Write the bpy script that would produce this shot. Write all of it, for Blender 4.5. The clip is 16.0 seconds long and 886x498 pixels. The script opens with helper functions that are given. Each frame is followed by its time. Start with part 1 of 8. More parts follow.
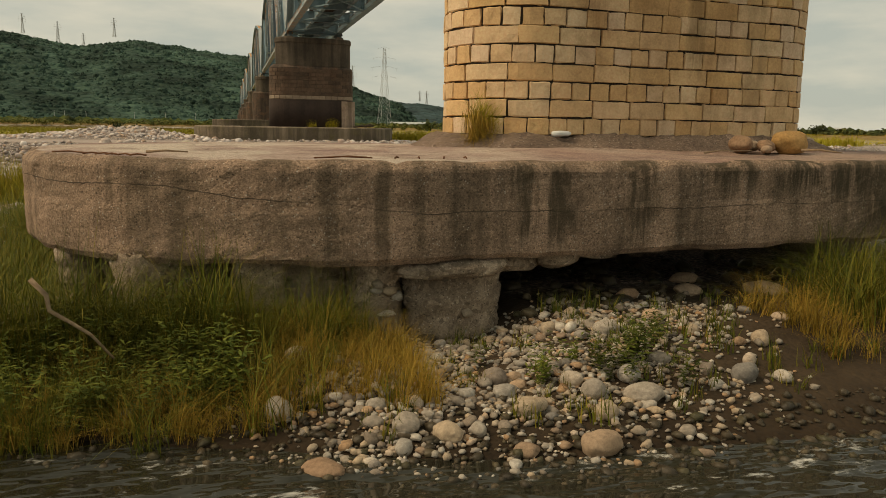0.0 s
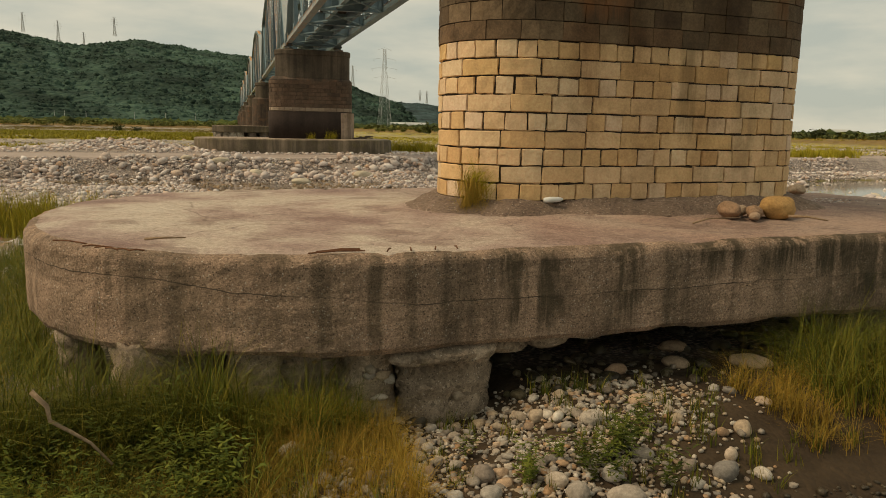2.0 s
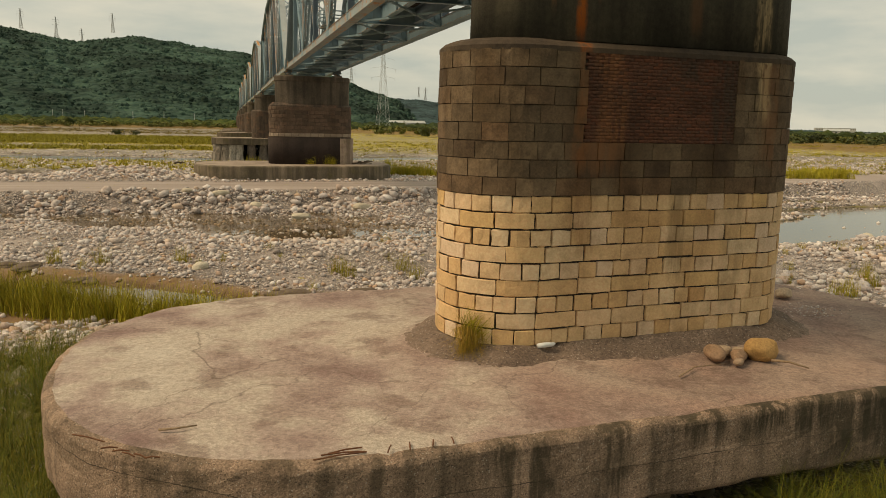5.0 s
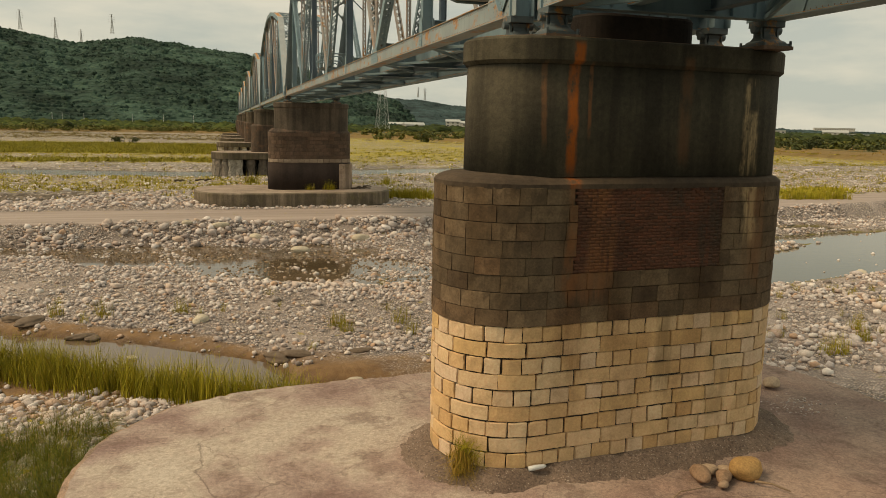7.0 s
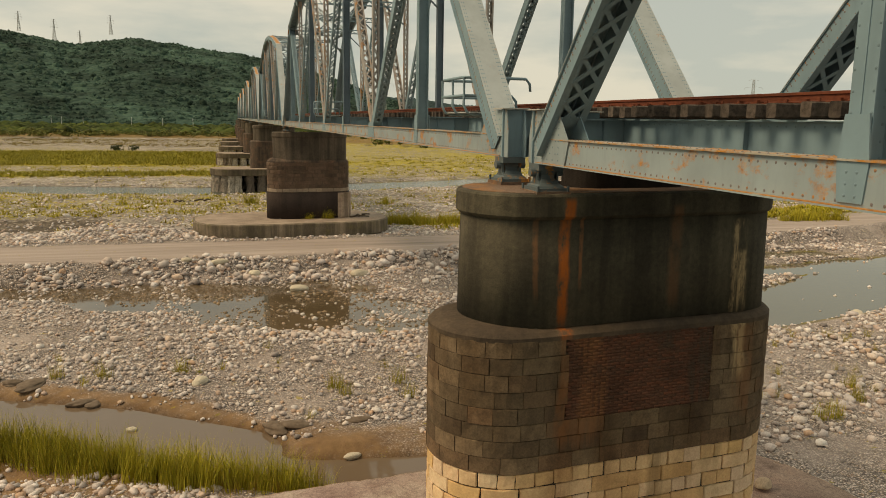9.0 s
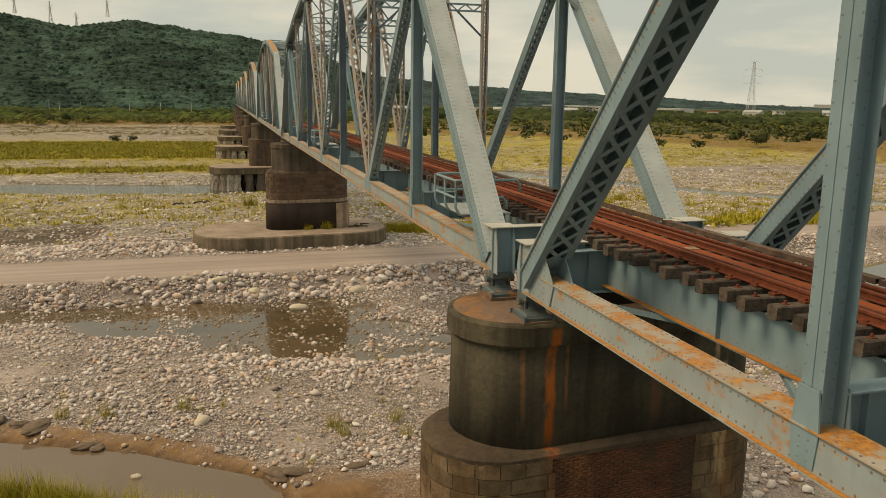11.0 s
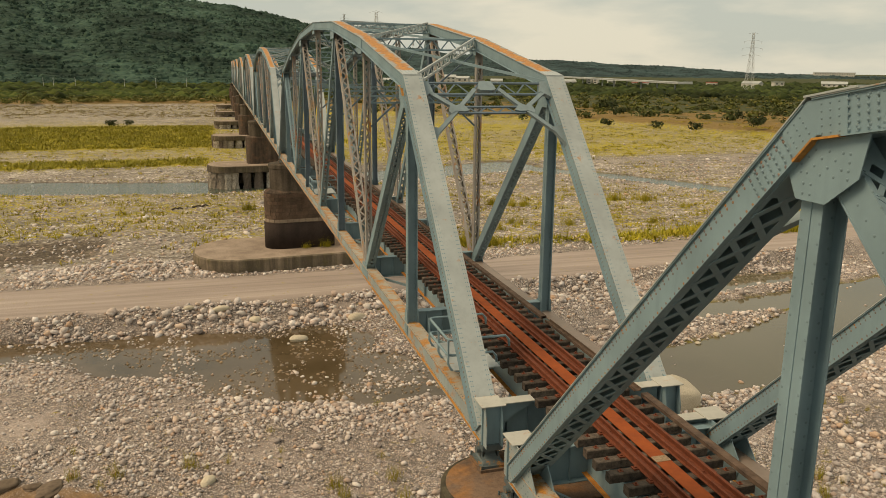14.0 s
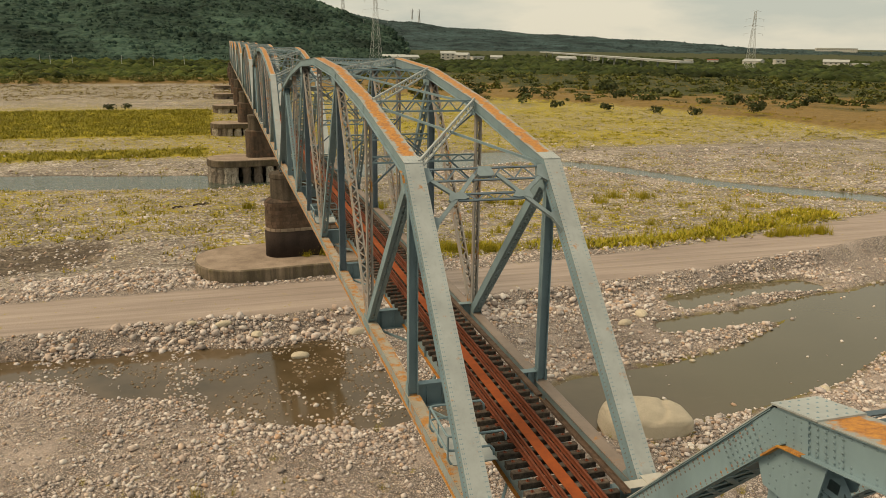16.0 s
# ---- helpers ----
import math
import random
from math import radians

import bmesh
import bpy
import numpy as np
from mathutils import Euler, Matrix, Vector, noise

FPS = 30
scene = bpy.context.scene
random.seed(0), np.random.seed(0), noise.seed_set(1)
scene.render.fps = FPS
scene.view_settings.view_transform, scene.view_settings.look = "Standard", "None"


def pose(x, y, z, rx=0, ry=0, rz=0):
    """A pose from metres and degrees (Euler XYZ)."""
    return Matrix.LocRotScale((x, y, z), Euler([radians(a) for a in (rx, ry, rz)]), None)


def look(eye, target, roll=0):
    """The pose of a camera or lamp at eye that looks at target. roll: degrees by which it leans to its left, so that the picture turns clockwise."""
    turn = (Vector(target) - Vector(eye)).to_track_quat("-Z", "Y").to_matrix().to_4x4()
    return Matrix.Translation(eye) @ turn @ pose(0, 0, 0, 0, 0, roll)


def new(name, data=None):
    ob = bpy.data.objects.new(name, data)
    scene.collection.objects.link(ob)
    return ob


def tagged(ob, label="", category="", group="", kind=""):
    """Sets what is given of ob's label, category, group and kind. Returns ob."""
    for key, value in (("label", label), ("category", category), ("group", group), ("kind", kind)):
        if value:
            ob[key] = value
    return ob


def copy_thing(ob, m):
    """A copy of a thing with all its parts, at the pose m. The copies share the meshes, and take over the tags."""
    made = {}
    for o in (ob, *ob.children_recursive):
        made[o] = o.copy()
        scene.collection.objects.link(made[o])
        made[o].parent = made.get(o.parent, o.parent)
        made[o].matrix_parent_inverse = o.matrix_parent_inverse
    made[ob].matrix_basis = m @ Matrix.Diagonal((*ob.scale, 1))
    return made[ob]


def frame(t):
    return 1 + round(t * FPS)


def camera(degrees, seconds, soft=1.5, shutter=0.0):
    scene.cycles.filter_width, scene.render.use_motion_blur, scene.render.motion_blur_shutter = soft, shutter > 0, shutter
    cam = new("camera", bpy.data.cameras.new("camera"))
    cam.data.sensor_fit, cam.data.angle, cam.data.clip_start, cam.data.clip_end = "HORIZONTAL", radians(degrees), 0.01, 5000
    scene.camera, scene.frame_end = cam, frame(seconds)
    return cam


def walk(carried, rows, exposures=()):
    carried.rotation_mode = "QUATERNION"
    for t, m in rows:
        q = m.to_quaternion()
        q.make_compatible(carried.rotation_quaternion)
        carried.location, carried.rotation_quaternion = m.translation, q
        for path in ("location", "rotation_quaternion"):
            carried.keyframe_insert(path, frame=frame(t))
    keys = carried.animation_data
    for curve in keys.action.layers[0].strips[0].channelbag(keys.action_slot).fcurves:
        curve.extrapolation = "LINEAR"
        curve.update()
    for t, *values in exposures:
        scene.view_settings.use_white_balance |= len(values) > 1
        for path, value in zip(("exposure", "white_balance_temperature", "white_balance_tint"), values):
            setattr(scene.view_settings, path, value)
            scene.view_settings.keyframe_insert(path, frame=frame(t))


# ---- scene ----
cam = camera(60.0, 16.0, soft=0.4)
# seconds, eye x y z, turn to the left, look up, lean to the left (degrees)
PATH = [
    (0, -6.115, -14.851, 0.525, -15.78, -8.95, 0.91),
    (0.5, -6.123, -14.894, 0.756, -15.79, -8.98, 0.90),
    (1, -6.075, -14.864, 1.053, -15.79, -9.01, 0.93),
    (1.5, -6.058, -14.910, 1.396, -15.80, -8.99, 0.99),
    (2, -6.041, -14.933, 1.739, -15.80, -8.99, 1.08),
    (2.5, -6.039, -14.898, 2.083, -15.81, -9.01, 1.16),
    (3, -6.063, -14.909, 2.480, -15.81, -9.07, 1.20),
    (3.5, -6.089, -14.941, 2.944, -15.83, -9.13, 1.19),
    (4, -6.099, -14.979, 3.486, -15.85, -9.19, 1.20),
    (6.5, -6.160, -15.186, 6.520, -16.01, -9.38, 1.19),
    (7, -6.090, -15.158, 7.205, -15.96, -9.35, 1.18),
    (7.5, -6.040, -15.049, 7.949, -15.94, -9.32, 1.15),
    (8, -5.978, -14.989, 8.678, -15.94, -9.32, 1.10),
    (8.5, -5.954, -14.954, 9.414, -15.95, -9.33, 1.03),
    (9, -5.959, -14.966, 10.183, -15.97, -9.49, 0.94),
    (9.5, -5.950, -15.029, 10.918, -15.97, -9.86, 0.87),
    (10, -5.868, -14.990, 11.632, -15.96, -10.21, 0.82),
    (12.5, -5.841, -15.262, 15.614, -16.14, -12.03, 0.58),
    (13, -5.865, -15.281, 16.432, -16.17, -12.36, 0.54),
    (13.5, -5.838, -15.249, 17.246, -16.17, -12.78, 0.52),
    (14, -5.819, -15.219, 18.162, -16.19, -13.26, 0.52),
    (14.5, -5.835, -15.248, 19.064, -16.22, -13.75, 0.54),
    (15, -5.833, -15.169, 19.902, -16.26, -14.20, 0.57),
    (15.5, -5.830, -15.084, 20.766, -16.30, -14.66, 0.63),
    (16, -5.866, -15.128, 21.689, -16.30, -15.14, 0.71),
]
walk(cam, [(t, pose(x, y, z, 0, 0, yaw) @ pose(0, 0, 0, 90 + pitch) @ pose(0, 0, 0, 0, 0, roll)) for t, x, y, z, yaw, pitch, roll in PATH],
     [(0.0, 0.05, 8700, 15), (4.0, 0.12, 8700, 15), (9.0, 0.19, 8700, 16), (16.0, 0.25, 8700, 16.5)])

# ---- light: an overcast day, a soft sun high on the upstream side ----
SUN_ELEV, SUN_AZ = 50.0, -88.0      # azimuth from +y towards +x
world = bpy.data.worlds.new("overcast_sky")
scene.world = world
world.use_nodes = True
wn, wl = world.node_tree.nodes, world.node_tree.links
wn.clear()
w_out = wn.new("ShaderNodeOutputWorld")
w_bg = wn.new("ShaderNodeBackground")
w_sky = wn.new("ShaderNodeTexSky")
w_sky.sky_type = "NISHITA"
w_sky.sun_disc = False
w_sky.sun_elevation, w_sky.sun_rotation = radians(SUN_ELEV), radians(SUN_AZ)
w_tc = wn.new("ShaderNodeTexCoord")
w_map = wn.new("ShaderNodeMapping")
w_map.inputs["Scale"].default_value = (1.0, 1.0, 4.0)
w_noise = wn.new("ShaderNodeTexNoise")
w_noise.inputs["Scale"].default_value = 2.6
w_noise.inputs["Detail"].default_value = 6.0
w_noise.inputs["Roughness"].default_value = 0.55
w_ramp = wn.new("ShaderNodeValToRGB")
w_ramp.color_ramp.elements[0].position, w_ramp.color_ramp.elements[0].color = 0.41, (3.75, 4.75, 5.02, 1)
w_ramp.color_ramp.elements[1].position, w_ramp.color_ramp.elements[1].color = 0.57, (5.5, 6.17, 6.0, 1)
w_mix = wn.new("ShaderNodeMix")
w_mix.data_type = "RGBA"
w_mix.inputs["Factor"].default_value = 0.92
wl.new(w_tc.outputs["Generated"], w_map.inputs["Vector"])
wl.new(w_map.outputs["Vector"], w_noise.inputs["Vector"])
wl.new(w_noise.outputs["Fac"], w_ramp.inputs["Fac"])
wl.new(w_sky.outputs["Color"], w_mix.inputs["A"])
wl.new(w_ramp.outputs["Color"], w_mix.inputs["B"])
wl.new(w_mix.outputs["Result"], w_bg.inputs["Color"])
wl.new(w_bg.outputs["Background"], w_out.inputs["Surface"])
w_bg.inputs["Strength"].default_value = 0.1
sun_data = bpy.data.lights.new("sun", "SUN")
sun_data.energy, sun_data.angle, sun_data.color = 2.0, radians(24), (1.0, 0.90, 0.72)
sun = new("sun", sun_data)
SUN_DIR = Vector((math.sin(radians(SUN_AZ)) * math.cos(radians(SUN_ELEV)), math.cos(radians(SUN_AZ)) * math.cos(radians(SUN_ELEV)), math.sin(radians(SUN_ELEV))))
sun.matrix_world = look(SUN_DIR * 300, (0, 0, 0))
scene.view_settings.exposure = 0.0


# ---- materials ----
def mat_new(name, rough=0.8, metal=0.0, spec=0.4):
    m = bpy.data.materials.new(name)
    m.use_nodes = True
    b = m.node_tree.nodes["Principled BSDF"]
    b.inputs["Roughness"].default_value = rough
    b.inputs["Metallic"].default_value = metal
    b.inputs["Specular IOR Level"].default_value = spec
    return m, m.node_tree.nodes, m.node_tree.links, b


def tex_noise(nodes, links, scale, detail=4.0, rough=0.55, vec=None, stretch=None):
    t = nodes.new("ShaderNodeTexNoise")
    t.inputs["Scale"].default_value, t.inputs["Detail"].default_value, t.inputs["Roughness"].default_value = scale, detail, rough
    if vec is None:
        vec = nodes.new("ShaderNodeNewGeometry").outputs["Position"]
    if stretch:
        mp = nodes.new("ShaderNodeMapping")
        mp.inputs["Scale"].default_value = stretch
        links.new(vec, mp.inputs["Vector"])
        vec = mp.outputs["Vector"]
    links.new(vec, t.inputs["Vector"])
    return t.outputs["Fac"]


def ramp(nodes, links, fac, stops):
    r = nodes.new("ShaderNodeValToRGB")
    els = r.color_ramp.elements
    while len(els) < len(stops):
        els.new(0.5)
    for e, (p, c) in zip(els, stops):
        e.position, e.color = p, ((c, c, c, 1) if isinstance(c, (int, float)) else (*c, 1))
    links.new(fac, r.inputs["Fac"])
    return r.outputs["Color"]


def mixc(nodes, links, fac, a, b, mode="MIX"):
    x = nodes.new("ShaderNodeMix")
    x.data_type, x.blend_type = "RGBA", mode
    for key, v in (("Factor", fac), ("A", a), ("B", b)):
        if isinstance(v, (int, float)):
            x.inputs[key].default_value = v
        elif isinstance(v, tuple):
            x.inputs[key].default_value = (*v, 1)
        else:
            links.new(v, x.inputs[key])
    return x.outputs["Result"]


def bump(nodes, links, bsdf, height, strength=0.3, dist=0.02, chain=None):
    b = nodes.new("ShaderNodeBump")
    b.inputs["Strength"].default_value, b.inputs["Distance"].default_value = strength, dist
    links.new(height, b.inputs["Height"])
    if chain is not None:
        links.new(chain, b.inputs["Normal"])
    links.new(b.outputs["Normal"], bsdf.inputs["Normal"])
    return b.outputs["Normal"]


def obj_random(nodes):
    return nodes.new("ShaderNodeObjectInfo").outputs["Random"]


def island_random(nodes):
    return nodes.new("ShaderNodeNewGeometry").outputs["Random Per Island"]


def concrete_mat(name, light, dark, streak=0.5, warm=None, rough=0.92):
    """Weathered concrete with soft vertical run-off streaks, patches and an exposed aggregate."""
    m, n, l, b = mat_new(name, rough, 0, 0.25)
    big = tex_noise(n, l, 0.55, 5, 0.6)
    run = tex_noise(n, l, 1.6, 4, 0.6, stretch=(1.0, 1.0, 0.07))
    fine = tex_noise(n, l, 38.0, 3, 0.7)
    grit = tex_noise(n, l, 9.0, 5, 0.65)
    c = mixc(n, l, ramp(n, l, big, [(0.35, 0.0), (0.68, 1.0)]), dark, light)
    c = mixc(n, l, ramp(n, l, run, [(0.42, streak), (0.62, 0.0)]), c, tuple(v * 0.38 for v in dark))
    if warm:
        c = mixc(n, l, ramp(n, l, tex_noise(n, l, 1.3, 5, 0.6), [(0.5, 0.0), (0.72, 0.6)]), c, warm)
    c = mixc(n, l, 0.55, c, ramp(n, l, grit, [(0.3, 0.35), (0.7, 0.75)]), "OVERLAY")
    c = mixc(n, l, 0.35, c, ramp(n, l, fine, [(0.3, 0.3), (0.7, 0.75)]), "OVERLAY")
    l.new(c, b.inputs["Base Color"])
    nb = bump(n, l, b, grit, 0.5, 0.03)
    bump(n, l, b, fine, 0.5, 0.008, nb)
    return m


def stone_mat(name, tones, stain=0.35, rand=obj_random, mottled=3.0, wash=0.0, grain=0.55):
    m, n, l, b = mat_new(name, 0.9, 0, 0.25)
    c = ramp(n, l, rand(n), [(i / max(1, len(tones) - 1), t) for i, t in enumerate(tones)])
    fine = tex_noise(n, l, 22.0, 5, 0.7)
    big = tex_noise(n, l, mottled, 5, 0.6)
    c = mixc(n, l, ramp(n, l, big, [(0.45, 0.0), (0.75, stain)]), c, tuple(v * 0.45 for v in tones[0]))
    if wash:
        # rain wash that runs over several stones
        run = tex_noise(n, l, 0.85, 4, 0.6, stretch=(1, 1, 0.16))
        c = mixc(n, l, ramp(n, l, run, [(0.48, 0.0), (0.66, wash)]), c, mixc(n, l, 1.0, c, (0.42, 0.33, 0.24), "MULTIPLY"))
    c = mixc(n, l, grain, c, ramp(n, l, fine, [(0.3, 0.25), (0.7, 0.78)]), "OVERLAY")
    l.new(c, b.inputs["Base Color"])
    bump(n, l, b, fine, 0.7, 0.016, bump(n, l, b, big, 0.4, 0.03))
    return m


def paint_mat(name, base, rust=0.0, rough=0.55, shade=0.8, stretch=None):
    """Old grey bridge paint: faded patches, dirt runs, rust that breaks through."""
    m, n, l, b = mat_new(name, rough, 0, 0.4)
    patch = tex_noise(n, l, 0.9, 5, 0.6)
    runs = tex_noise(n, l, 6.0, 3, 0.6, stretch=(1, 1, 0.12))
    fine = tex_noise(n, l, 14.0, 5, 0.7)
    c = mixc(n, l, ramp(n, l, patch, [(0.35, 0.0), (0.65, 1.0)]), tuple(v * shade for v in base), base)
    c = mixc(n, l, ramp(n, l, runs, [(0.5, 0.0), (0.75, 0.35)]), c, tuple(v * 0.6 for v in base))
    edge = tex_noise(n, l, 2.4, 8, 0.72, stretch=stretch)
    lo = 0.78 - 0.42 * rust
    rustc = ramp(n, l, fine, [(0.25, (0.19, 0.062, 0.014)), (0.5, (0.45, 0.175, 0.022)), (0.75, (0.64, 0.30, 0.04))])
    k = ramp(n, l, edge, [(lo, 0.0), (lo + 0.1, 0.9)])
    c = mixc(n, l, k, c, rustc)
    l.new(c, b.inputs["Base Color"])
    bump(n, l, b, fine, 0.15, 0.006)
    return m


def plain_mat(name, a, b_col, scale=8.0, rough=0.85, spec=0.3, bumpy=0.3, metal=0.0, rand=None):
    m, n, l, b = mat_new(name, rough, metal, spec)
    f = tex_noise(n, l, scale, 5, 0.65)
    c = mixc(n, l, ramp(n, l, f, [(0.3, 0.0), (0.7, 1.0)]), a, b_col)
    if rand:
        c = mixc(n, l, 0.7, c, ramp(n, l, rand(n), [(0.0, 0.25), (1.0, 0.75)]), "OVERLAY")
    l.new(c, b.inputs["Base Color"])
    if bumpy:
        bump(n, l, b, f, bumpy, 0.02)
    return m


def leaf_mat(name, tones, rand=island_random, rough=0.7):
    m, n, l, b = mat_new(name, rough, 0, 0.25)
    c = ramp(n, l, rand(n), [(i / max(1, len(tones) - 1), t) for i, t in enumerate(tones)])
    big = tex_noise(n, l, 0.25, 3, 0.6)
    c = mixc(n, l, 0.6, c, ramp(n, l, big, [(0.3, 0.3), (0.7, 0.72)]), "OVERLAY")
    l.new(c, b.inputs["Base Color"])
    return m




def footing_mat(name="weathered_footing_concrete", tones=((0.31, 0.206, 0.147), (0.415, 0.283, 0.20), (0.48, 0.32, 0.232)), streak=0.6, crack=1.0, coarse=52.0):
    """Coarse river-gravel concrete: pitted, aggregate showing, dark run-off bands of uneven width."""
    m, n, l, b = mat_new(name, 0.93, 0, 0.25)
    wide = tex_noise(n, l, 0.75, 3, 0.5, stretch=(1.0, 1.0, 0.05))
    slim = tex_noise(n, l, 2.9, 4, 0.6, stretch=(1.0, 1.0, 0.09))
    blot = tex_noise(n, l, 0.8, 6, 0.65)
    grit = tex_noise(n, l, 26.0, 6, 0.8)
    c = ramp(n, l, blot, [(0.32, tones[0]), (0.5, tones[1]), (0.7, tones[2])])
    c = mixc(n, l, ramp(n, l, wide, [(0.47, 0.0), (0.60, 0.7 * streak)]), c, (0.10, 0.078, 0.055))
    c = mixc(n, l, ramp(n, l, slim, [(0.50, 0.0), (0.64, 0.62 * streak)]), c, (0.06, 0.05, 0.036))
    v = n.new("ShaderNodeTexVoronoi")
    v.inputs["Scale"].default_value = coarse
    l.new(n.new("ShaderNodeNewGeometry").outputs["Position"], v.inputs["Vector"])
    sp = n.new("ShaderNodeSeparateColor")
    l.new(v.outputs["Color"], sp.inputs["Color"])
    c = mixc(n, l, 0.40, c, ramp(n, l, sp.outputs["Red"], [(0.0, 0.08), (0.3, 0.45), (0.8, 0.55), (1.0, 1.0)]), "OVERLAY")
    c = mixc(n, l, 0.50, c, ramp(n, l, grit, [(0.34, 0.1), (0.66, 0.86)]), "OVERLAY")
    # pale river pebbles showing in the face
    agg = n.new("ShaderNodeTexVoronoi")
    agg.inputs["Scale"].default_value = 30.0
    l.new(n.new("ShaderNodeNewGeometry").outputs["Position"], agg.inputs["Vector"])
    pick = n.new("ShaderNodeSeparateColor")
    l.new(agg.outputs["Color"], pick.inputs["Color"])
    dot = n.new("ShaderNodeMath")
    dot.operation = "MULTIPLY"
    l.new(ramp(n, l, agg.outputs["Distance"], [(0.25, 1.0), (0.36, 0.0)]), dot.inputs[0])
    l.new(ramp(n, l, pick.outputs["Green"], [(0.86, 0.0), (0.9, 0.75)]), dot.inputs[1])
    c = mixc(n, l, dot.outputs["Value"], c, (0.60, 0.53, 0.45))
    pit = n.new("ShaderNodeMath")
    pit.operation = "MULTIPLY"
    l.new(ramp(n, l, agg.outputs["Distance"], [(0.28, 1.0), (0.38, 0.0)]), pit.inputs[0])
    l.new(ramp(n, l, pick.outputs["Blue"], [(0.80, 0.0), (0.85, 0.7)]), pit.inputs[1])
    c = mixc(n, l, pit.outputs["Value"], c, (0.06, 0.045, 0.032))
    # hairline crack along a pour joint
    sz = n.new("ShaderNodeSeparateXYZ")
    l.new(n.new("ShaderNodeNewGeometry").outputs["Position"], sz.inputs["Vector"])
    way = tex_noise(n, l, 0.55, 5, 0.65, stretch=(1, 1, 0.0))
    lv = n.new("ShaderNodeMath")
    lv.operation = "MULTIPLY_ADD"
    lv.inputs[1].default_value = -0.24
    l.new(way, lv.inputs[0])
    l.new(sz.outputs["Z"], lv.inputs[2])
    climb = n.new("ShaderNodeMapRange")
    climb.inputs["From Min"].default_value, climb.inputs["From Max"].default_value = -6.8, -3.8
    climb.inputs["To Min"].default_value, climb.inputs["To Max"].default_value = -0.31, 0.0
    l.new(sz.outputs["X"], climb.inputs["Value"])
    up = n.new("ShaderNodeMath")
    up.operation = "ADD"
    l.new(lv.outputs["Value"], up.inputs[0])
    l.new(climb.outputs["Result"], up.inputs[1])
    near = n.new("ShaderNodeMath")
    near.operation = "COMPARE"
    near.inputs[1].default_value, near.inputs[2].default_value = -0.68, 0.008
    l.new(up.outputs["Value"], near.inputs[0])
    gone = n.new("ShaderNodeMath")
    gone.operation = "MULTIPLY"
    l.new(near.outputs["Value"], gone.inputs[0])
    l.new(ramp(n, l, tex_noise(n, l, 0.9, 4, 0.7), [(0.4, 0.25 * crack), (0.6, 0.85 * crack)]), gone.inputs[1])
    c = mixc(n, l, gone.outputs["Value"], c, (0.07, 0.052, 0.038))
    l.new(c, b.inputs["Base Color"])
    nb = bump(n, l, b, grit, 0.9, 0.03)
    bump(n, l, b, v.outputs["Distance"], 0.5, -0.012, nb)
    return m


def add_runs(m, runs):
    """Stains that water has drawn down a face: (x, width, low, high, colour, strength, breakup)."""
    n, l = m.node_tree.nodes, m.node_tree.links
    b = n["Principled BSDF"]
    c = b.inputs["Base Color"].links[0].from_socket
    tc = n.new("ShaderNodeTexCoord").outputs["Object"]
    sep = n.new("ShaderNodeSeparateXYZ")
    l.new(tc, sep.inputs["Vector"])
    wob = tex_noise(n, l, 1.4, 5, 0.7, tc, (1, 1, 0.35))
    drip = tex_noise(n, l, 3.2, 4, 0.7, tc, (1, 1, 0.08))

    def math_node(op, a, v):
        k = n.new("ShaderNodeMath")
        k.operation = op
        for i, s in enumerate((a, v)):
            if isinstance(s, (int, float)):
                k.inputs[i].default_value = s
            else:
                l.new(s, k.inputs[i])
        return k.outputs["Value"]

    def span(v, a, z):
        r = n.new("ShaderNodeMapRange")
        r.interpolation_type = "SMOOTHSTEP"
        r.inputs["From Min"].default_value, r.inputs["From Max"].default_value = a, z
        l.new(v, r.inputs["Value"])
        return r.outputs["Result"]

    front = span(sep.outputs["Y"], -0.2, -0.6)
    for x, w, z0, z1, col, strength, scale in runs:
        dx = math_node("ABSOLUTE", math_node("ADD", math_node("MULTIPLY", math_node("SUBTRACT", wob, 0.5), w * 2.0), math_node("SUBTRACT", sep.outputs["X"], x)), 0)
        k = math_node("MULTIPLY", span(dx, w * 0.75, w * 0.25), front)
        zz = math_node("ADD", sep.outputs["Z"], math_node("MULTIPLY", math_node("SUBTRACT", drip, 0.5), 0.9))
        k = math_node("MULTIPLY", k, math_node("MULTIPLY", span(zz, z0, z0 + 0.5), span(sep.outputs["Z"], z1, z1 - 0.15)))
        br = ramp(n, l, tex_noise(n, l, scale, 5, 0.7, tc, (1, 1, 0.5)), [(0.32, 0.0), (0.5, strength)])
        k = math_node("MULTIPLY", k, span(drip, 0.36 - 0.2 * (w < 0.3) - 0.14 * (w > 2.0), 0.54 - 0.08 * (w > 2.0)))
        c = mixc(n, l, math_node("MULTIPLY", k, br), c, col)
    l.new(c, b.inputs["Base Color"])


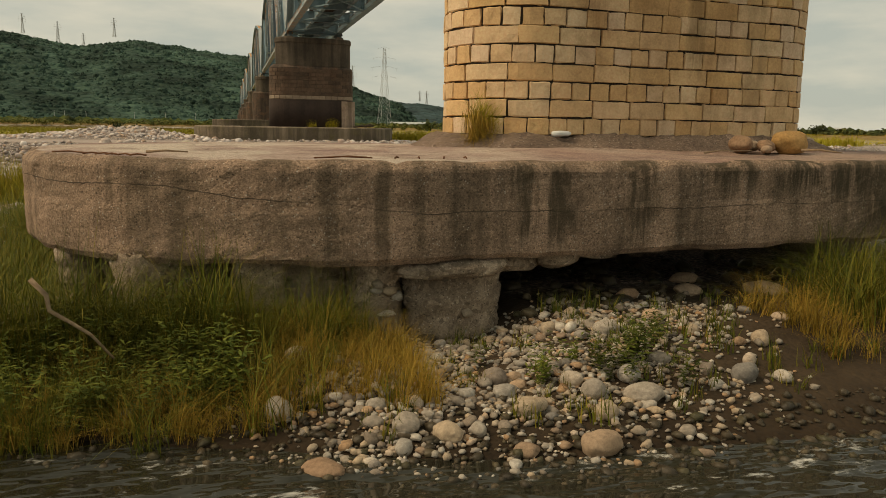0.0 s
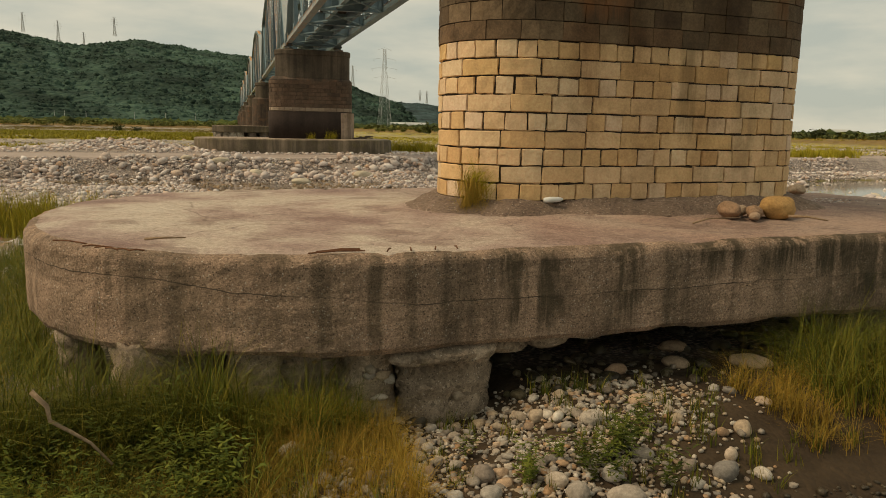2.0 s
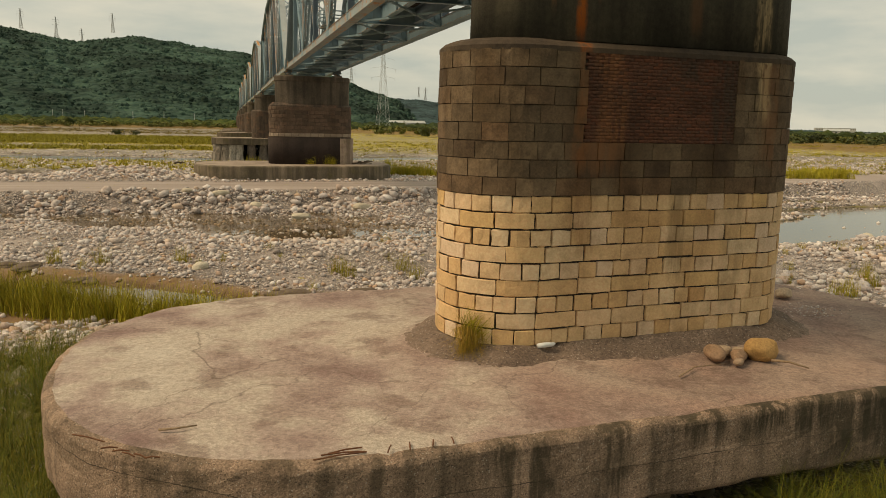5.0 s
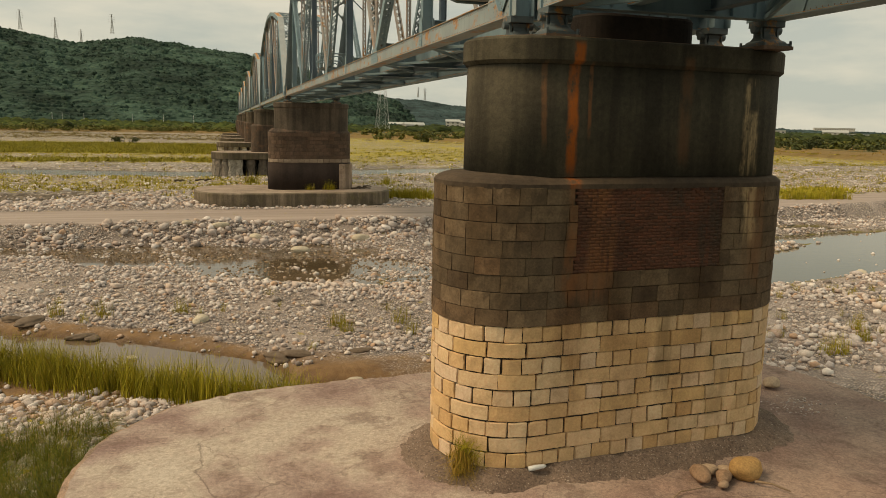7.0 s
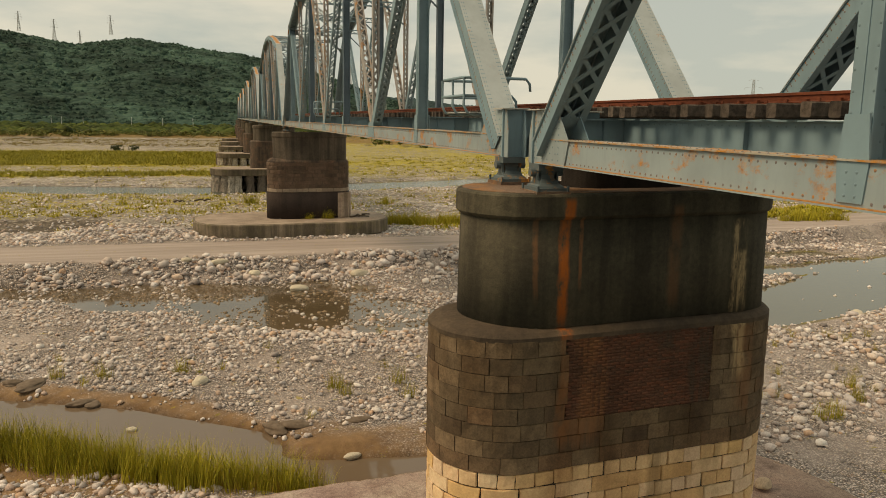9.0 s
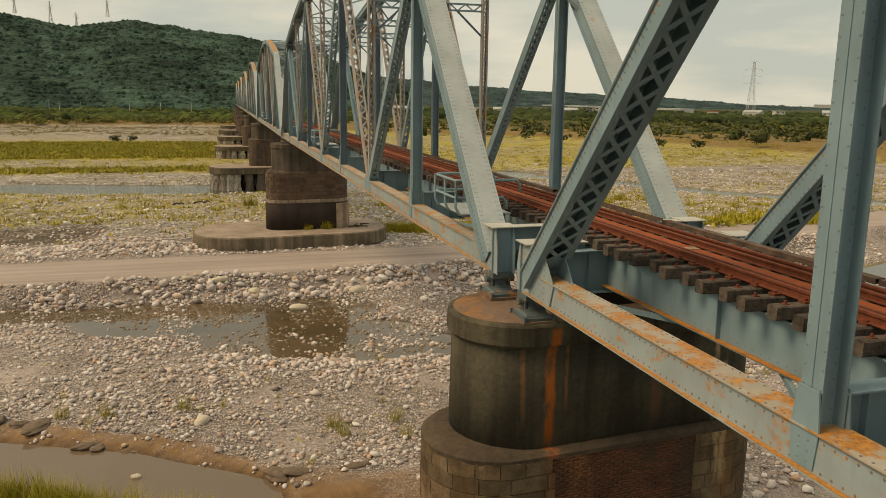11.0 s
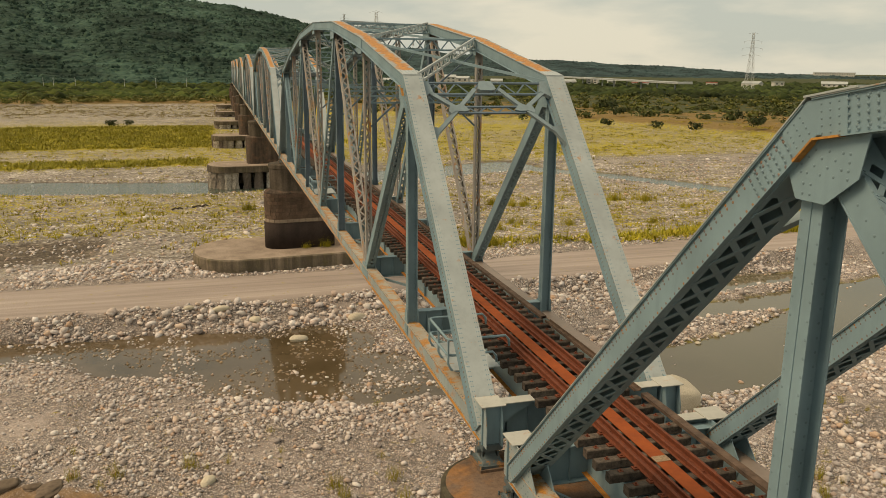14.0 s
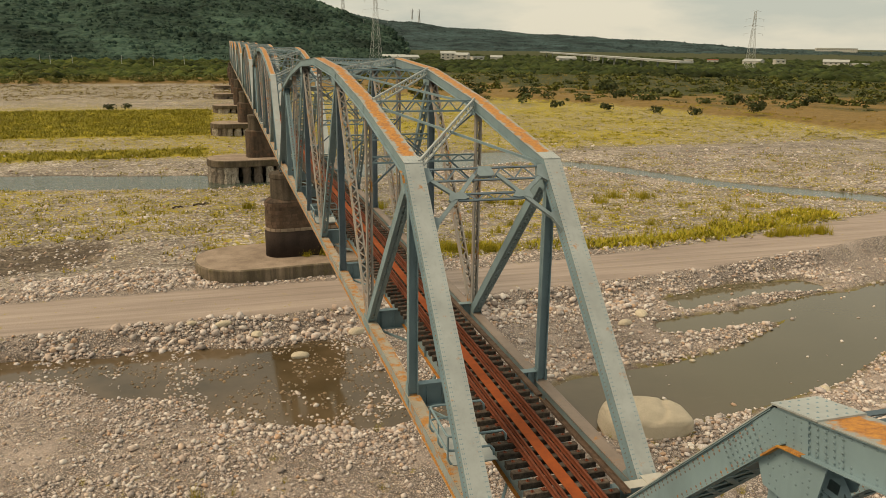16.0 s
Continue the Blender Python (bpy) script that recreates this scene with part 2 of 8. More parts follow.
M_SLAB = footing_mat()
OLIVE = (0.062, 0.05, 0.030)
add_runs(M_SLAB, [(-10.0, 0.35, -1.4, 0.3, OLIVE, 0.45, 1.4), (-9.4, 0.3, -1.4, 0.3, OLIVE, 0.45, 1.5), (-8.3, 0.6, -0.35, 0.3, OLIVE, 0.6, 1.6), (-7.6, 0.4, -1.4, 0.3, OLIVE, 0.45, 1.4), (-7.05, 0.22, -1.4, 0.3, OLIVE, 0.65, 1.0), (-6.55, 0.15, -1.4, 0.3, OLIVE, 0.5, 1.2), (-5.8, 0.7, -1.4, 0.3, OLIVE, 0.45, 1.3), (-4.8, 0.9, -1.3, 0.3, OLIVE, 0.85, 1.1), (-3.3, 0.55, -1.4, 0.3, OLIVE, 0.8, 1.2), (-2.4, 0.5, -1.4, 0.3, OLIVE, 0.75, 1.3), (-1.6, 0.7, -0.6, 0.3, OLIVE, 0.85, 1.3), (-0.4, 0.9, -0.65, 0.3, OLIVE, 0.9, 1.0), (0.7, 0.8, -0.7, 0.3, OLIVE, 0.9, 1.1), (2.0, 1.2, -1.0, 0.3, OLIVE, 0.85, 1.1), (1.2, 0.9, -1.4, 0.3, OLIVE, 0.6, 0.9), (3.5, 1.2, -1.4, 0.3, OLIVE, 0.8, 1.0), (5.0, 1.2, -1.4, 0.3, OLIVE, 0.8, 0.9), (6.6, 1.0, -1.4, 0.3, OLIVE, 0.75, 1.1), (3.6, 3.6, -0.95, 0.3, OLIVE, 0.85, 0.7), (4.2, 4.4, -1.25, 0.3, OLIVE, 0.8, 0.4)])
def slab_top_mat():
    """Trodden concrete: pale dusty areas, pinkish bare ones, damp dark blotches and a few cracks."""
    m, n, l, b = mat_new("worn_footing_top", 0.94, 0, 0.25)
    blot = tex_noise(n, l, 0.32, 6, 0.62)
    c = ramp(n, l, blot, [(0.34, (0.24, 0.155, 0.135)), (0.46, (0.38, 0.285, 0.24)), (0.54, (0.465, 0.385, 0.315)), (0.7, (0.525, 0.455, 0.38))])
    damp = tex_noise(n, l, 0.75, 7, 0.7)
    c = mixc(n, l, ramp(n, l, damp, [(0.53, 0.0), (0.62, 0.6)]), c, (0.20, 0.13, 0.105))
    # the downstream half turns darker and redder
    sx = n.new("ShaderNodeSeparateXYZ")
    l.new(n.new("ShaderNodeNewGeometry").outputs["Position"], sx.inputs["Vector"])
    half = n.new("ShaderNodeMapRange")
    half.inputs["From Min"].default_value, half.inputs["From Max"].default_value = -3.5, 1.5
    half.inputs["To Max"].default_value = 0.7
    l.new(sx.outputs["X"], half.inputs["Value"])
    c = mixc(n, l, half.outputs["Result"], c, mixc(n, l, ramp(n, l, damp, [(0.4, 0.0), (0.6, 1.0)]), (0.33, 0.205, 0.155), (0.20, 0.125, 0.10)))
    grit, fine = tex_noise(n, l, 11.0, 6, 0.75), tex_noise(n, l, 46.0, 3, 0.8)
    c = mixc(n, l, 0.6, c, ramp(n, l, grit, [(0.32, 0.25), (0.68, 0.74)]), "OVERLAY")
    c = mixc(n, l, 0.6, c, ramp(n, l, fine, [(0.32, 0.2), (0.68, 0.8)]), "OVERLAY")
    v = n.new("ShaderNodeTexVoronoi")
    v.feature = "DISTANCE_TO_EDGE"
    v.inputs["Scale"].default_value = 0.22
    wv = n.new("ShaderNodeVectorMath")
    wv.operation = "MULTIPLY_ADD"
    nt = n.new("ShaderNodeTexNoise")
    nt.inputs["Scale"].default_value, nt.inputs["Detail"].default_value = 1.1, 6.0
    pos = n.new("ShaderNodeNewGeometry").outputs["Position"]
    l.new(pos, nt.inputs["Vector"])
    l.new(nt.outputs["Color"], wv.inputs[0])
    wv.inputs[1].default_value = (1.4, 1.4, 0.0)
    l.new(pos, wv.inputs[2])
    l.new(wv.outputs["Vector"], v.inputs["Vector"])
    c = mixc(n, l, ramp(n, l, v.outputs["Distance"], [(0.0, 0.55), (0.0022, 0.0)]), c, (0.10, 0.07, 0.055))
    l.new(c, b.inputs["Base Color"])
    bump(n, l, b, fine, 0.5, 0.008, bump(n, l, b, grit, 0.6, 0.03))
    return m


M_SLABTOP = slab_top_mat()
M_SHAFT = concrete_mat("dark_pier_concrete", (0.102, 0.088, 0.058), (0.052, 0.045, 0.031), 0.6)
M_CAPTOP = concrete_mat("pier_cap_top", (0.20, 0.13, 0.09), (0.11, 0.075, 0.055), 0.0, (0.36, 0.15, 0.04))
M_PILE = footing_mat("broken_pile_concrete", ((0.20, 0.15, 0.108), (0.37, 0.285, 0.21), (0.56, 0.44, 0.335)), 0.35, 0.0, 16.0)
M_GRAVELFILL = footing_mat("gravelly_mortar", ((0.15, 0.105, 0.08), (0.21, 0.15, 0.115), (0.27, 0.195, 0.15)), 0.0, 0.0, 26.0)
M_LIGHTSTONE = stone_mat("pale_sandstone", [(0.60, 0.36, 0.172), (0.72, 0.472, 0.245), (0.77, 0.575, 0.375), (0.63, 0.39, 0.185), (0.75, 0.505, 0.29), (0.72, 0.53, 0.37), (0.70, 0.445, 0.20)], 0.4, wash=0.4, grain=0.36)
M_DARKSTONE = stone_mat("sooty_stone", [(0.10, 0.066, 0.04), (0.165, 0.115, 0.068), (0.21, 0.145, 0.088), (0.12, 0.085, 0.052), (0.19, 0.115, 0.065)], 0.7, wash=0.75)
M_MORTAR = plain_mat("dark_joint_mortar", (0.025, 0.018, 0.012), (0.065, 0.048, 0.032), 12)
M_BRICK = stone_mat("dark_red_brick", [(0.095, 0.046, 0.028), (0.125, 0.05, 0.03), (0.09, 0.046, 0.030), (0.14, 0.052, 0.029)], 0.8, island_random, 1.6)
M_PAINT = paint_mat("grey_bridge_paint", (0.205, 0.308, 0.345), 0.24)
# bridge paint made darker: the shading of the rivet heads put into colour
M_RIVET_SHADED = paint_mat("shaded_rivet_paint", (0.165, 0.25, 0.28), 0.3)
M_RUSTRIVET = paint_mat("rust_stained_rivet", (0.17, 0.155, 0.15), 0.62)
M_PAINT_PALE = paint_mat("faded_grey_paint", (0.40, 0.44, 0.435), 0.4)
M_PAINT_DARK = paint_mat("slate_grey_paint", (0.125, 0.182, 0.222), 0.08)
M_PAINT_RUST = paint_mat("rust_streaked_paint", (0.29, 0.355, 0.365), 0.60, stretch=(1, 0.6, 0.9))
M_RUSTPLATE = plain_mat("orange_rust", (0.50, 0.22, 0.05), (0.30, 0.10, 0.025), 5, 0.9)
M_RAIL = plain_mat("rusty_rail_steel", (0.10, 0.027, 0.014), (0.19, 0.05, 0.021), 9, 0.75)
M_PLATE = plain_mat("rust_red_plate", (0.33, 0.074, 0.017), (0.22, 0.048, 0.014), 3, 0.85)
M_TIE = plain_mat("weathered_sleeper_timber", (0.03, 0.024, 0.019), (0.135, 0.104, 0.083), 9, 0.95, bumpy=0.7, rand=obj_random)
M_REBAR = plain_mat("rusty_bar", (0.10, 0.04, 0.022), (0.20, 0.085, 0.04), 12, 0.9)
M_TROUGH = plain_mat("brown_trough_steel", (0.05, 0.032, 0.024), (0.15, 0.098, 0.07), 4, 0.85)
ROCK_TONES = [(0.224, 0.19, 0.174), (0.605, 0.532, 0.493), (0.381, 0.321, 0.293), (0.8, 0.739, 0.683), (0.538, 0.353, 0.241), (0.302, 0.274, 0.263), (0.683, 0.577, 0.51), (0.482, 0.426, 0.409), (0.762, 0.7, 0.661), (0.47, 0.342, 0.274), (0.571, 0.489, 0.454)]
M_ROCK = stone_mat("river_cobble", ROCK_TONES, 0.25, island_random, 6.0)
BANK_TONES = [(0.13, 0.105, 0.08), (0.42, 0.37, 0.305), (0.24, 0.19, 0.145), (0.60, 0.54, 0.455), (0.40, 0.24, 0.13), (0.20, 0.185, 0.165), (0.49, 0.37, 0.25), (0.30, 0.265, 0.225), (0.53, 0.485, 0.415)]
M_BANKROCK = stone_mat("bank_pebble", BANK_TONES, 0.4, island_random, 7.0)
M_WET_SHADED_ROCK = stone_mat("wet_and_shaded_pebble", [(0.03, 0.024, 0.016), (0.085, 0.068, 0.045), (0.05, 0.04, 0.026), (0.12, 0.09, 0.055), (0.06, 0.055, 0.028)], 0.4, island_random, 7.0)
M_WET_SHADED_ROCK.node_tree.nodes["Principled BSDF"].inputs["Roughness"].default_value = 0.35
M_POOLROCK = stone_mat("pool_stone", [(0.12, 0.085, 0.055), (0.24, 0.18, 0.125), (0.34, 0.235, 0.15), (0.17, 0.125, 0.085), (0.42, 0.36, 0.29)], 0.3, island_random, 6.0)
M_ROCK_ONE = stone_mat("river_stone", BANK_TONES, 0.35, obj_random, 6.0)
M_TANSTONE = stone_mat("tan_stone", [(0.30, 0.19, 0.12), (0.44, 0.33, 0.23), (0.36, 0.25, 0.17)], 0.3, obj_random, 5.0)
M_CLAY = plain_mat("dried_dark_clay", (0.11, 0.078, 0.055), (0.20, 0.15, 0.11), 4, 0.95)
M_OCHRE = stone_mat("ochre_stone", [(0.46, 0.27, 0.10), (0.36, 0.22, 0.12), (0.34, 0.25, 0.18)], 0.3, obj_random, 5.0)
M_GRASS = leaf_mat("river_grass", [(0.046, 0.068, 0.007), (0.088, 0.110, 0.010), (0.14, 0.146, 0.013), (0.24, 0.185, 0.022), (0.072, 0.096, 0.008)])
M_DRYGRASS = leaf_mat("dry_grass", [(0.33, 0.185, 0.03), (0.26, 0.175, 0.024), (0.42, 0.25, 0.045), (0.17, 0.14, 0.018)])
M_YGRASS = leaf_mat("yellow_green_grass", [(0.24, 0.205, 0.014), (0.37, 0.295, 0.02), (0.18, 0.17, 0.014), (0.46, 0.35, 0.035)])
M_STEPPE = leaf_mat("tawny_grass", [(0.19, 0.125, 0.03), (0.13, 0.11, 0.02), (0.26, 0.165, 0.045), (0.10, 0.095, 0.018)])
M_BELT = leaf_mat("olive_grass", [(0.19, 0.17, 0.016), (0.27, 0.23, 0.022), (0.155, 0.15, 0.017), (0.32, 0.255, 0.032)])
M_YREED = leaf_mat("sunlit_reed", [(0.21, 0.20, 0.018), (0.31, 0.275, 0.024), (0.43, 0.35, 0.034), (0.26, 0.24, 0.02), (0.50, 0.37, 0.06)])
M_WEED = leaf_mat("leafy_weed", [(0.048, 0.072, 0.010), (0.088, 0.114, 0.014), (0.14, 0.15, 0.021)])
M_TREE = leaf_mat("tree_foliage", [(0.018, 0.031, 0.010), (0.032, 0.046, 0.013), (0.058, 0.064, 0.018), (0.024, 0.038, 0.012)])
M_TWIG = plain_mat("bleached_driftwood", (0.20, 0.13, 0.08), (0.36, 0.26, 0.17), 20, 0.9)
M_DARKWOOD = plain_mat("dark_wet_wood", (0.045, 0.032, 0.022), (0.12, 0.088, 0.062), 6, 0.9)
M_PYLON = plain_mat("galvanised_steel", (0.42, 0.43, 0.42), (0.52, 0.52, 0.50), 1, 0.6)
M_WALL = plain_mat("pale_render", (0.46, 0.44, 0.39), (0.56, 0.54, 0.48), 0.3, 0.9, bumpy=0)
M_ROOF = plain_mat("grey_roofing", (0.35, 0.37, 0.36), (0.45, 0.46, 0.44), 0.3, 0.8, bumpy=0)
M_ROOFRED = plain_mat("red_roofing", (0.35, 0.08, 0.05), (0.42, 0.12, 0.07), 0.3, 0.8, bumpy=0)
M_GLASSDARK = plain_mat("dark_window", (0.04, 0.05, 0.05), (0.06, 0.07, 0.07), 1, 0.2, bumpy=0)
M_LITTER = plain_mat("white_plastic", (0.6, 0.62, 0.6), (0.7, 0.72, 0.7), 10, 0.35)


def mapped_far(n, l, sep):
    """0 on the near pools, 1 on the running river beyond the flats."""
    r = n.new("ShaderNodeMapRange")
    r.inputs["From Min"].default_value, r.inputs["From Max"].default_value = 75.0, 100.0
    l.new(sep.outputs["Y"], r.inputs["Value"])
    return r.outputs["Result"]


def water_mat():
    m, n, l, b = mat_new("river_water", 0.05, 0, 0.45)
    murk = tex_noise(n, l, 0.12, 4, 0.6)
    east = n.new("ShaderNodeSeparateXYZ")
    l.new(n.new("ShaderNodeNewGeometry").outputs["Position"], east.inputs["Vector"])
    silty = n.new("ShaderNodeMapRange")
    silty.inputs["From Min"].default_value, silty.inputs["From Max"].default_value = 10.0, 30.0
    l.new(east.outputs["X"], silty.inputs["Value"])
    c = mixc(n, l, ramp(n, l, murk, [(0.35, 0.0), (0.65, 1.0)]), (0.075, 0.053, 0.027), (0.15, 0.105, 0.063))
    c = mixc(n, l, silty.outputs["Result"], c, (0.112, 0.096, 0.054))
    # the shallow puddle behind the footing is thick with brown silt
    puddle = n.new("ShaderNodeMapRange")
    puddle.inputs["From Min"].default_value, puddle.inputs["From Max"].default_value = 30.0, 24.0
    l.new(east.outputs["Y"], puddle.inputs["Value"])
    c = mixc(n, l, puddle.outputs["Result"], c, mixc(n, l, silty.outputs["Result"], (0.165, 0.115, 0.076), (0.112, 0.096, 0.054)))
    geo = n.new("ShaderNodeNewGeometry")
    sep = n.new("ShaderNodeSeparateXYZ")
    l.new(geo.outputs["Position"], sep.inputs["Vector"])
    # the stream in front of the footing runs fast and broken; the pools lie still
    near = n.new("ShaderNodeMapRange")
    near.inputs["From Min"].default_value, near.inputs["From Max"].default_value = -5.0, -7.0
    near.inputs["To Min"].default_value, near.inputs["To Max"].default_value = 0.01, 1.0
    l.new(sep.outputs["Y"], near.inputs["Value"])
    rip = tex_noise(n, l, 1.7, 3, 0.5, stretch=(0.55, 1.2, 1.0))
    run = n.new("ShaderNodeMapRange")
    run.inputs["From Min"].default_value, run.inputs["From Max"].default_value = 75.0, 100.0
    run.inputs["To Max"].default_value = 0.22
    l.new(sep.outputs["Y"], run.inputs["Value"])
    flow = n.new("ShaderNodeMath")
    flow.operation = "MAXIMUM"
    l.new(near.outputs["Result"], flow.inputs[0])
    l.new(run.outputs["Result"], flow.inputs[1])
    foam_n = tex_noise(n, l, 1.3, 9, 0.72, stretch=(0.6, 1.3, 1.0))
    foam = n.new("ShaderNodeMath")
    foam.operation = "MULTIPLY"
    l.new(ramp(n, l, foam_n, [(0.575, 0.0), (0.645, 0.9)]), foam.inputs[0])
    l.new(near.outputs["Result"], foam.inputs[1])
    c = mixc(n, l, mapped_far(n, l, sep), c, (0.075, 0.10, 0.078))
    c = mixc(n, l, near.outputs["Result"], c, (0.030, 0.029, 0.019))
    c = mixc(n, l, foam.outputs["Value"], c, (0.60, 0.59, 0.54))
    l.new(c, b.inputs["Base Color"])
    r = n.new("ShaderNodeMath")
    r.operation = "MULTIPLY_ADD"
    l.new(foam.outputs["Value"], r.inputs[0])
    r.inputs[1].default_value, r.inputs[2].default_value = 0.5, 0.06
    l.new(r.outputs["Value"], b.inputs["Roughness"])
    bp = n.new("ShaderNodeBump")
    bp.inputs["Distance"].default_value = 0.5
    l.new(flow.outputs["Value"], bp.inputs["Strength"])
    l.new(rip, bp.inputs["Height"])
    l.new(bp.outputs["Normal"], b.inputs["Normal"])
    return m


M_WATER = water_mat()


def ground_mat():
    """One riverbed sheet: gravel, with sand, haul road and grass where the stored amounts say so."""
    m, n, l, b = mat_new("riverbed", 0.93, 0, 0.25)

    def amount(name):
        a = n.new("ShaderNodeAttribute")
        a.attribute_name = name
        return a.outputs["Fac"]

    pos = n.new("ShaderNodeNewGeometry").outputs["Position"]
    vor = n.new("ShaderNodeTexVoronoi")
    vor.inputs["Scale"].default_value = 5.0
    l.new(pos, vor.inputs["Vector"])
    vor2 = n.new("ShaderNodeTexVoronoi")
    vor2.inputs["Scale"].default_value = 13.0
    l.new(pos, vor2.inputs["Vector"])
    sep = n.new("ShaderNodeSeparateColor")
    l.new(vor.outputs["Color"], sep.inputs["Color"])
    sep2 = n.new("ShaderNodeSeparateColor")
    l.new(vor2.outputs["Color"], sep2.inputs["Color"])
    tones = [(0.0, (0.11, 0.087, 0.078)), (0.3, (0.56, 0.48, 0.435)), (0.55, (0.27, 0.218, 0.196)), (0.8, (0.92, 0.81, 0.725)), (1.0, (0.60, 0.40, 0.27))]
    vor3 = n.new("ShaderNodeTexVoronoi")
    vor3.inputs["Scale"].default_value = 2.7
    l.new(pos, vor3.inputs["Vector"])
    sep3 = n.new("ShaderNodeSeparateColor")
    l.new(vor3.outputs["Color"], sep3.inputs["Color"])
    gravel = mixc(n, l, 0.68, ramp(n, l, sep.outputs["Red"], tones), ramp(n, l, sep2.outputs["Green"], tones))
    # shade in the gaps between pebbles, multiplied into the gravel colour
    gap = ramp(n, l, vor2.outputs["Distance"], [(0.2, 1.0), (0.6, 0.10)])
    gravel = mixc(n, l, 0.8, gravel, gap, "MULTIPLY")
    # patches where the stones lie bedded in fine silt
    fines = tex_noise(n, l, 0.22, 6, 0.65)
    silt = ramp(n, l, tex_noise(n, l, 18.0, 4, 0.8), [(0.3, (0.31, 0.245, 0.213)), (0.7, (0.51, 0.43, 0.38))])
    gravel = mixc(n, l, ramp(n, l, fines, [(0.5, 0.0), (0.62, 0.5)]), gravel, silt)
    # the flats beyond the road carry coarser, paler stones
    sy = n.new("ShaderNodeSeparateXYZ")
    l.new(pos, sy.inputs["Vector"])
    coarse = ramp(n, l, sep3.outputs["Blue"], [(0.0, (0.18, 0.15, 0.115)), (0.4, (0.38, 0.33, 0.265)), (0.55, (0.28, 0.24, 0.19)), (0.72, (0.66, 0.60, 0.51)), (1.0, (0.88, 0.81, 0.70))])
    # the same painted shade round the coarser stones
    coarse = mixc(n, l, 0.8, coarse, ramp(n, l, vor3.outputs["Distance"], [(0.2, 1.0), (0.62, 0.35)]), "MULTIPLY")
    flat_at = n.new("ShaderNodeMapRange")
    flat_at.inputs["From Min"].default_value, flat_at.inputs["From Max"].default_value = 56.0, 64.0
    flat_at.inputs["To Max"].default_value = 0.55
    l.new(sy.outputs["Y"], flat_at.inputs["Value"])
    gravel = mixc(n, l, flat_at.outputs["Result"], gravel, coarse)
    bars = ramp(n, l, tex_noise(n, l, 0.30, 8, 0.8, stretch=(0.6, 1.6, 1)), [(0.38, 0.16), (0.62, 0.84)])
    gravel = mixc(n, l, flat_at.outputs["Result"], gravel, mixc(n, l, 1.0, gravel, bars, "OVERLAY"))
    big = tex_noise(n, l, 0.09, 5, 0.6)
    gravel = mixc(n, l, 0.7, gravel, ramp(n, l, big, [(0.3, 0.32), (0.7, 0.66)]), "OVERLAY")
    sandn = tex_noise(n, l, 1.2, 6, 0.6)
    sand = ramp(n, l, sandn, [(0.3, (0.15, 0.085, 0.042)), (0.7, (0.29, 0.175, 0.088))])
    track = tex_noise(n, l, 0.5, 5, 0.6, stretch=(0.12, 2.2, 1))
    road = ramp(n, l, track, [(0.3, (0.26, 0.21, 0.183)), (0.7, (0.44, 0.36, 0.315))])
    gn = tex_noise(n, l, 0.35, 6, 0.7)
    grass = ramp(n, l, gn, [(0.3, (0.21, 0.18, 0.014)), (0.55, (0.37, 0.295, 0.02)), (0.75, (0.45, 0.355, 0.05))])
    brown = ramp(n, l, gn, [(0.3, (0.15, 0.095, 0.032)), (0.7, (0.27, 0.175, 0.06))])
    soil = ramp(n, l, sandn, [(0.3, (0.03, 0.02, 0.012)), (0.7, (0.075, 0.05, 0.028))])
    breakup = tex_noise(n, l, 0.8, 6, 0.75)

    def worn(a, lo=0.25, hi=0.75):
        s = n.new("ShaderNodeMath")
        s.operation = "ADD"
        l.new(a, s.inputs[0])
        l.new(breakup, s.inputs[1])
        return mapr(s.outputs["Value"], 0.5 + lo, 0.5 + hi)

    def mapr(v, a, z):
        r = n.new("ShaderNodeMapRange")
        r.inputs["From Min"].default_value, r.inputs["From Max"].default_value = a, z
        l.new(v, r.inputs["Value"])
        return r.outputs["Result"]

    c = mixc(n, l, worn(amount("sand")), gravel, sand)
    c = mixc(n, l, worn(amount("road")), c, road)
    tufts = mapr(tex_noise(n, l, 1.5, 5, 0.75), 0.34, 0.66)
    gs = n.new("ShaderNodeMath")
    gs.operation = "ADD"
    l.new(amount("grass"), gs.inputs[0])
    l.new(tufts, gs.inputs[1])
    c = mixc(n, l, mapr(gs.outputs["Value"], 0.91, 1.06), c, grass)
    far_scrub = ramp(n, l, gn, [(0.3, (0.026, 0.036, 0.010)), (0.7, (0.075, 0.075, 0.02))])
    c = mixc(n, l, worn(amount("brown"), 0.3, 0.6), c, mixc(n, l, mapr(amount("brown"), 1.2, 1.7), brown, far_scrub))
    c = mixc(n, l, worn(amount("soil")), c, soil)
    c = mixc(n, l, amount("wet"), c, mixc(n, l, 1.0, c, (0.42, 0.38, 0.33), "MULTIPLY"))
    # a rim of yellow-green algae round the still pool
    rim = n.new("ShaderNodeMath")
    rim.operation = "MULTIPLY"
    l.new(amount("wet"), rim.inputs[0])
    l.new(mapr(sy.outputs["X"], 15.0, 20.0), rim.inputs[1])
    rim2 = n.new("ShaderNodeMath")
    rim2.operation = "MULTIPLY"
    l.new(rim.outputs["Value"], rim2.inputs[0])
    l.new(mapr(tex_noise(n, l, 0.5, 5, 0.7), 0.42, 0.6), rim2.inputs[1])
    c = mixc(n, l, rim2.outputs["Value"], c, (0.20, 0.165, 0.03))
    l.new(c, b.inputs["Base Color"])
    h = mixc(n, l, 0.5, vor.outputs["Distance"], vor2.outputs["Distance"])
    bump(n, l, b, h, 0.7, -0.06)
    return m


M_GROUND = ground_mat()


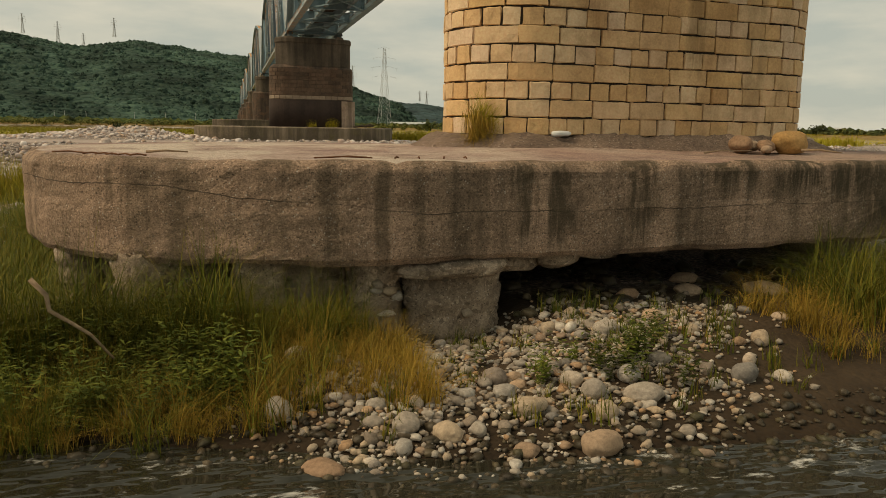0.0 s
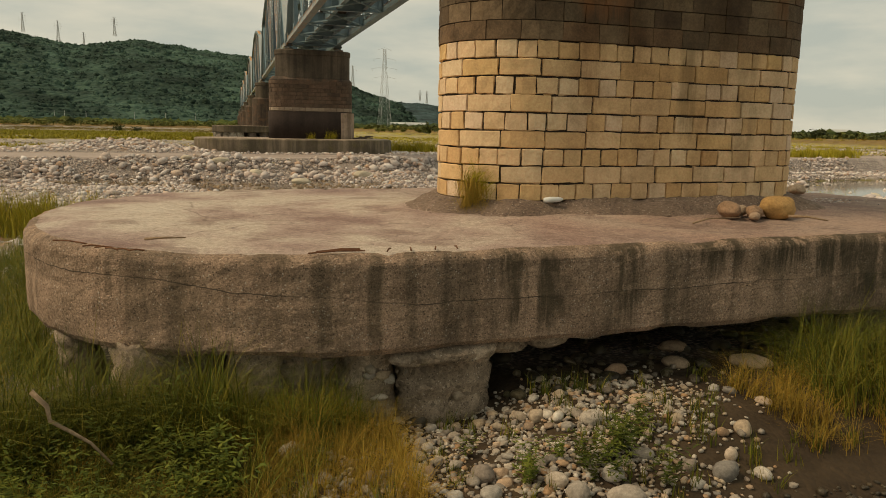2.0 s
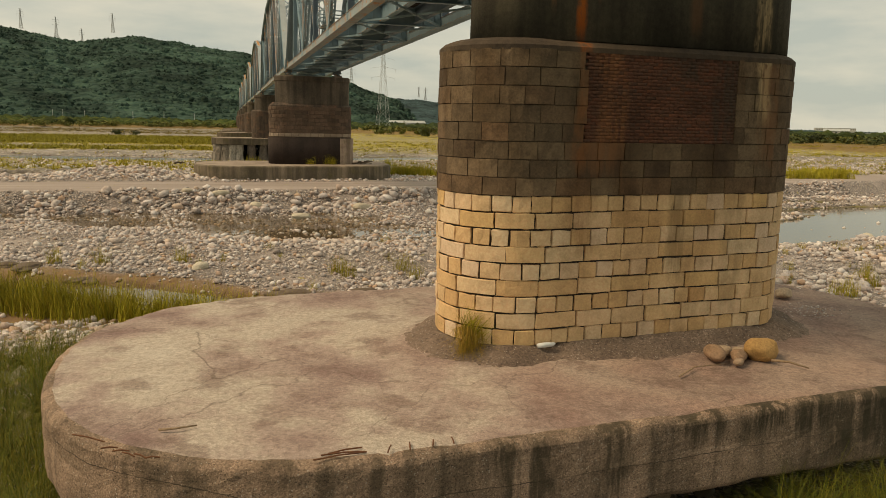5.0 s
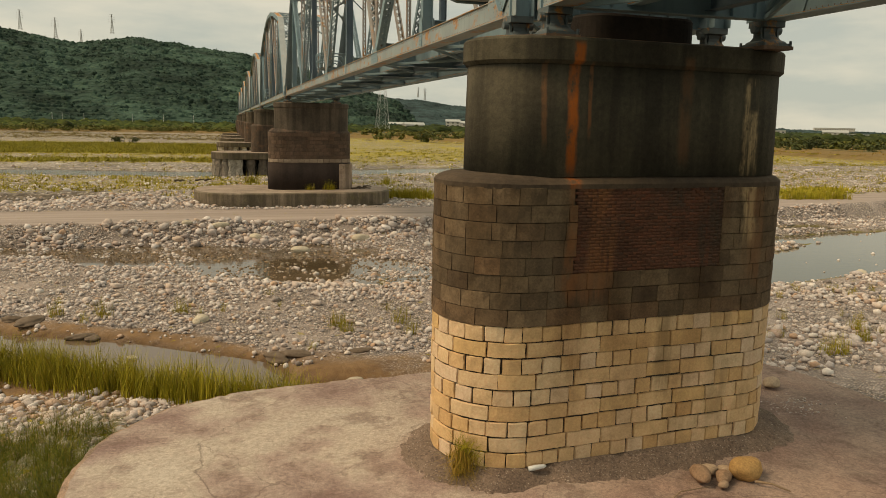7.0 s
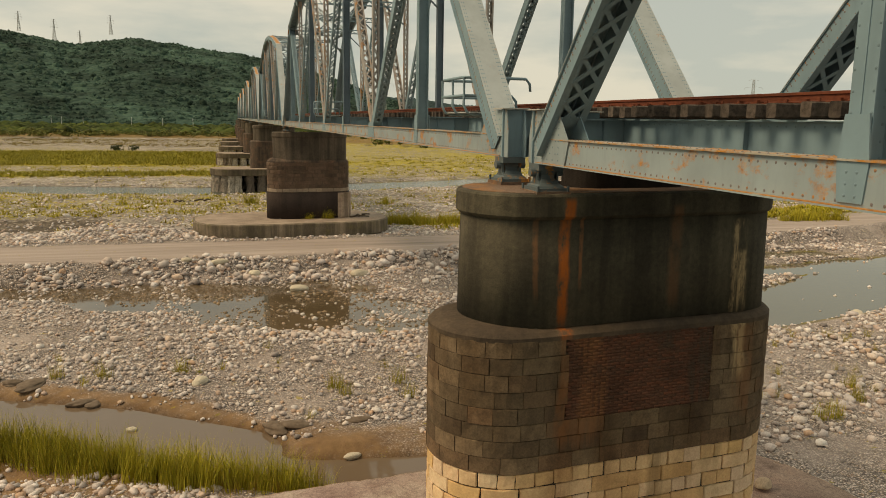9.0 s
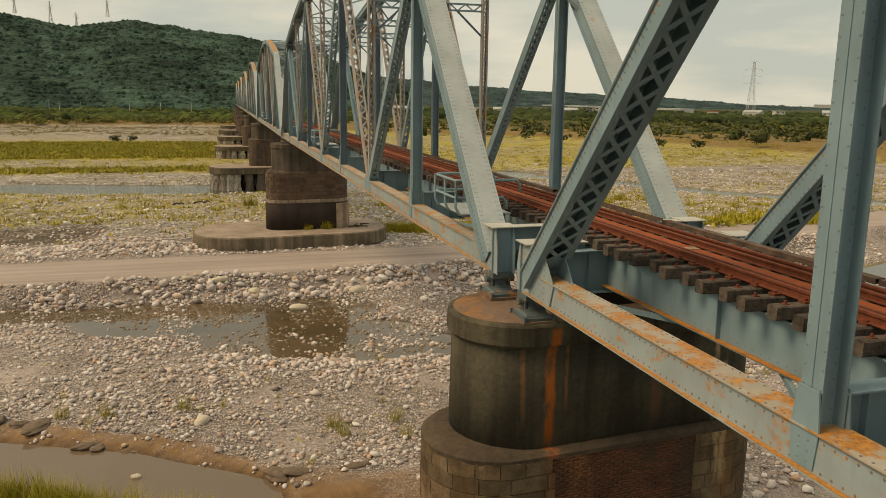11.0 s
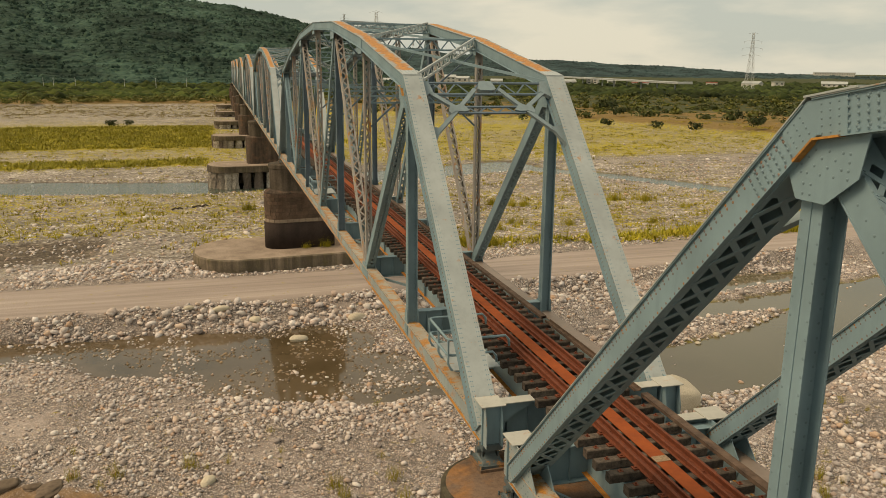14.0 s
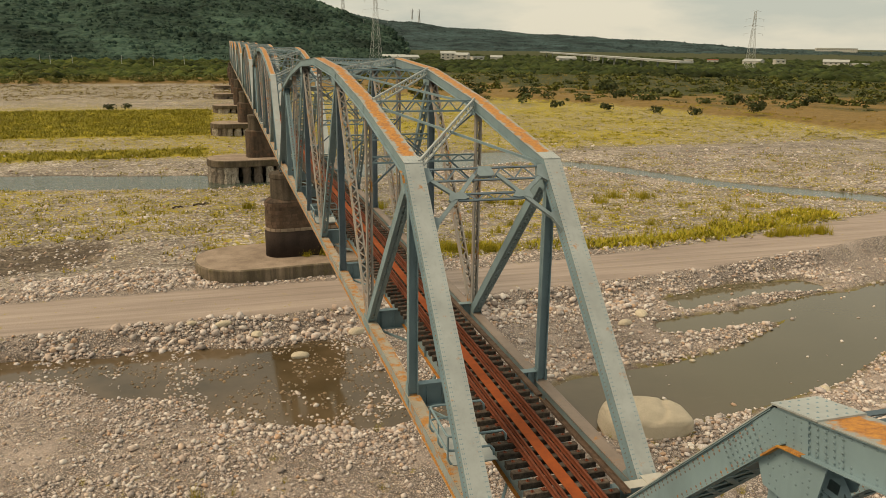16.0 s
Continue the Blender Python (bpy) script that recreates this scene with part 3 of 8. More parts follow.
# ---- mesh helpers ----
class Shape:
    """Collects points and faces of one mesh."""

    def __init__(self):
        self.v, self.f = [], []

    def add(self, points, faces):
        k = len(self.v)
        self.v.extend(tuple(p) for p in points)
        self.f.extend(tuple(i + k for i in f) for f in faces)

    def box(self, c, s):
        x, y, z = (v / 2 for v in s)
        pts = [(c[0] + a * x, c[1] + b * y, c[2] + d * z) for d in (-1, 1) for b in (-1, 1) for a in (-1, 1)]
        self.add(pts, BOX_F)

    def bar(self, p, q, w, h, side=(1, 0, 0)):
        """A straight bar from p to q, w wide along side and h deep across it."""
        p, q = Vector(p), Vector(q)
        a = (q - p).normalized()
        s = Vector(side)
        s = (s - a * s.dot(a)).normalized()
        u = a.cross(s).normalized()
        pts = [e + s * (i * w / 2) + u * (j * h / 2) for e in (p, q) for j in (-1, 1) for i in (-1, 1)]
        self.add(pts, BOX_F)

    def tube(self, pts, r, n=8, cap=True):
        """A round bar through the points; r may be one radius or one for each point."""
        pts = [Vector(p) for p in pts]
        rs = r if isinstance(r, (list, tuple)) else [r] * len(pts)
        rings = []
        for i, p in enumerate(pts):
            a = (pts[min(i + 1, len(pts) - 1)] - pts[max(i - 1, 0)]).normalized()
            s = a.cross(Vector((0, 0, 1)))
            s = s.normalized() if s.length > 1e-3 else Vector((1, 0, 0))
            u = s.cross(a)
            rings.append([p + (s * math.cos(k * 2 * math.pi / n) + u * math.sin(k * 2 * math.pi / n)) * rs[i] for k in range(n)])
        faces = [(i * n + k, i * n + (k + 1) % n, (i + 1) * n + (k + 1) % n, (i + 1) * n + k) for i in range(len(pts) - 1) for k in range(n)]
        if cap:
            faces += [tuple(range(n))[::-1], tuple(range((len(pts) - 1) * n, len(pts) * n))]
        self.add([p for ring in rings for p in ring], faces)

    def rivet(self, c, nrm, r=0.02, h=0.014):
        nrm = Vector(nrm).normalized()
        s = nrm.orthogonal().normalized()
        u = nrm.cross(s)
        c = Vector(c)
        pts = [c + (s * math.cos(k * math.pi / 3) + u * math.sin(k * math.pi / 3)) * r for k in range(6)]
        self.add(pts + [c + nrm * h], [(k, (k + 1) % 6, 6) for k in range(6)])

    def rivet_row(self, p, q, nrm, pitch=0.13, r=0.02):
        p, q = Vector(p), Vector(q)
        k = max(1, int((q - p).length / pitch))
        for i in range(k):
            self.rivet(p.lerp(q, (i + 0.5) / k), nrm, r, r * 0.7)

    def mesh(self, name, material, smooth=False):
        me = bpy.data.meshes.new(name)
        me.from_pydata(self.v, [], self.f)
        me.materials.append(material)
        if smooth:
            me.polygons.foreach_set("use_smooth", [True] * len(me.polygons))
        me.update()
        return me


BOX_F = [(0, 2, 3, 1), (4, 5, 7, 6), (0, 1, 5, 4), (2, 6, 7, 3), (0, 4, 6, 2), (1, 3, 7, 5)]


def empty(name, m=None):
    ob = new(name)
    ob.empty_display_size = 0.2
    if m is not None:
        ob.matrix_world = m
    return ob


def part(name, shape, material, parent=None, label="", kind="", smooth=False):
    """Links a Shape, or a mesh that is shared, as one mesh object under a thing or a part."""
    me = shape if isinstance(shape, bpy.types.Mesh) else shape.mesh(name, material, smooth)
    ob = new(name, me)
    if parent is not None:
        ob.parent = parent
    return tagged(ob, label, kind=kind)


def sstep(a, b, x):
    t = np.clip((x - a) / (b - a), 0, 1)
    return t * t * (3 - 2 * t)


def lattice_noise(x, y, seed):
    """Smooth value noise on numpy arrays, 0 to 1."""
    xi, yi = np.floor(x).astype(np.int64), np.floor(y).astype(np.int64)
    xf, yf = x - xi, y - yi

    def h(a, b):
        k = (a * 374761393 + b * 668265263 + seed * 2147483647) & 0xFFFFFFFF
        k = ((k ^ (k >> 13)) * 1274126177) & 0xFFFFFFFF
        return ((k ^ (k >> 16)) & 0xFFFF) / 65535.0

    u, v = xf * xf * (3 - 2 * xf), yf * yf * (3 - 2 * yf)
    return (h(xi, yi) * (1 - u) + h(xi + 1, yi) * u) * (1 - v) + (h(xi, yi + 1) * (1 - u) + h(xi + 1, yi + 1) * u) * v


def fractal(x, y, scale, octaves=4, seed=1):
    out, amp, tot = 0, 1.0, 0
    for o in range(octaves):
        out = out + amp * lattice_noise(x / scale * 2 ** o, y / scale * 2 ** o, seed + o)
        tot += amp
        amp *= 0.5
    return out / tot


def merged(name, protos, places, material, parent=None, kind="stuff", smooth=False):
    """One mesh of many small copies: protos are (points, faces) arrays; places are (proto, 3x3, offset)."""
    which = np.array([p[0] for p in places])
    rots, offs = np.array([p[1] for p in places]), np.array([p[2] for p in places])
    vs, fs, at = [], [], 0
    for k, (p, f) in enumerate(protos):
        m = which == k
        n = int(m.sum())
        if not n:
            continue
        vs.append((np.einsum("nij,vj->nvi", rots[m], p) + offs[m][:, None]).reshape(-1, 3))
        fs.append((f[None] + (at + np.arange(n) * len(p))[:, None, None]).reshape(-1, f.shape[1]))
        at += n * len(p)
    v = np.concatenate(vs).astype(np.float32)
    me = bpy.data.meshes.new(name)
    me.vertices.add(len(v))
    me.vertices.foreach_set("co", v.ravel())
    loops = np.concatenate([f.ravel() for f in fs]).astype(np.int32)
    sizes = np.concatenate([np.full(len(f), f.shape[1]) for f in fs]).astype(np.int32)
    me.loops.add(len(loops))
    me.loops.foreach_set("vertex_index", loops)
    me.polygons.add(len(sizes))
    me.polygons.foreach_set("loop_start", (np.cumsum(sizes) - sizes).astype(np.int32))
    me.polygons.foreach_set("loop_total", sizes)
    if smooth:
        me.polygons.foreach_set("use_smooth", np.ones(len(sizes), bool))
    me.materials.append(material)
    me.update(calc_edges=True)
    ob = new(name, me)
    if parent is not None:
        ob.parent = parent
    if kind:
        ob["kind"] = kind
    return ob


def turn(rx, ry, rz):
    return np.array(Euler((rx, ry, rz)).to_matrix())


def rock_shape(seed, detail=1, flat=0.7, rough=1.0):
    bm = bmesh.new()
    bmesh.ops.create_icosphere(bm, subdivisions=detail, radius=0.5)
    r = random.Random(seed)
    off = Vector((r.random() * 30, r.random() * 30, r.random() * 30))
    sx, sy, sz = r.uniform(0.9, 1.45), r.uniform(0.75, 1.0), r.uniform(flat * 0.75, flat * 1.15)
    for v in bm.verts:
        k = 1 + rough * (0.46 * noise.noise(v.co * 1.9 + off) + 0.20 * noise.noise(v.co * 4 + off))
        v.co = Vector((v.co.x * sx * k, v.co.y * sy * k, v.co.z * sz * k))
    bm.verts.ensure_lookup_table()
    v = np.array([tuple(x.co) for x in bm.verts])
    f = np.array([[x.index for x in fc.verts] for fc in bm.faces])
    bm.free()
    return v, f


# ---- the riverbed ----
BED, WATER = -2.2, -2.5
SKEW = radians(4.8)          # piers and footings stand a little askew of the bridge
PIER_C = Vector((2.38, 0.0, 0.0))
SPAN = 62.68


def near_pools(x, y, pts, rad):
    """How deep inside a chain of round pools: 1 in the middle, 0 outside."""
    out = np.zeros_like(x)
    for (ax, ay), (bx, by) in zip(pts, pts[1:]):
        dx, dy = bx - ax, by - ay
        t = np.clip(((x - ax) * dx + (y - ay) * dy) / (dx * dx + dy * dy), 0, 1)
        d = np.hypot(x - ax - t * dx, y - ay - t * dy)
        out = np.maximum(out, np.clip(1 - d / rad, 0, 1))
    return out


def road_line(x):
    return 52.3 + 0.0019 * np.clip(x, 0, 120) ** 2


def bed_zones(x, y):
    """Height and the amounts of sand, road, grass, brown grass, soil and wet at places of the plan."""
    n1, n2, n3 = fractal(x, y, 9.0, 4, 3), fractal(x, y, 2.2, 3, 17), fractal(x, y, 40.0, 4, 29)
    rl = road_line(x)
    rise = 1.25 * sstep(-6.4, -3.6, y - rl + (n1 - 0.5) * 1.6) - 0.8 * sstep(70, 100, y)
    z = BED + (n1 - 0.5) * 0.28 + (n2 - 0.5) * 0.10 + rise
    wob = (n1 - 0.5) * 0.5 + (n2 - 0.5) * 0.22
    pool = np.zeros_like(x)
    for pts, rad in (
        ([(-30, 46.2), (-22, 44.6), (-12, 42.4)], 3.7),
        ([(-12.5, 41.8), (-3, 39.8), (0.5, 40.8)], 7.2),
        ([(-4, 36.2), (3, 33.6)], 7.6),
        ([(3, 32.4), (8.2, 31.2)], 3.8),
        ([(19, 28.5), (27, 29), (36, 31), (48, 37), (60, 42)], 7.0),
        ([(36, 46), (44, 48.2), (52, 47.6)], 3.0),
        ([(32, 40.4), (42, 41.2), (52, 43.3), (62, 42)], 2.9),
        ([(-30, 25), (-16, 19.2), (-11, 17.0), (-6.6, 13.8)], 4.1),
        ([(-5.5, 12.0), (-3, 11.0), (1.5, 10.4)], 2.2),
        ([(-90, 133), (-43, 129.5), (-8, 123.5), (20, 130), (53, 141)], 10.5),
        ([(53, 141), (69, 121), (80, 101), (97, 85), (150, 56)], 5.0),
    ):
        pool = np.maximum(pool, np.clip(near_pools(x, y, pts, rad) + wob * 0.45, 0, 1) * (near_pools(x, y, pts, rad * 1.35) > 0))
    low = np.maximum(near_pools(x, y, [(-90, 133), (-43, 129.5), (-8, 123.5), (20, 130), (53, 141)], 24.0), near_pools(x, y, [(53, 141), (69, 121), (80, 101), (97, 85), (150, 56)], 18.0))
    chan = np.maximum(sstep(0.0, 0.3, pool) * sstep(75, 95, y), sstep(0.05, 0.7, low) * sstep(66, 80, y))
    z = z * (1 - chan) + (BED - 0.05) * chan
    z = z - 0.75 * sstep(0.12, 0.75, pool)
    road = 1 - sstep(3.6, 4.6, np.abs(y - rl) + (n2 - 0.5) * 1.2)
    z = z * (1 - road) + (BED + 1.25) * road
    # gravel banks pushed up beside the haul road
    bank = np.exp(-((y - rl + 4.9) / 0.9) ** 2) * 0.4 + np.exp(-((y - rl - 8.0) / 2.2) ** 2) * np.exp(-((x + 15) / 6.0) ** 2) * 1.3
    bank = bank + np.exp(-((y - rl - 5.2) / 0.8) ** 2) * 0.15
    z = z + 0.75 * bank * (0.55 + n2)
    pit = np.exp(-((x + 25) / 6.5) ** 4 - ((y - 73 - 0.2 * (x + 25)) / 6.5) ** 4)
    z = z - 0.8 * pit
    # the bank of the near stream, rising to the footing
    yw = np.interp(x, [-14, -7.7, -5.4, -3.2, 0, 6], [-6.7, -7.25, -7.95, -8.65, -8.8, -8.5])
    front = WATER + (n2 - 0.5) * 0.14 + np.clip((y - yw) * 0.21, -0.8, np.interp(x, [-5.6, -4.3, -2.9, -1.9], [0.5, 0.2, 0.12, 0.5]))
    k = sstep(-1.0, -4.0, y)
    z = z * (1 - k) + front * k
    sand = (0.62 + 0.5 * (n2 - 0.35)) * sstep(8.5, 11.5, y) * sstep(16.9 - 0.36 * x, 13.4 - 0.36 * x, y + (n2 - 0.5) * 3.0 + (n1 - 0.5) * 3.0) * sstep(-20, -13, x) * sstep(11, 3, x)
    shore = near_pools(x, y, [(-30, 25), (-16, 19.2), (-11, 16.8), (-7.5, 13.6)], 4.5)
    sand = np.maximum(sand, 0.7 * sstep(0.03, 0.2, shore + (n2 - 0.5) * 0.30) * sstep(9, 11, y))
    grass = sstep(60, 68, y) * (1 - 0.95 * sstep(-6, -10, x) * sstep(-34, -30, x) * sstep(80, 74, y)) * (0.36 - 0.20 * sstep(2, 16, x) * sstep(150, 130, y) + 0.12 * sstep(140, 180, y) * sstep(10, 30, x) + 0.14 * sstep(0.42, 0.62, n3) + 0.3 * (n1 - 0.5)) * (1 - 0.7 * sstep(0.05, 0.3, pool)) * (1 - 0.8 * sstep(128, 138, y) * sstep(150, 144, y))
    grass = np.maximum(grass, sstep(184, 192, y + 3 * n1) * sstep(272, 258, y) * sstep(0, -12, x) * 0.95)
    grass = np.maximum(grass, sstep(148, 152, y + 3 * n1) * sstep(166, 160, y) * sstep(4, -12, x) * 0.8)
    grass = grass * (1 - 0.4 * sstep(268, 282, y) * sstep(20, 0, x))
    grass = np.where(road > 0.3, 0, grass) * (1 - sstep(0.2, 0.5, pit))
    grass = np.maximum(grass, sstep(-9.2, -10.4, x) * sstep(12, 8, y + (n1 - 0.5) * 3) * sstep(-8, -6.5, y) * 0.45)
    edge = np.interp(x, [-300, 0, 60, 100, 128, 151, 169, 400], [400, 405, 330, 295, 270, 226, 156, 20])
    brown = sstep(0, 9, y - edge)
    grass = np.maximum(grass, sstep(-60, -5, y - edge) * 0.6 * sstep(20, 60, x))
    z = z + sstep(0, 9, y - edge) * 1.9
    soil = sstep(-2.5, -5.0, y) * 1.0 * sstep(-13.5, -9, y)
    soil = np.maximum(soil, 0.62 * np.exp(-((y - edge - 1.0) / 3.2) ** 2) * sstep(20, 60, x))
    brown = brown + sstep(110, 230, y - edge + 160 * (n3 - 0.5)) + 0.6 * sstep(0.5, 0.6, n1) * sstep(30, 80, y - edge) * (y < 900)
    wet = np.maximum(sstep(WATER + 0.16, WATER + 0.03, z) * 0.85, 1.0 * sstep(0.25, 0.6, pit))
    return z, sand, road, grass, brown, soil, wet


def axis_steps(stops):
    out = [stops[0][0]]
    for (a, _), (b, step) in zip(stops, stops[1:]):
        k = max(1, int(round((b - a) / step)))
        out += [a + (b - a) * (i + 1) / k for i in range(k)]
    return np.array(out)


def build_ground():
    xs = axis_steps([(-4500, 0), (-1200, 660), (-400, 80), (-120, 14), (-40, 2.5), (-24, 0.8), (24, 0.4), (50, 0.8), (110, 2.0), (400, 12), (1200, 80), (4500, 660)])
    ys = axis_steps([(-400, 0), (-60, 34), (-14, 2), (-10, 0.5), (24, 0.4), (64, 0.5), (140, 1.4), (320, 4), (600, 14), (1400, 80), (4700, 660)])
    gx, gy = np.meshgrid(xs, ys)
    z, *amounts = bed_zones(gx, gy)
    me = bpy.data.meshes.new("ground")
    w, h = len(xs), len(ys)
    me.vertices.add(w * h)
    me.vertices.foreach_set("co", np.stack([gx, gy, z], -1).astype(np.float32).ravel())
    i = (np.arange(h - 1)[:, None] * w + np.arange(w - 1)[None]).ravel()
    quads = np.stack([i, i + 1, i + w + 1, i + w], -1).astype(np.int32)
    me.loops.add(quads.size)
    me.loops.foreach_set("vertex_index", quads.ravel())
    me.polygons.add(len(quads))
    me.polygons.foreach_set("loop_start", np.arange(0, quads.size, 4, dtype=np.int32))
    me.polygons.foreach_set("loop_total", np.full(len(quads), 4, np.int32))
    me.polygons.foreach_set("use_smooth", np.ones(len(quads), bool))
    for key, val in zip(("sand", "road", "grass", "brown", "soil", "wet"), amounts):
        me.attributes.new(key, "FLOAT", "POINT").data.foreach_set("value", val.astype(np.float32).ravel())
    me.materials.append(M_GROUND)
    me.update(calc_edges=True)
    return tagged(new("ground", me), "grey gravel riverbed with sand, grass and a haul road", "ground", kind="structure")


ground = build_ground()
water_shape = Shape()
water_shape.add([(-400, -400, WATER), (400, -400, WATER), (400, 180, WATER), (-400, 180, WATER)], [(0, 1, 2, 3)])
tagged(part("water", water_shape, M_WATER), "shallow brown river water lying in pools and a stream", "water", kind="structure")


def bed_z(x, y):
    return float(bed_zones(np.array([float(x)]), np.array([float(y)]))[0][0])


# ---- wooded hills and the far ridge ----
def build_hill(name, az0, az1, profile, near, crest, back, seed, rough_h, label, steps, material, crowns=0, crown_size=(8, 16), leaves=0):
    az = np.radians(np.arange(az0, az1, steps[0]))
    ds = np.concatenate([np.linspace(near, crest, steps[1]), np.linspace(crest, back, 12)[1:]])
    a, d = np.meshgrid(az, ds)
    peak = np.interp(np.degrees(a), [p[0] for p in profile], [p[1] for p in profile]) * crest
    up = np.where(d <= crest, sstep(near, crest * 1.02, d) ** 0.8, 1 - 0.6 * sstep(crest, back, d))
    x, y = d * np.sin(a) - 6, d * np.cos(a) - 15
    spur = fractal(x, y, crest * 0.12, 5, seed)
    canopy = fractal(x, y, 26.0 * crest / 1400, 3, seed + 9)
    z = BED - 1 + peak * up * (0.72 + 0.56 * spur * np.where(d < crest, 1, 1) * (1 - up) + 0.28 * up) + rough_h * (canopy - 0.5) * np.minimum(1, up * 6)
    me = bpy.data.meshes.new(name)
    h, w = x.shape
    me.vertices.add(w * h)
    me.vertices.foreach_set("co", np.stack([x, y, z], -1).astype(np.float32).ravel())
    i = (np.arange(h - 1)[:, None] * w + np.arange(w - 1)[None]).ravel()
    quads = np.stack([i, i + w, i + w + 1, i + 1], -1).astype(np.int32)
    me.loops.add(quads.size)
    me.loops.foreach_set("vertex_index", quads.ravel())
    me.polygons.add(len(quads))
    me.polygons.foreach_set("loop_start", np.arange(0, quads.size, 4, dtype=np.int32))
    me.polygons.foreach_set("loop_total", np.full(len(quads), 4, np.int32))
    me.materials.append(material)
    me.update(calc_edges=True)
    hill = tagged(new(name, me), label, "hill", kind="structure")
    if crowns:
        # the tree crowns that make up the forest's surface
        rg = np.random.default_rng(seed)
        c_lo = int(np.searchsorted(np.degrees(az), -19))
        c_hi = int(np.searchsorted(np.degrees(az), 50))
        r, c = rg.integers(0, h - 6, crowns), rg.integers(c_lo, min(c_hi, w - 1), crowns)
        size = rg.uniform(*crown_size, crowns)
        blobs = [crown_proto(i, leaves) for i in range(8)]
        places = [(i % 8, turn(0, 0, i * 1.7) * size[i], np.array((x[r[i], c[i]] + rg.normal(0, 4), y[r[i], c[i]] + rg.normal(0, 4), z[r[i], c[i]] - size[i] * 0.3))) for i in range(crowns)]
        tagged(merged("forest_crowns", blobs, places, material, smooth=True), "closed canopy of rounded dark green tree crowns", "forest")
    return hill


def crown_proto(seed, leaves=0):
    """A lumpy tree crown seen from afar."""
    bm = bmesh.new()
    bmesh.ops.create_icosphere(bm, subdivisions=1, radius=0.5)
    off = Vector((seed * 3.7, seed * 1.3, seed * 2.9))
    for v in bm.verts:
        k = 1 + 0.45 * noise.noise(v.co * 3.0 + off) + 0.3 * noise.noise(v.co * 7.0 + off)
        v.co = Vector((v.co.x * k, v.co.y * k, v.co.z * k * 0.95))
    bmesh.ops.delete(bm, geom=[v for v in bm.verts if v.co.z < -0.45], context="VERTS")
    vs, fs = [tuple(v.co) for v in bm.verts], [[v.index for v in fc.verts] for fc in bm.faces]
    bm.free()
    r = random.Random(seed)
    for _ in range(leaves):
        # ragged sprays of leaves standing off the crown
        a, b = r.random() * 6.283, math.acos(r.uniform(-0.25, 1))
        d = Vector((math.sin(b) * math.cos(a), math.sin(b) * math.sin(a), math.cos(b)))
        u = (d + Vector((r.gauss(0, 0.5), r.gauss(0, 0.5), r.gauss(0, 0.5)))).normalized()
        s = u.orthogonal().normalized()
        t, c, w = u.cross(s), d * r.uniform(0.38, 0.52), r.uniform(0.08, 0.17)
        k = len(vs)
        vs += [tuple(c + s * w), tuple(c + t * w * 1.2 - s * w * 0.3), tuple(c - t * w - s * w * 0.7)]
        fs.append([k, k + 1, k + 2])
    return np.array(vs), np.array(fs)


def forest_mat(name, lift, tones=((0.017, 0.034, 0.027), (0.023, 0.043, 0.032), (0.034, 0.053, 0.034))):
    m, n, l, b = mat_new(name, 0.95, 0, 0.1)
    fine = tex_noise(n, l, 0.16, 6, 0.75)
    big = tex_noise(n, l, 0.008, 4, 0.6)
    c = ramp(n, l, fine, [(0.3, tuple(v * lift for v in tones[0])), (0.5, tuple(v * lift for v in tones[1])), (0.7, tuple(v * lift for v in tones[2]))])
    c = mixc(n, l, 0.15, c, ramp(n, l, island_random(n), [(0.0, 0.32), (1.0, 0.68)]), "OVERLAY")
    # light and dark of spurs and valleys, overlaid on the colour as noise
    c = mixc(n, l, 0.75, c, ramp(n, l, tex_noise(n, l, 0.028, 4, 0.6), [(0.35, 0.25), (0.65, 0.72)]), "OVERLAY")
    c = mixc(n, l, 0.85, c, ramp(n, l, big, [(0.35, 0.22), (0.65, 0.74)]), "OVERLAY")
    l.new(c, b.inputs["Base Color"])
    crowns = n.new("ShaderNodeTexVoronoi")
    crowns.inputs["Scale"].default_value = 0.13
    l.new(n.new("ShaderNodeNewGeometry").outputs["Position"], crowns.inputs["Vector"])
    bump(n, l, b, fine, 0.3, 2.0, bump(n, l, b, crowns.outputs["Distance"], 0.8, -5.0))
    return m


# bluish tones and lift: distance haze put into both forest colours
M_FOREST = forest_mat("hazed_hill_forest", 1.65)
M_RIDGE = forest_mat("hazed_ridge_forest", 1.5, ((0.019, 0.035, 0.037), (0.027, 0.046, 0.046), (0.038, 0.058, 0.051)))


def el(deg):
    return math.tan(radians(deg))


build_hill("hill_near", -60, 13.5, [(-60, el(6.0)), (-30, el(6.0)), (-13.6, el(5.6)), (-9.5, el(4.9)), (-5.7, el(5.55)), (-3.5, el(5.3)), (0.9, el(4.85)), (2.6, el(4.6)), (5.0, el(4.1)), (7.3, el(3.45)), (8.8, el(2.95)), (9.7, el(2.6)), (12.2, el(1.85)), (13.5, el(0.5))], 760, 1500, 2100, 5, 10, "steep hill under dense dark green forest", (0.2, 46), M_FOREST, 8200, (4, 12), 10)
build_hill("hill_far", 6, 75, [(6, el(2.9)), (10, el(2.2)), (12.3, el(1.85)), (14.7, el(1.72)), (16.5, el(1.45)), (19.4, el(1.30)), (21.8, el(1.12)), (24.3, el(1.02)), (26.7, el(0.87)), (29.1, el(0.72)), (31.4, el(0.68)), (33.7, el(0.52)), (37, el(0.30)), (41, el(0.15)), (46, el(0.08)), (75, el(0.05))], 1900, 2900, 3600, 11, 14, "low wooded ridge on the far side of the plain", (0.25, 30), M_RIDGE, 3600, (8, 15))


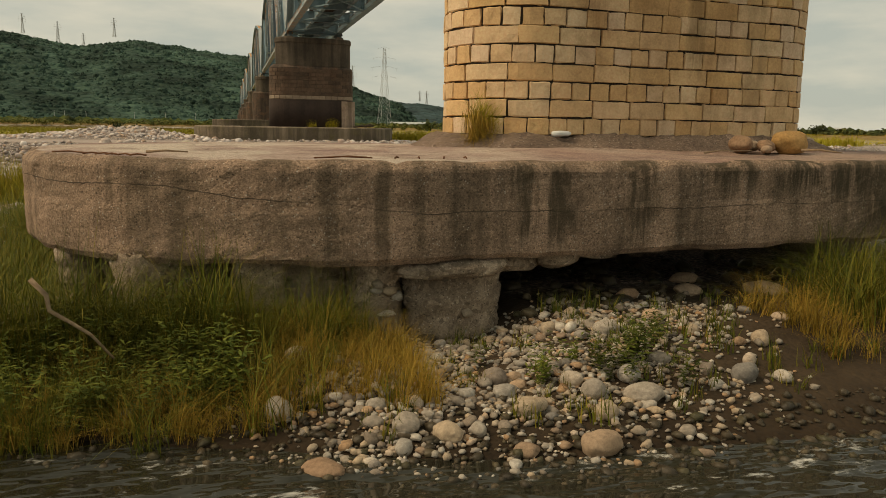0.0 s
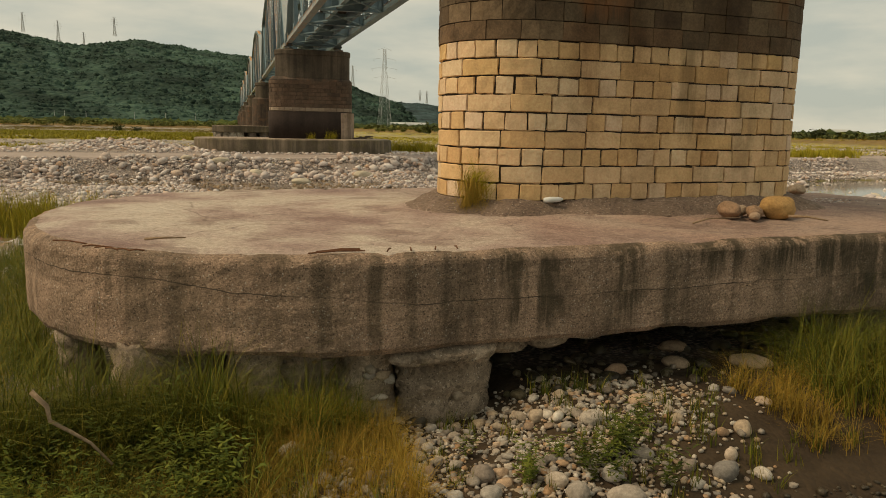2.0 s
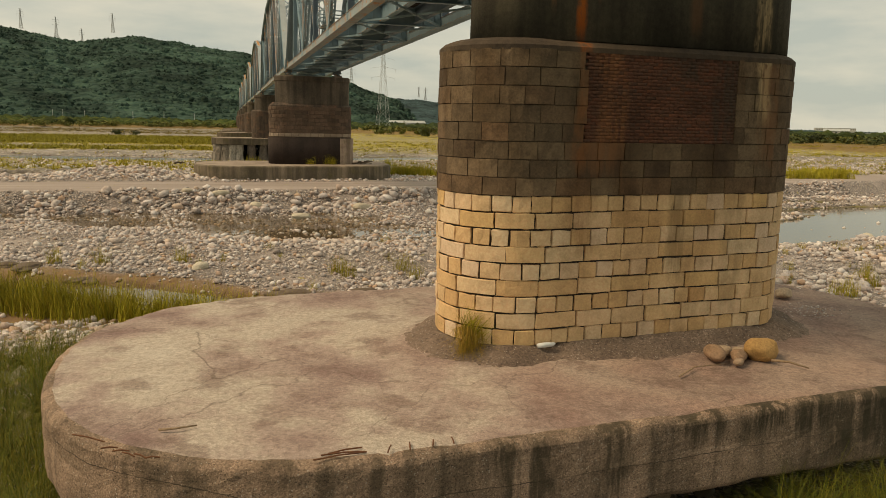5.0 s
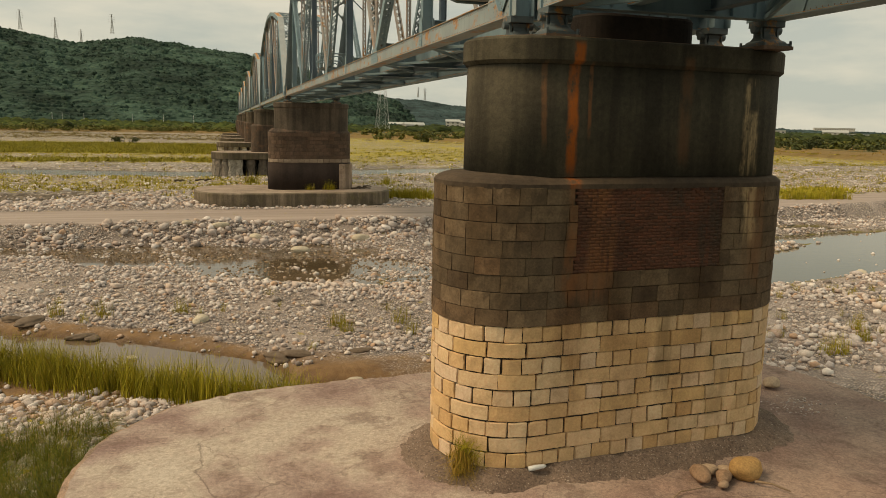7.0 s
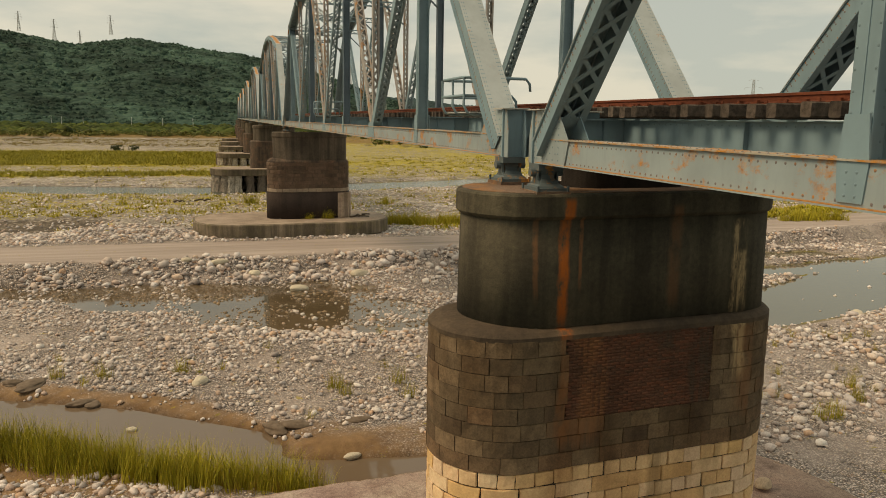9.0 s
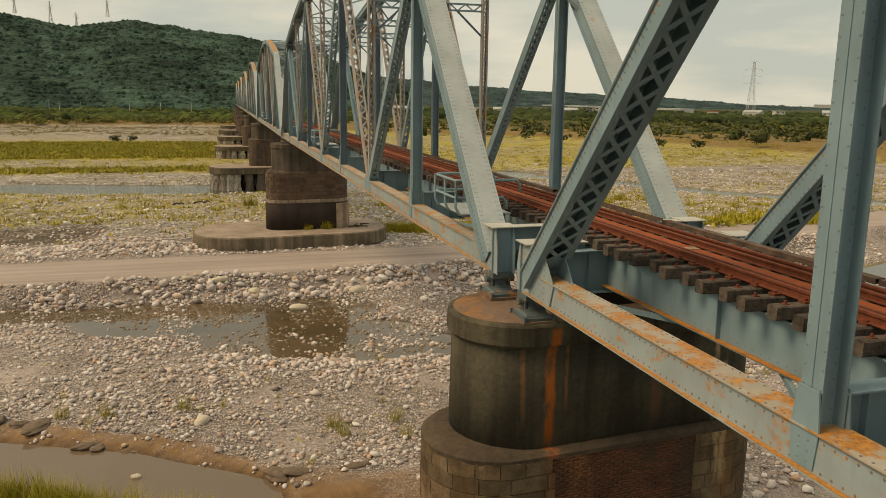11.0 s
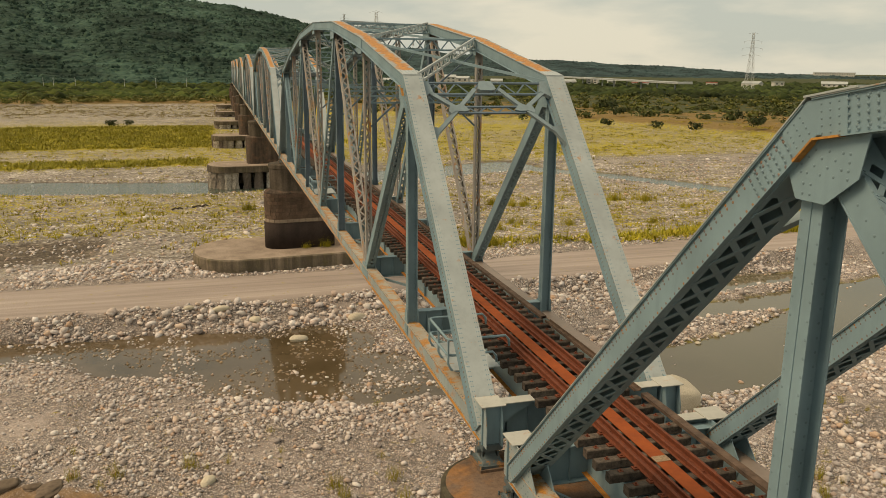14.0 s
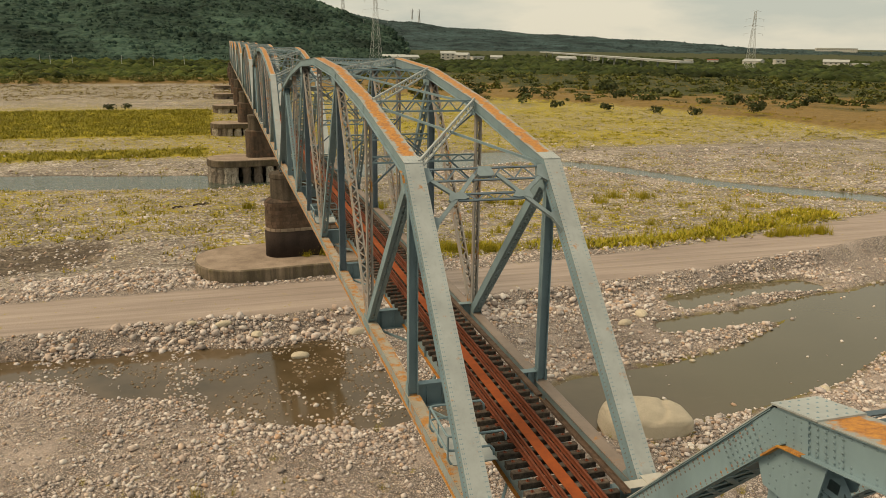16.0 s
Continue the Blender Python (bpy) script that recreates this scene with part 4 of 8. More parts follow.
# ---- footings and piers ----
def stadium(x0, x1, half, n=16, power=2.0, power_r=None):
    """Outline, anticlockwise from the front right, with rounded ends. power: 2 is a half circle, more is boxier."""
    pts = []
    for (cx, sgn, pw) in ((x1 - half, 1, power_r or power), (x0 + half, -1, power)):
        for i in range(n + 1):
            a = -math.pi / 2 + math.pi * i / n
            c, s = math.cos(a), math.sin(a)
            r = (abs(c) ** pw + abs(s) ** pw) ** (-1 / pw)
            pts.append((cx + sgn * half * r * c, sgn * half * r * s))
    return pts


def outline_walk(pts, step):
    """The outline with points no farther apart than step."""
    out = []
    for (ax, ay), (bx, by) in zip(pts, pts[1:] + pts[:1]):
        k = max(1, int(math.hypot(bx - ax, by - ay) / step))
        out += [(ax + (bx - ax) * i / k, ay + (by - ay) * i / k) for i in range(k)]
    return out


def lofted(shape, rings, cap_low=True, cap_top=True):
    n = len(rings[0])
    faces = [(i * n + k, i * n + (k + 1) % n, (i + 1) * n + (k + 1) % n, (i + 1) * n + k) for i in range(len(rings) - 1) for k in range(n)]
    if cap_low:
        faces.append(tuple(range(n))[::-1])
    if cap_top:
        faces.append(tuple(range((len(rings) - 1) * n, len(rings) * n)))
    shape.add([p for r in rings for p in r], faces)


def rough_prism(outline, levels, seed=0, wob=0.03, step=0.25, fine=0.0):
    """Rings of an outline at levels (z, inset), roughened outwards."""
    base = outline_walk(outline, step)
    cx = sum(p[0] for p in base) / len(base)
    rings = []
    for z, inset in levels:
        ring = []
        for i, (x, y) in enumerate(base):
            px, py = base[i - 1]
            qx, qy = base[(i + 1) % len(base)]
            t = Vector((qx - px, qy - py))
            nx, ny = t.y / t.length, -t.x / t.length
            e = (noise.noise(Vector((x * 0.9, y * 0.9, z * 2.0 + seed))) + 0.5 * noise.noise(Vector((x * 3.1, y * 3.1, z * 4.0 + seed))) + fine * noise.noise(Vector((x * 8.3, y * 8.3, z * 8.3 + seed)))) * wob
            ring.append((x + nx * (e - inset), y + ny * (e - inset), z + e * 0.4))
        rings.append(ring)
    return rings


def fan_top(shape, ring, z_of, rings=10):
    """A gently uneven top inside a ring."""
    n = len(ring)
    cx, cy = sum(p[0] for p in ring) / n, sum(p[1] for p in ring) / n
    x_lo, x_hi = min(p[0] for p in ring), max(p[0] for p in ring)
    pts, faces = [], []
    for r in range(rings + 1):
        k = 1 - r / rings
        for p in ring:
            ax = min(max(p[0], x_lo + 4.5), x_hi - 4.5) if x_hi - x_lo > 10 else cx
            x, y = ax + (p[0] - ax) * k, cy + (p[1] - cy) * k
            pts.append((x, y, p[2] if r == 0 else z_of(x, y)))
    for r in range(rings):
        for i in range(n):
            faces.append((r * n + i, r * n + (i + 1) % n, (r + 1) * n + (i + 1) % n, (r + 1) * n + i))
    shape.add(pts, faces)


# beyond the second pier the line turns slightly downstream
BEND = pose(0, SPAN, 0, 0, 0, -0.37) @ pose(0, -SPAN, 0)


def place_pier(k):
    return Matrix.Translation(PIER_C + Vector((0, SPAN * k, 0))) @ Matrix.Rotation(SKEW, 4, "Z")


SLAB_TOP, SLAB_LOW = 0.12, -1.25


def build_footing():
    thing = empty("pier_footing", place_pier(0) @ Matrix.Translation((0, 0.45, 0)))
    tagged(thing, "thick weathered concrete footing slab with rounded end, undercut by the river", "footing")
    out = stadium(-11.71, 8.4, 5.3, 20, 2.3)
    zs = [SLAB_LOW + 0.02 + 0.085 * i for i in range(15)]
    levels = [(SLAB_LOW, 0.30)] + [(z, 0.10 * math.exp(-((z - SLAB_LOW) / 0.05)) + (0.018 if abs(z + 0.50) < 0.03 else 0.0) + (0.012 if z > -0.5 else 0.0)) for z in zs if z < -0.02] + [(0.0, 0.025), (0.045, 0.05), (0.085, 0.10), (SLAB_TOP - 0.01, 0.20)]
    rings = rough_prism(out, levels, 3.0, 0.035, 0.13, 0.5)
    # the rim is chipped away in places, the underside broken off ragged
    for ring in rings[-3:]:
        for i, (x, y, z) in enumerate(ring):
            chip = max(0.0, noise.noise(Vector((x * 0.8, y * 0.8, 9.0))) - 0.2) * 0.10 + max(0.0, noise.noise(Vector((x * 3.0, y * 3.0, 2.0))) - 0.25) * 0.10
            ring[i] = (x, y, z - chip)
    for k, ring in enumerate(rings[:3]):
        for i, (x, y, z) in enumerate(ring):
            rag = max(0.0, noise.noise(Vector((x * 1.1, y * 1.1, 4.0))) + 0.1) * 0.16 + max(0.0, noise.noise(Vector((x * 4.0, y * 4.0, 7.0)))) * 0.05
            ring[i] = (x, y, z + rag * (1 - k / 3))
    s = Shape()
    lofted(s, rings, True, False)
    part("slab", s, M_SLAB, thing)
    top = Shape()
    fan_top(top, [(x, y, z) for x, y, z in rings[-1]], lambda x, y: SLAB_TOP + 0.04 * noise.noise(Vector((x * 0.35, y * 0.35, 0.3))) + 0.012 * noise.noise(Vector((x * 1.7, y * 1.7, 5.1))) + 0.10 * math.exp(-((x / 5.5) ** 4) - (((y + 0.45) / 2.9) ** 4)))
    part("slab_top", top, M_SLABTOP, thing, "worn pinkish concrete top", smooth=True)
    # mortar fillet round the foot of the pier
    rim = [(x, y - 0.45) for x, y in stadium(-4.95, 4.35, 2.0, 14)]
    fil = Shape()
    levels = [rough_prism(rim, [(SLAB_TOP + 0.02, -0.16), (SLAB_TOP + 0.13, 0.05), (SLAB_TOP + 0.27, 0.34), (SLAB_TOP + 0.33, 0.48)], 8.0, 0.13, 0.12, 0.8)][0]
    lofted(fil, levels, False, True)
    part("mortar_fillet", fil, M_GRAVELFILL, thing, "rough gravelly mortar fillet", smooth=True)
    # the ragged underside block and the broken stumps that carry the rim
    rng = random.Random(4)
    stumps = [(-10.75, -2.6, 0.25, 0.42, 1.0), (-9.5, -3.72, 0.72, 0.52, 1.2), (-8.5, -4.36, 0.30, 0.30, 1.2), (-7.62, -3.75, 0.62, 0.42, 1.2), (-6.95, -4.42, 0.36, 0.40, 1.2), (-5.85, -4.55, 0.66, 0.48, 1.35),
              (-6.5, 0.2, 1.0, 1.0, 1.3), (0, 1.2, 1.6, 1.6, 1.3), (5.5, 0.6, 1.4, 1.6, 1.3), (-2.5, 2.2, 1.4, 1.2, 1.3), (-10.0, 0.6, 0.7, 0.8, 1.3)]
    for x, y, rx, ry, h in stumps:
        st = Shape()
        ring_pts = [(x + rx * 1.0 * math.copysign(abs(math.cos(a)) ** 0.7, math.cos(a)), y + ry * math.copysign(abs(math.sin(a)) ** 0.7, math.sin(a))) for a in [i * math.pi / 10 for i in range(20)]]
        n = 16 if y < -2 else 4
        lofted(st, rough_prism(ring_pts, [(SLAB_LOW - h + (h + 0.12) * i / n, 0.025 * math.sin(i * 1.3) - 0.03) for i in range(n + 1)], rng.random() * 50, 0.085, 0.07 if y < -2 else 0.4, 0.9))
        part("stump", st, M_PILE, thing, "crumbling concrete stump with embedded cobbles", smooth=True)
        if y < -2:
            for _ in range(4 if rx < 0.32 else 17):
                a = rng.uniform(3.3, 6.1)
                v, fc = rock_shape(rng.randrange(1000), 2, 0.8)
                sz = rng.uniform(0.06, 0.19)
                cob = Shape()
                c = np.array((x + rx * 0.98 * math.cos(a), y + ry * 0.98 * math.sin(a), SLAB_LOW - rng.uniform(0.1, 0.85 * h)))
                cob.add([tuple(p * sz + c) for p in v], [tuple(q) for q in fc])
                part("cobble", cob, M_ROCK_ONE, thing, smooth=True)
    lip = Shape()
    ring_pts = [(-6.0 + 0.80 * math.copysign(abs(math.cos(a)) ** 0.6, math.cos(a)), -4.92 + 0.42 * math.copysign(abs(math.sin(a)) ** 0.6, math.sin(a))) for a in [i * math.pi / 12 for i in range(24)]]
    lofted(lip, rough_prism(ring_pts, [(SLAB_LOW - 0.20, 0.16), (SLAB_LOW - 0.17, 0.05), (SLAB_LOW - 0.11, 0.0), (SLAB_LOW - 0.04, -0.02), (SLAB_LOW + 0.02, 0.06), (SLAB_LOW + 0.06, 0.2)], 2.0, 0.10, 0.06, 0.6))
    part("broken_lip", lip, M_PILE, thing, "pale broken edge of concrete")
    for x, y, sx, h in ((-4.95, -4.75, 0.42, 0.22), (-4.35, -4.85, 0.36, 0.16), (-3.7, -4.85, 0.30, 0.08)):
        rag = Shape()
        ring_pts = [(x + sx * math.cos(a), y + 0.3 * math.sin(a)) for a in [i * math.pi / 9 for i in range(18)]]
        lofted(rag, rough_prism(ring_pts, [(SLAB_LOW - h, 0.14), (SLAB_LOW - h * 0.6, 0.03), (SLAB_LOW + 0.08, 0.0)], x, 0.12, 0.07, 0.6))
        part("hanging_rubble", rag, M_PILE, thing, "cobbly rubble hanging from the broken underside")
    # rusted reinforcement laid bare at the rim
    for x, y, ang, ln in ((-7.5, -4.92, 0.05, 0.75), (-7.45, -4.85, -0.1, 0.6), (-7.4, -4.77, 0.12, 0.5), (-10.75, -3.25, -0.75, 0.6), (-10.2, -4.0, -0.9, 0.25), (-10.05, -4.1, -0.9, 0.25), (-6.8, -4.9, 1.1, 0.25), (-6.5, -4.9, 1.3, 0.25), (-6.15, -4.9, 1.2, 0.22), (-5.85, -4.9, 1.35, 0.22), (-10.45, -3.7, -0.2, 0.22), (-10.3, -3.85, -0.25, 0.22), (-9.9, -4.2, -0.2, 0.2)):
        r = Shape()
        y -= 0.15
        r.tube([(x - ln / 2 * math.cos(ang), y - ln / 2 * math.sin(ang), SLAB_TOP + 0.02), (x, y, SLAB_TOP + 0.035), (x + ln / 2 * math.cos(ang), y + ln / 2 * math.sin(ang), SLAB_TOP + 0.02)], 0.011, 6)
        part("rebar", r, M_REBAR, thing, "rusty reinforcing bar")
    return thing


build_footing()

P_LOW, P_LIGHT, P_LEDGE, P_SHAFT, P_CAP, P_TOP = 0.42, 3.33, 6.03, 6.32, 8.34, 8.86


def front_arc(out, wrap):
    """The front of an outline as a line from its left to its right, carried on round both ends by wrap, with lengths along it."""
    pts = outline_walk(out, 0.06)
    k = min(range(len(pts)), key=lambda i: (pts[i][0], abs(pts[i][1])))
    pts = pts[k:] + pts[:k]
    far = max(range(len(pts)), key=lambda i: pts[i][0])
    m = int(wrap / 0.06)
    line = (pts[-m:] if m else []) + pts[: far + 1 + m]
    d = [0.0]
    for a, b in zip(line, line[1:]):
        d.append(d[-1] + math.hypot(b[0] - a[0], b[1] - a[1]))
    return line, d


def at_length(line, d, s):
    s = min(max(s, 0.0), d[-1] - 1e-4)
    k = int(np.searchsorted(d, s, side="right")) - 1
    k = min(k, len(line) - 2)
    t = (s - d[k]) / max(1e-6, d[k + 1] - d[k])
    a, b = line[k], line[k + 1]
    tx, ty = b[0] - a[0], b[1] - a[1]
    ln = math.hypot(tx, ty)
    return (a[0] + tx * t, a[1] + ty * t), (ty / ln, -tx / ln)


def curved_stone(line, d, s0, s1, z0, z1, out_by, inset, seed, worn=0.03, arris=0.026):
    """One dressed block that follows the outline, with softened, slightly uneven arrises."""
    rng = random.Random(seed)
    k = 3 if s1 - s0 < 0.5 else 5
    b = min(arris, (z1 - z0) * 0.12) * rng.uniform(0.6, 1.5)
    shp = Shape()
    cols = [s0, s0 + b] + [s0 + b + (s1 - s0 - 2 * b) * i / k for i in range(1, k)] + [s1 - b, s1]
    j = [(rng.uniform(-worn, worn) * 0.18, rng.uniform(-worn, worn) * 0.14) for _ in range(4)]
    rows = [z0, z0 + b, (z0 + z1) / 2, z1 - b, z1]
    face = rng.uniform(-0.004, 0.014)
    pts = []
    for ri, z_row in enumerate(rows):
        for ci, s_col in enumerate(cols):
            s, z = s_col, z_row
            edge = ri in (0, 4) or ci in (0, len(cols) - 1)
            chip = worn * 0.32 if edge else 0.0
            if ri in (0, 4) and ci in (0, len(cols) - 1):
                chip = worn * (1.1 if rng.random() < 0.25 else 0.55)
            inward = (1 if ci == 0 else -1 if ci == len(cols) - 1 else 0, 1 if ri == 0 else -1 if ri == 4 else 0)
            s, z = s + inward[0] * rng.uniform(-0.2, 1.0) * chip, z + inward[1] * rng.uniform(-0.2, 1.0) * chip
            (x, y), (nx, ny) = at_length(line, d, s + (j[0][0] if ci < 2 else j[1][0] if ci > len(cols) - 3 else 0))
            o = (out_by + face - (b * 1.1 if edge else 0)) + rng.uniform(-0.007, 0.007)
            pts.append((x + nx * (o - inset), y + ny * (o - inset), z + (j[2][1] if ri < 2 else j[3][1] if ri > 2 else 0)))
    n = len(cols)
    m = len(pts)
    for z in (z0, z1):
        for s in (s0, s1):
            (x, y), (nx, ny) = at_length(line, d, s)
            pts.append((x - nx * (0.12 + inset), y - ny * (0.12 + inset), z))
    faces = [(r * n + c, r * n + c + 1, (r + 1) * n + c + 1, (r + 1) * n + c) for r in range(4) for c in range(n - 1)]
    faces += [tuple(range(n))[::-1] + (m, m + 1), tuple(range(4 * n, 5 * n)) + (m + 3, m + 2), (0, n, 2 * n, 3 * n, 4 * n, m + 2, m), (n - 1, m + 1, m + 3, 5 * n - 1, 4 * n - 1, 3 * n - 1, 2 * n - 1)]
    shp.add(pts, faces)
    return shp


def tier(shape, x0, x1, half, levels, seed, wob=0.02, step=0.3):
    lofted(shape, rough_prism(stadium(x0, x1, half, 18), levels, seed, wob, step))


def build_main_pier():
    thing = empty("bridge_pier", place_pier(0))
    tagged(thing, "round-ended pier of pale and sooty stone under dark stained concrete", "bridge pier")
    low = (-4.36, 3.74, 1.52)
    core = Shape()
    tier(core, *low, [(SLAB_TOP - 0.05, 0.05), (P_LOW, 0.042), (P_LIGHT, 0.042), (P_LEDGE - 0.02, 0.042)], 1.0, 0.0)
    part("mortar_core", core, M_MORTAR, thing, "dark mortar behind the stones")
    ledge = Shape()
    tier(ledge, low[0] - 0.02, low[1] + 0.02, low[2] + 0.02, [(P_LEDGE - 0.03, 0.0), (P_LEDGE + 0.06, 0.0), (P_LEDGE + 0.14, 0.09), (P_LEDGE + 0.20, 0.26), (P_LEDGE + 0.23, 0.6)], 4.0, 0.012)
    part("sloping_ledge", ledge, M_LEDGE, thing, "brown sloping ledge")
    shaft = Shape()
    tier(shaft, -3.72, 3.55, 1.36, [(P_SHAFT - 0.1, -0.02), (7.3, 0.0), (P_CAP + 0.02, 0.02)], 6.0, 0.012)
    part("shaft", shaft, M_SHAFT, thing, "dark streaked concrete shaft", smooth=True)
    cap = Shape()
    tier(cap, -3.80, 3.62, 1.45, [(P_CAP, 0.07), (P_CAP + 0.07, 0.0), (P_TOP - 0.07, 0.0), (P_TOP - 0.03, 0.03), (P_TOP - 0.01, 0.10)], 7.0, 0.010, 0.25)
    part("cap", cap, M_SHAFT, thing, "concrete cap band with a worn upper edge")
    ct = Shape()
    tier(ct, -3.68, 3.5, 1.33, [(P_TOP - 0.05, 0.0), (P_TOP, 0.0)], 7.0, 0.01)
    part("cap_top", ct, M_CAPTOP, thing, "brown worn cap top")
    ped = Shape()
    tier(ped, -1.45, 1.35, 0.62, [(P_TOP - 0.04, 0.0), (9.0, 0.0), (9.40, 0.01), (9.45, 0.04)], 12.0, 0.012, 0.3)
    part("pedestal", ped, M_PEDESTAL, thing, "low black concrete pedestal between the bearings")
    line, d = front_arc(stadium(*low, 18), 1.5)
    total = d[-1]
    rng = random.Random(11)
    rows = 9
    h = (P_LIGHT - P_LOW) / rows
    for r in range(rows):
        z0 = P_LOW + r * h
        stretch = r % 2 == 1
        s = -rng.uniform(0.0, 0.3)
        while s < total:
            w = rng.uniform(0.76, 0.90) if stretch else rng.uniform(0.36, 0.44)
            a, b2 = max(0, s) + 0.006, min(total, s + w) - 0.006
            if b2 - a > 0.1:
                part("stone", curved_stone(line, d, a, b2, z0 + 0.006, z0 + h - 0.006, 0.0, 0.0, rng.random(), 0.07, 0.015), M_LIGHTSTONE, thing)
            s += w
    # sooty stones above, with a brick panel let into the front
    rows = 8
    h = (P_LEDGE - P_LIGHT) / rows
    mid = total / 2 + 0.1
    for r in range(rows):
        z0 = P_LIGHT + r * h
        panel = r >= 3
        s = -rng.uniform(0.0, 0.3)
        while s < total:
            w = rng.uniform(0.44, 0.62) if r % 2 else rng.uniform(0.52, 0.82)
            a, b2 = max(0, s) + 0.003, min(total, s + w) - 0.003
            if panel and a < mid + 1.62 and b2 > mid - 1.85:
                if a < mid - 1.85:
                    b2 = mid - 1.85
                elif b2 > mid + 1.62:
                    a = mid + 1.62
                else:
                    s += w
                    continue
            if b2 - a > 0.08:
                part("stone", curved_stone(line, d, a, b2, z0 + 0.004, z0 + h - 0.004, 0.015, 0.0, rng.random(), 0.012, 0.006), M_DARKSTONE, thing)
            s += w
    places = []
    bm = Shape()
    bm.box((0, 0, 0), (0.2165, 0.10, 0.0615))
    proto = (np.array(bm.v), np.array(bm.f))
    (mx, my), (nx, ny) = at_length(line, d, mid)
    z, r = P_LIGHT + 3 * h + 0.03, 0
    while z < P_LEDGE - 0.05:
        x = -1.96 + (0.11 if r % 2 else 0)
        while x < 1.70:
            j = rng.uniform(-0.003, 0.003)
            places.append((0, np.eye(3), np.array((mx + x + 0.1, my + 0.046 + j, z))))
            x += 0.22
        z += 0.064
        r += 1
    merged("brickwork", [proto], places, M_BRICK, thing)
    return thing


M_PEDESTAL = concrete_mat("black_concrete", (0.035, 0.028, 0.022), (0.02, 0.016, 0.013), 0.4)
M_LEDGE = concrete_mat("brown_ledge", (0.11, 0.077, 0.05), (0.055, 0.041, 0.03), 0.3)
M_FARSLAB = concrete_mat("mossy_footing_concrete", (0.27, 0.21, 0.155), (0.14, 0.115, 0.082), 0.6, (0.13, 0.11, 0.05))
M_FARPILE = stone_mat("cobbly_pile_rubble", [(0.13, 0.10, 0.08), (0.31, 0.26, 0.21), (0.50, 0.44, 0.37)], 0.9, obj_random, 3.5)
M_DARKSLAB = concrete_mat("dark_footing_concrete", (0.19, 0.145, 0.105), (0.10, 0.08, 0.058), 0.6, (0.10, 0.085, 0.04))
M_FARSLABTOP = concrete_mat("dusty_footing_top", (0.36, 0.28, 0.22), (0.23, 0.175, 0.135), 0.0)
RUST_RUN, RUST_PALE, LIME = (0.46, 0.12, 0.02), (0.24, 0.105, 0.045), (0.50, 0.36, 0.20)
add_runs(M_SHAFT, [(-2.15, 0.22, P_SHAFT - 0.2, P_TOP - 0.05, RUST_RUN, 0.9, 3.0), (-1.80, 0.07, P_SHAFT + 0.5, P_CAP + 0.1, RUST_PALE, 0.8, 4.0), (-2.75, 0.10, P_SHAFT + 0.2, P_CAP + 0.1, RUST_PALE, 0.5, 3.0), (2.1, 0.34, P_SHAFT - 0.3, P_CAP - 0.05, LIME, 1.0, 9.0), (2.16, 0.2, P_SHAFT - 0.2, P_SHAFT + 1.3, LIME, 1.0, 14.0), (0.4, 0.25, P_SHAFT, P_CAP + 0.3, RUST_PALE, 0.35, 2.0)])
add_runs(M_DARKSTONE, [(-2.15, 0.30, P_LIGHT + 0.3, P_LEDGE + 0.1, (0.26, 0.10, 0.035), 0.55, 2.5), (-1.7, 0.7, P_LIGHT + 0.2, P_LEDGE + 0.1, RUST_PALE, 0.55, 1.6), (2.12, 0.30, P_LIGHT + 1.3, P_LEDGE + 0.1, LIME, 1.0, 9.0), (2.3, 0.5, P_LIGHT + 0.4, P_LEDGE, RUST_PALE, 0.45, 2.0)])
add_runs(M_LEDGE, [(-2.15, 0.3, P_LEDGE - 0.3, P_SHAFT + 0.3, RUST_RUN, 0.8, 2.5)])
add_runs(M_BRICK, [(-1.6, 0.6, P_LIGHT + 0.2, P_LEDGE + 0.1, RUST_PALE, 0.6, 1.6), (1.2, 0.5, P_LIGHT, P_LEDGE + 0.1, (0.06, 0.045, 0.032), 0.8, 1.2), (0.0, 1.0, P_LEDGE - 0.7, P_LEDGE + 0.4, (0.055, 0.042, 0.03), 0.75, 1.3)])
add_runs(M_LIGHTSTONE, [(-2.0, 0.5, P_LIGHT - 1.4, P_LIGHT + 0.3, RUST_PALE, 0.4, 1.6), (0.2, 0.4, P_LIGHT - 1.9, P_LIGHT + 0.3, (0.20, 0.13, 0.06), 0.5, 1.4), (1.6, 0.5, P_LIGHT - 2.6, P_LIGHT + 0.3, (0.24, 0.16, 0.08), 0.4, 1.4)])
build_main_pier()


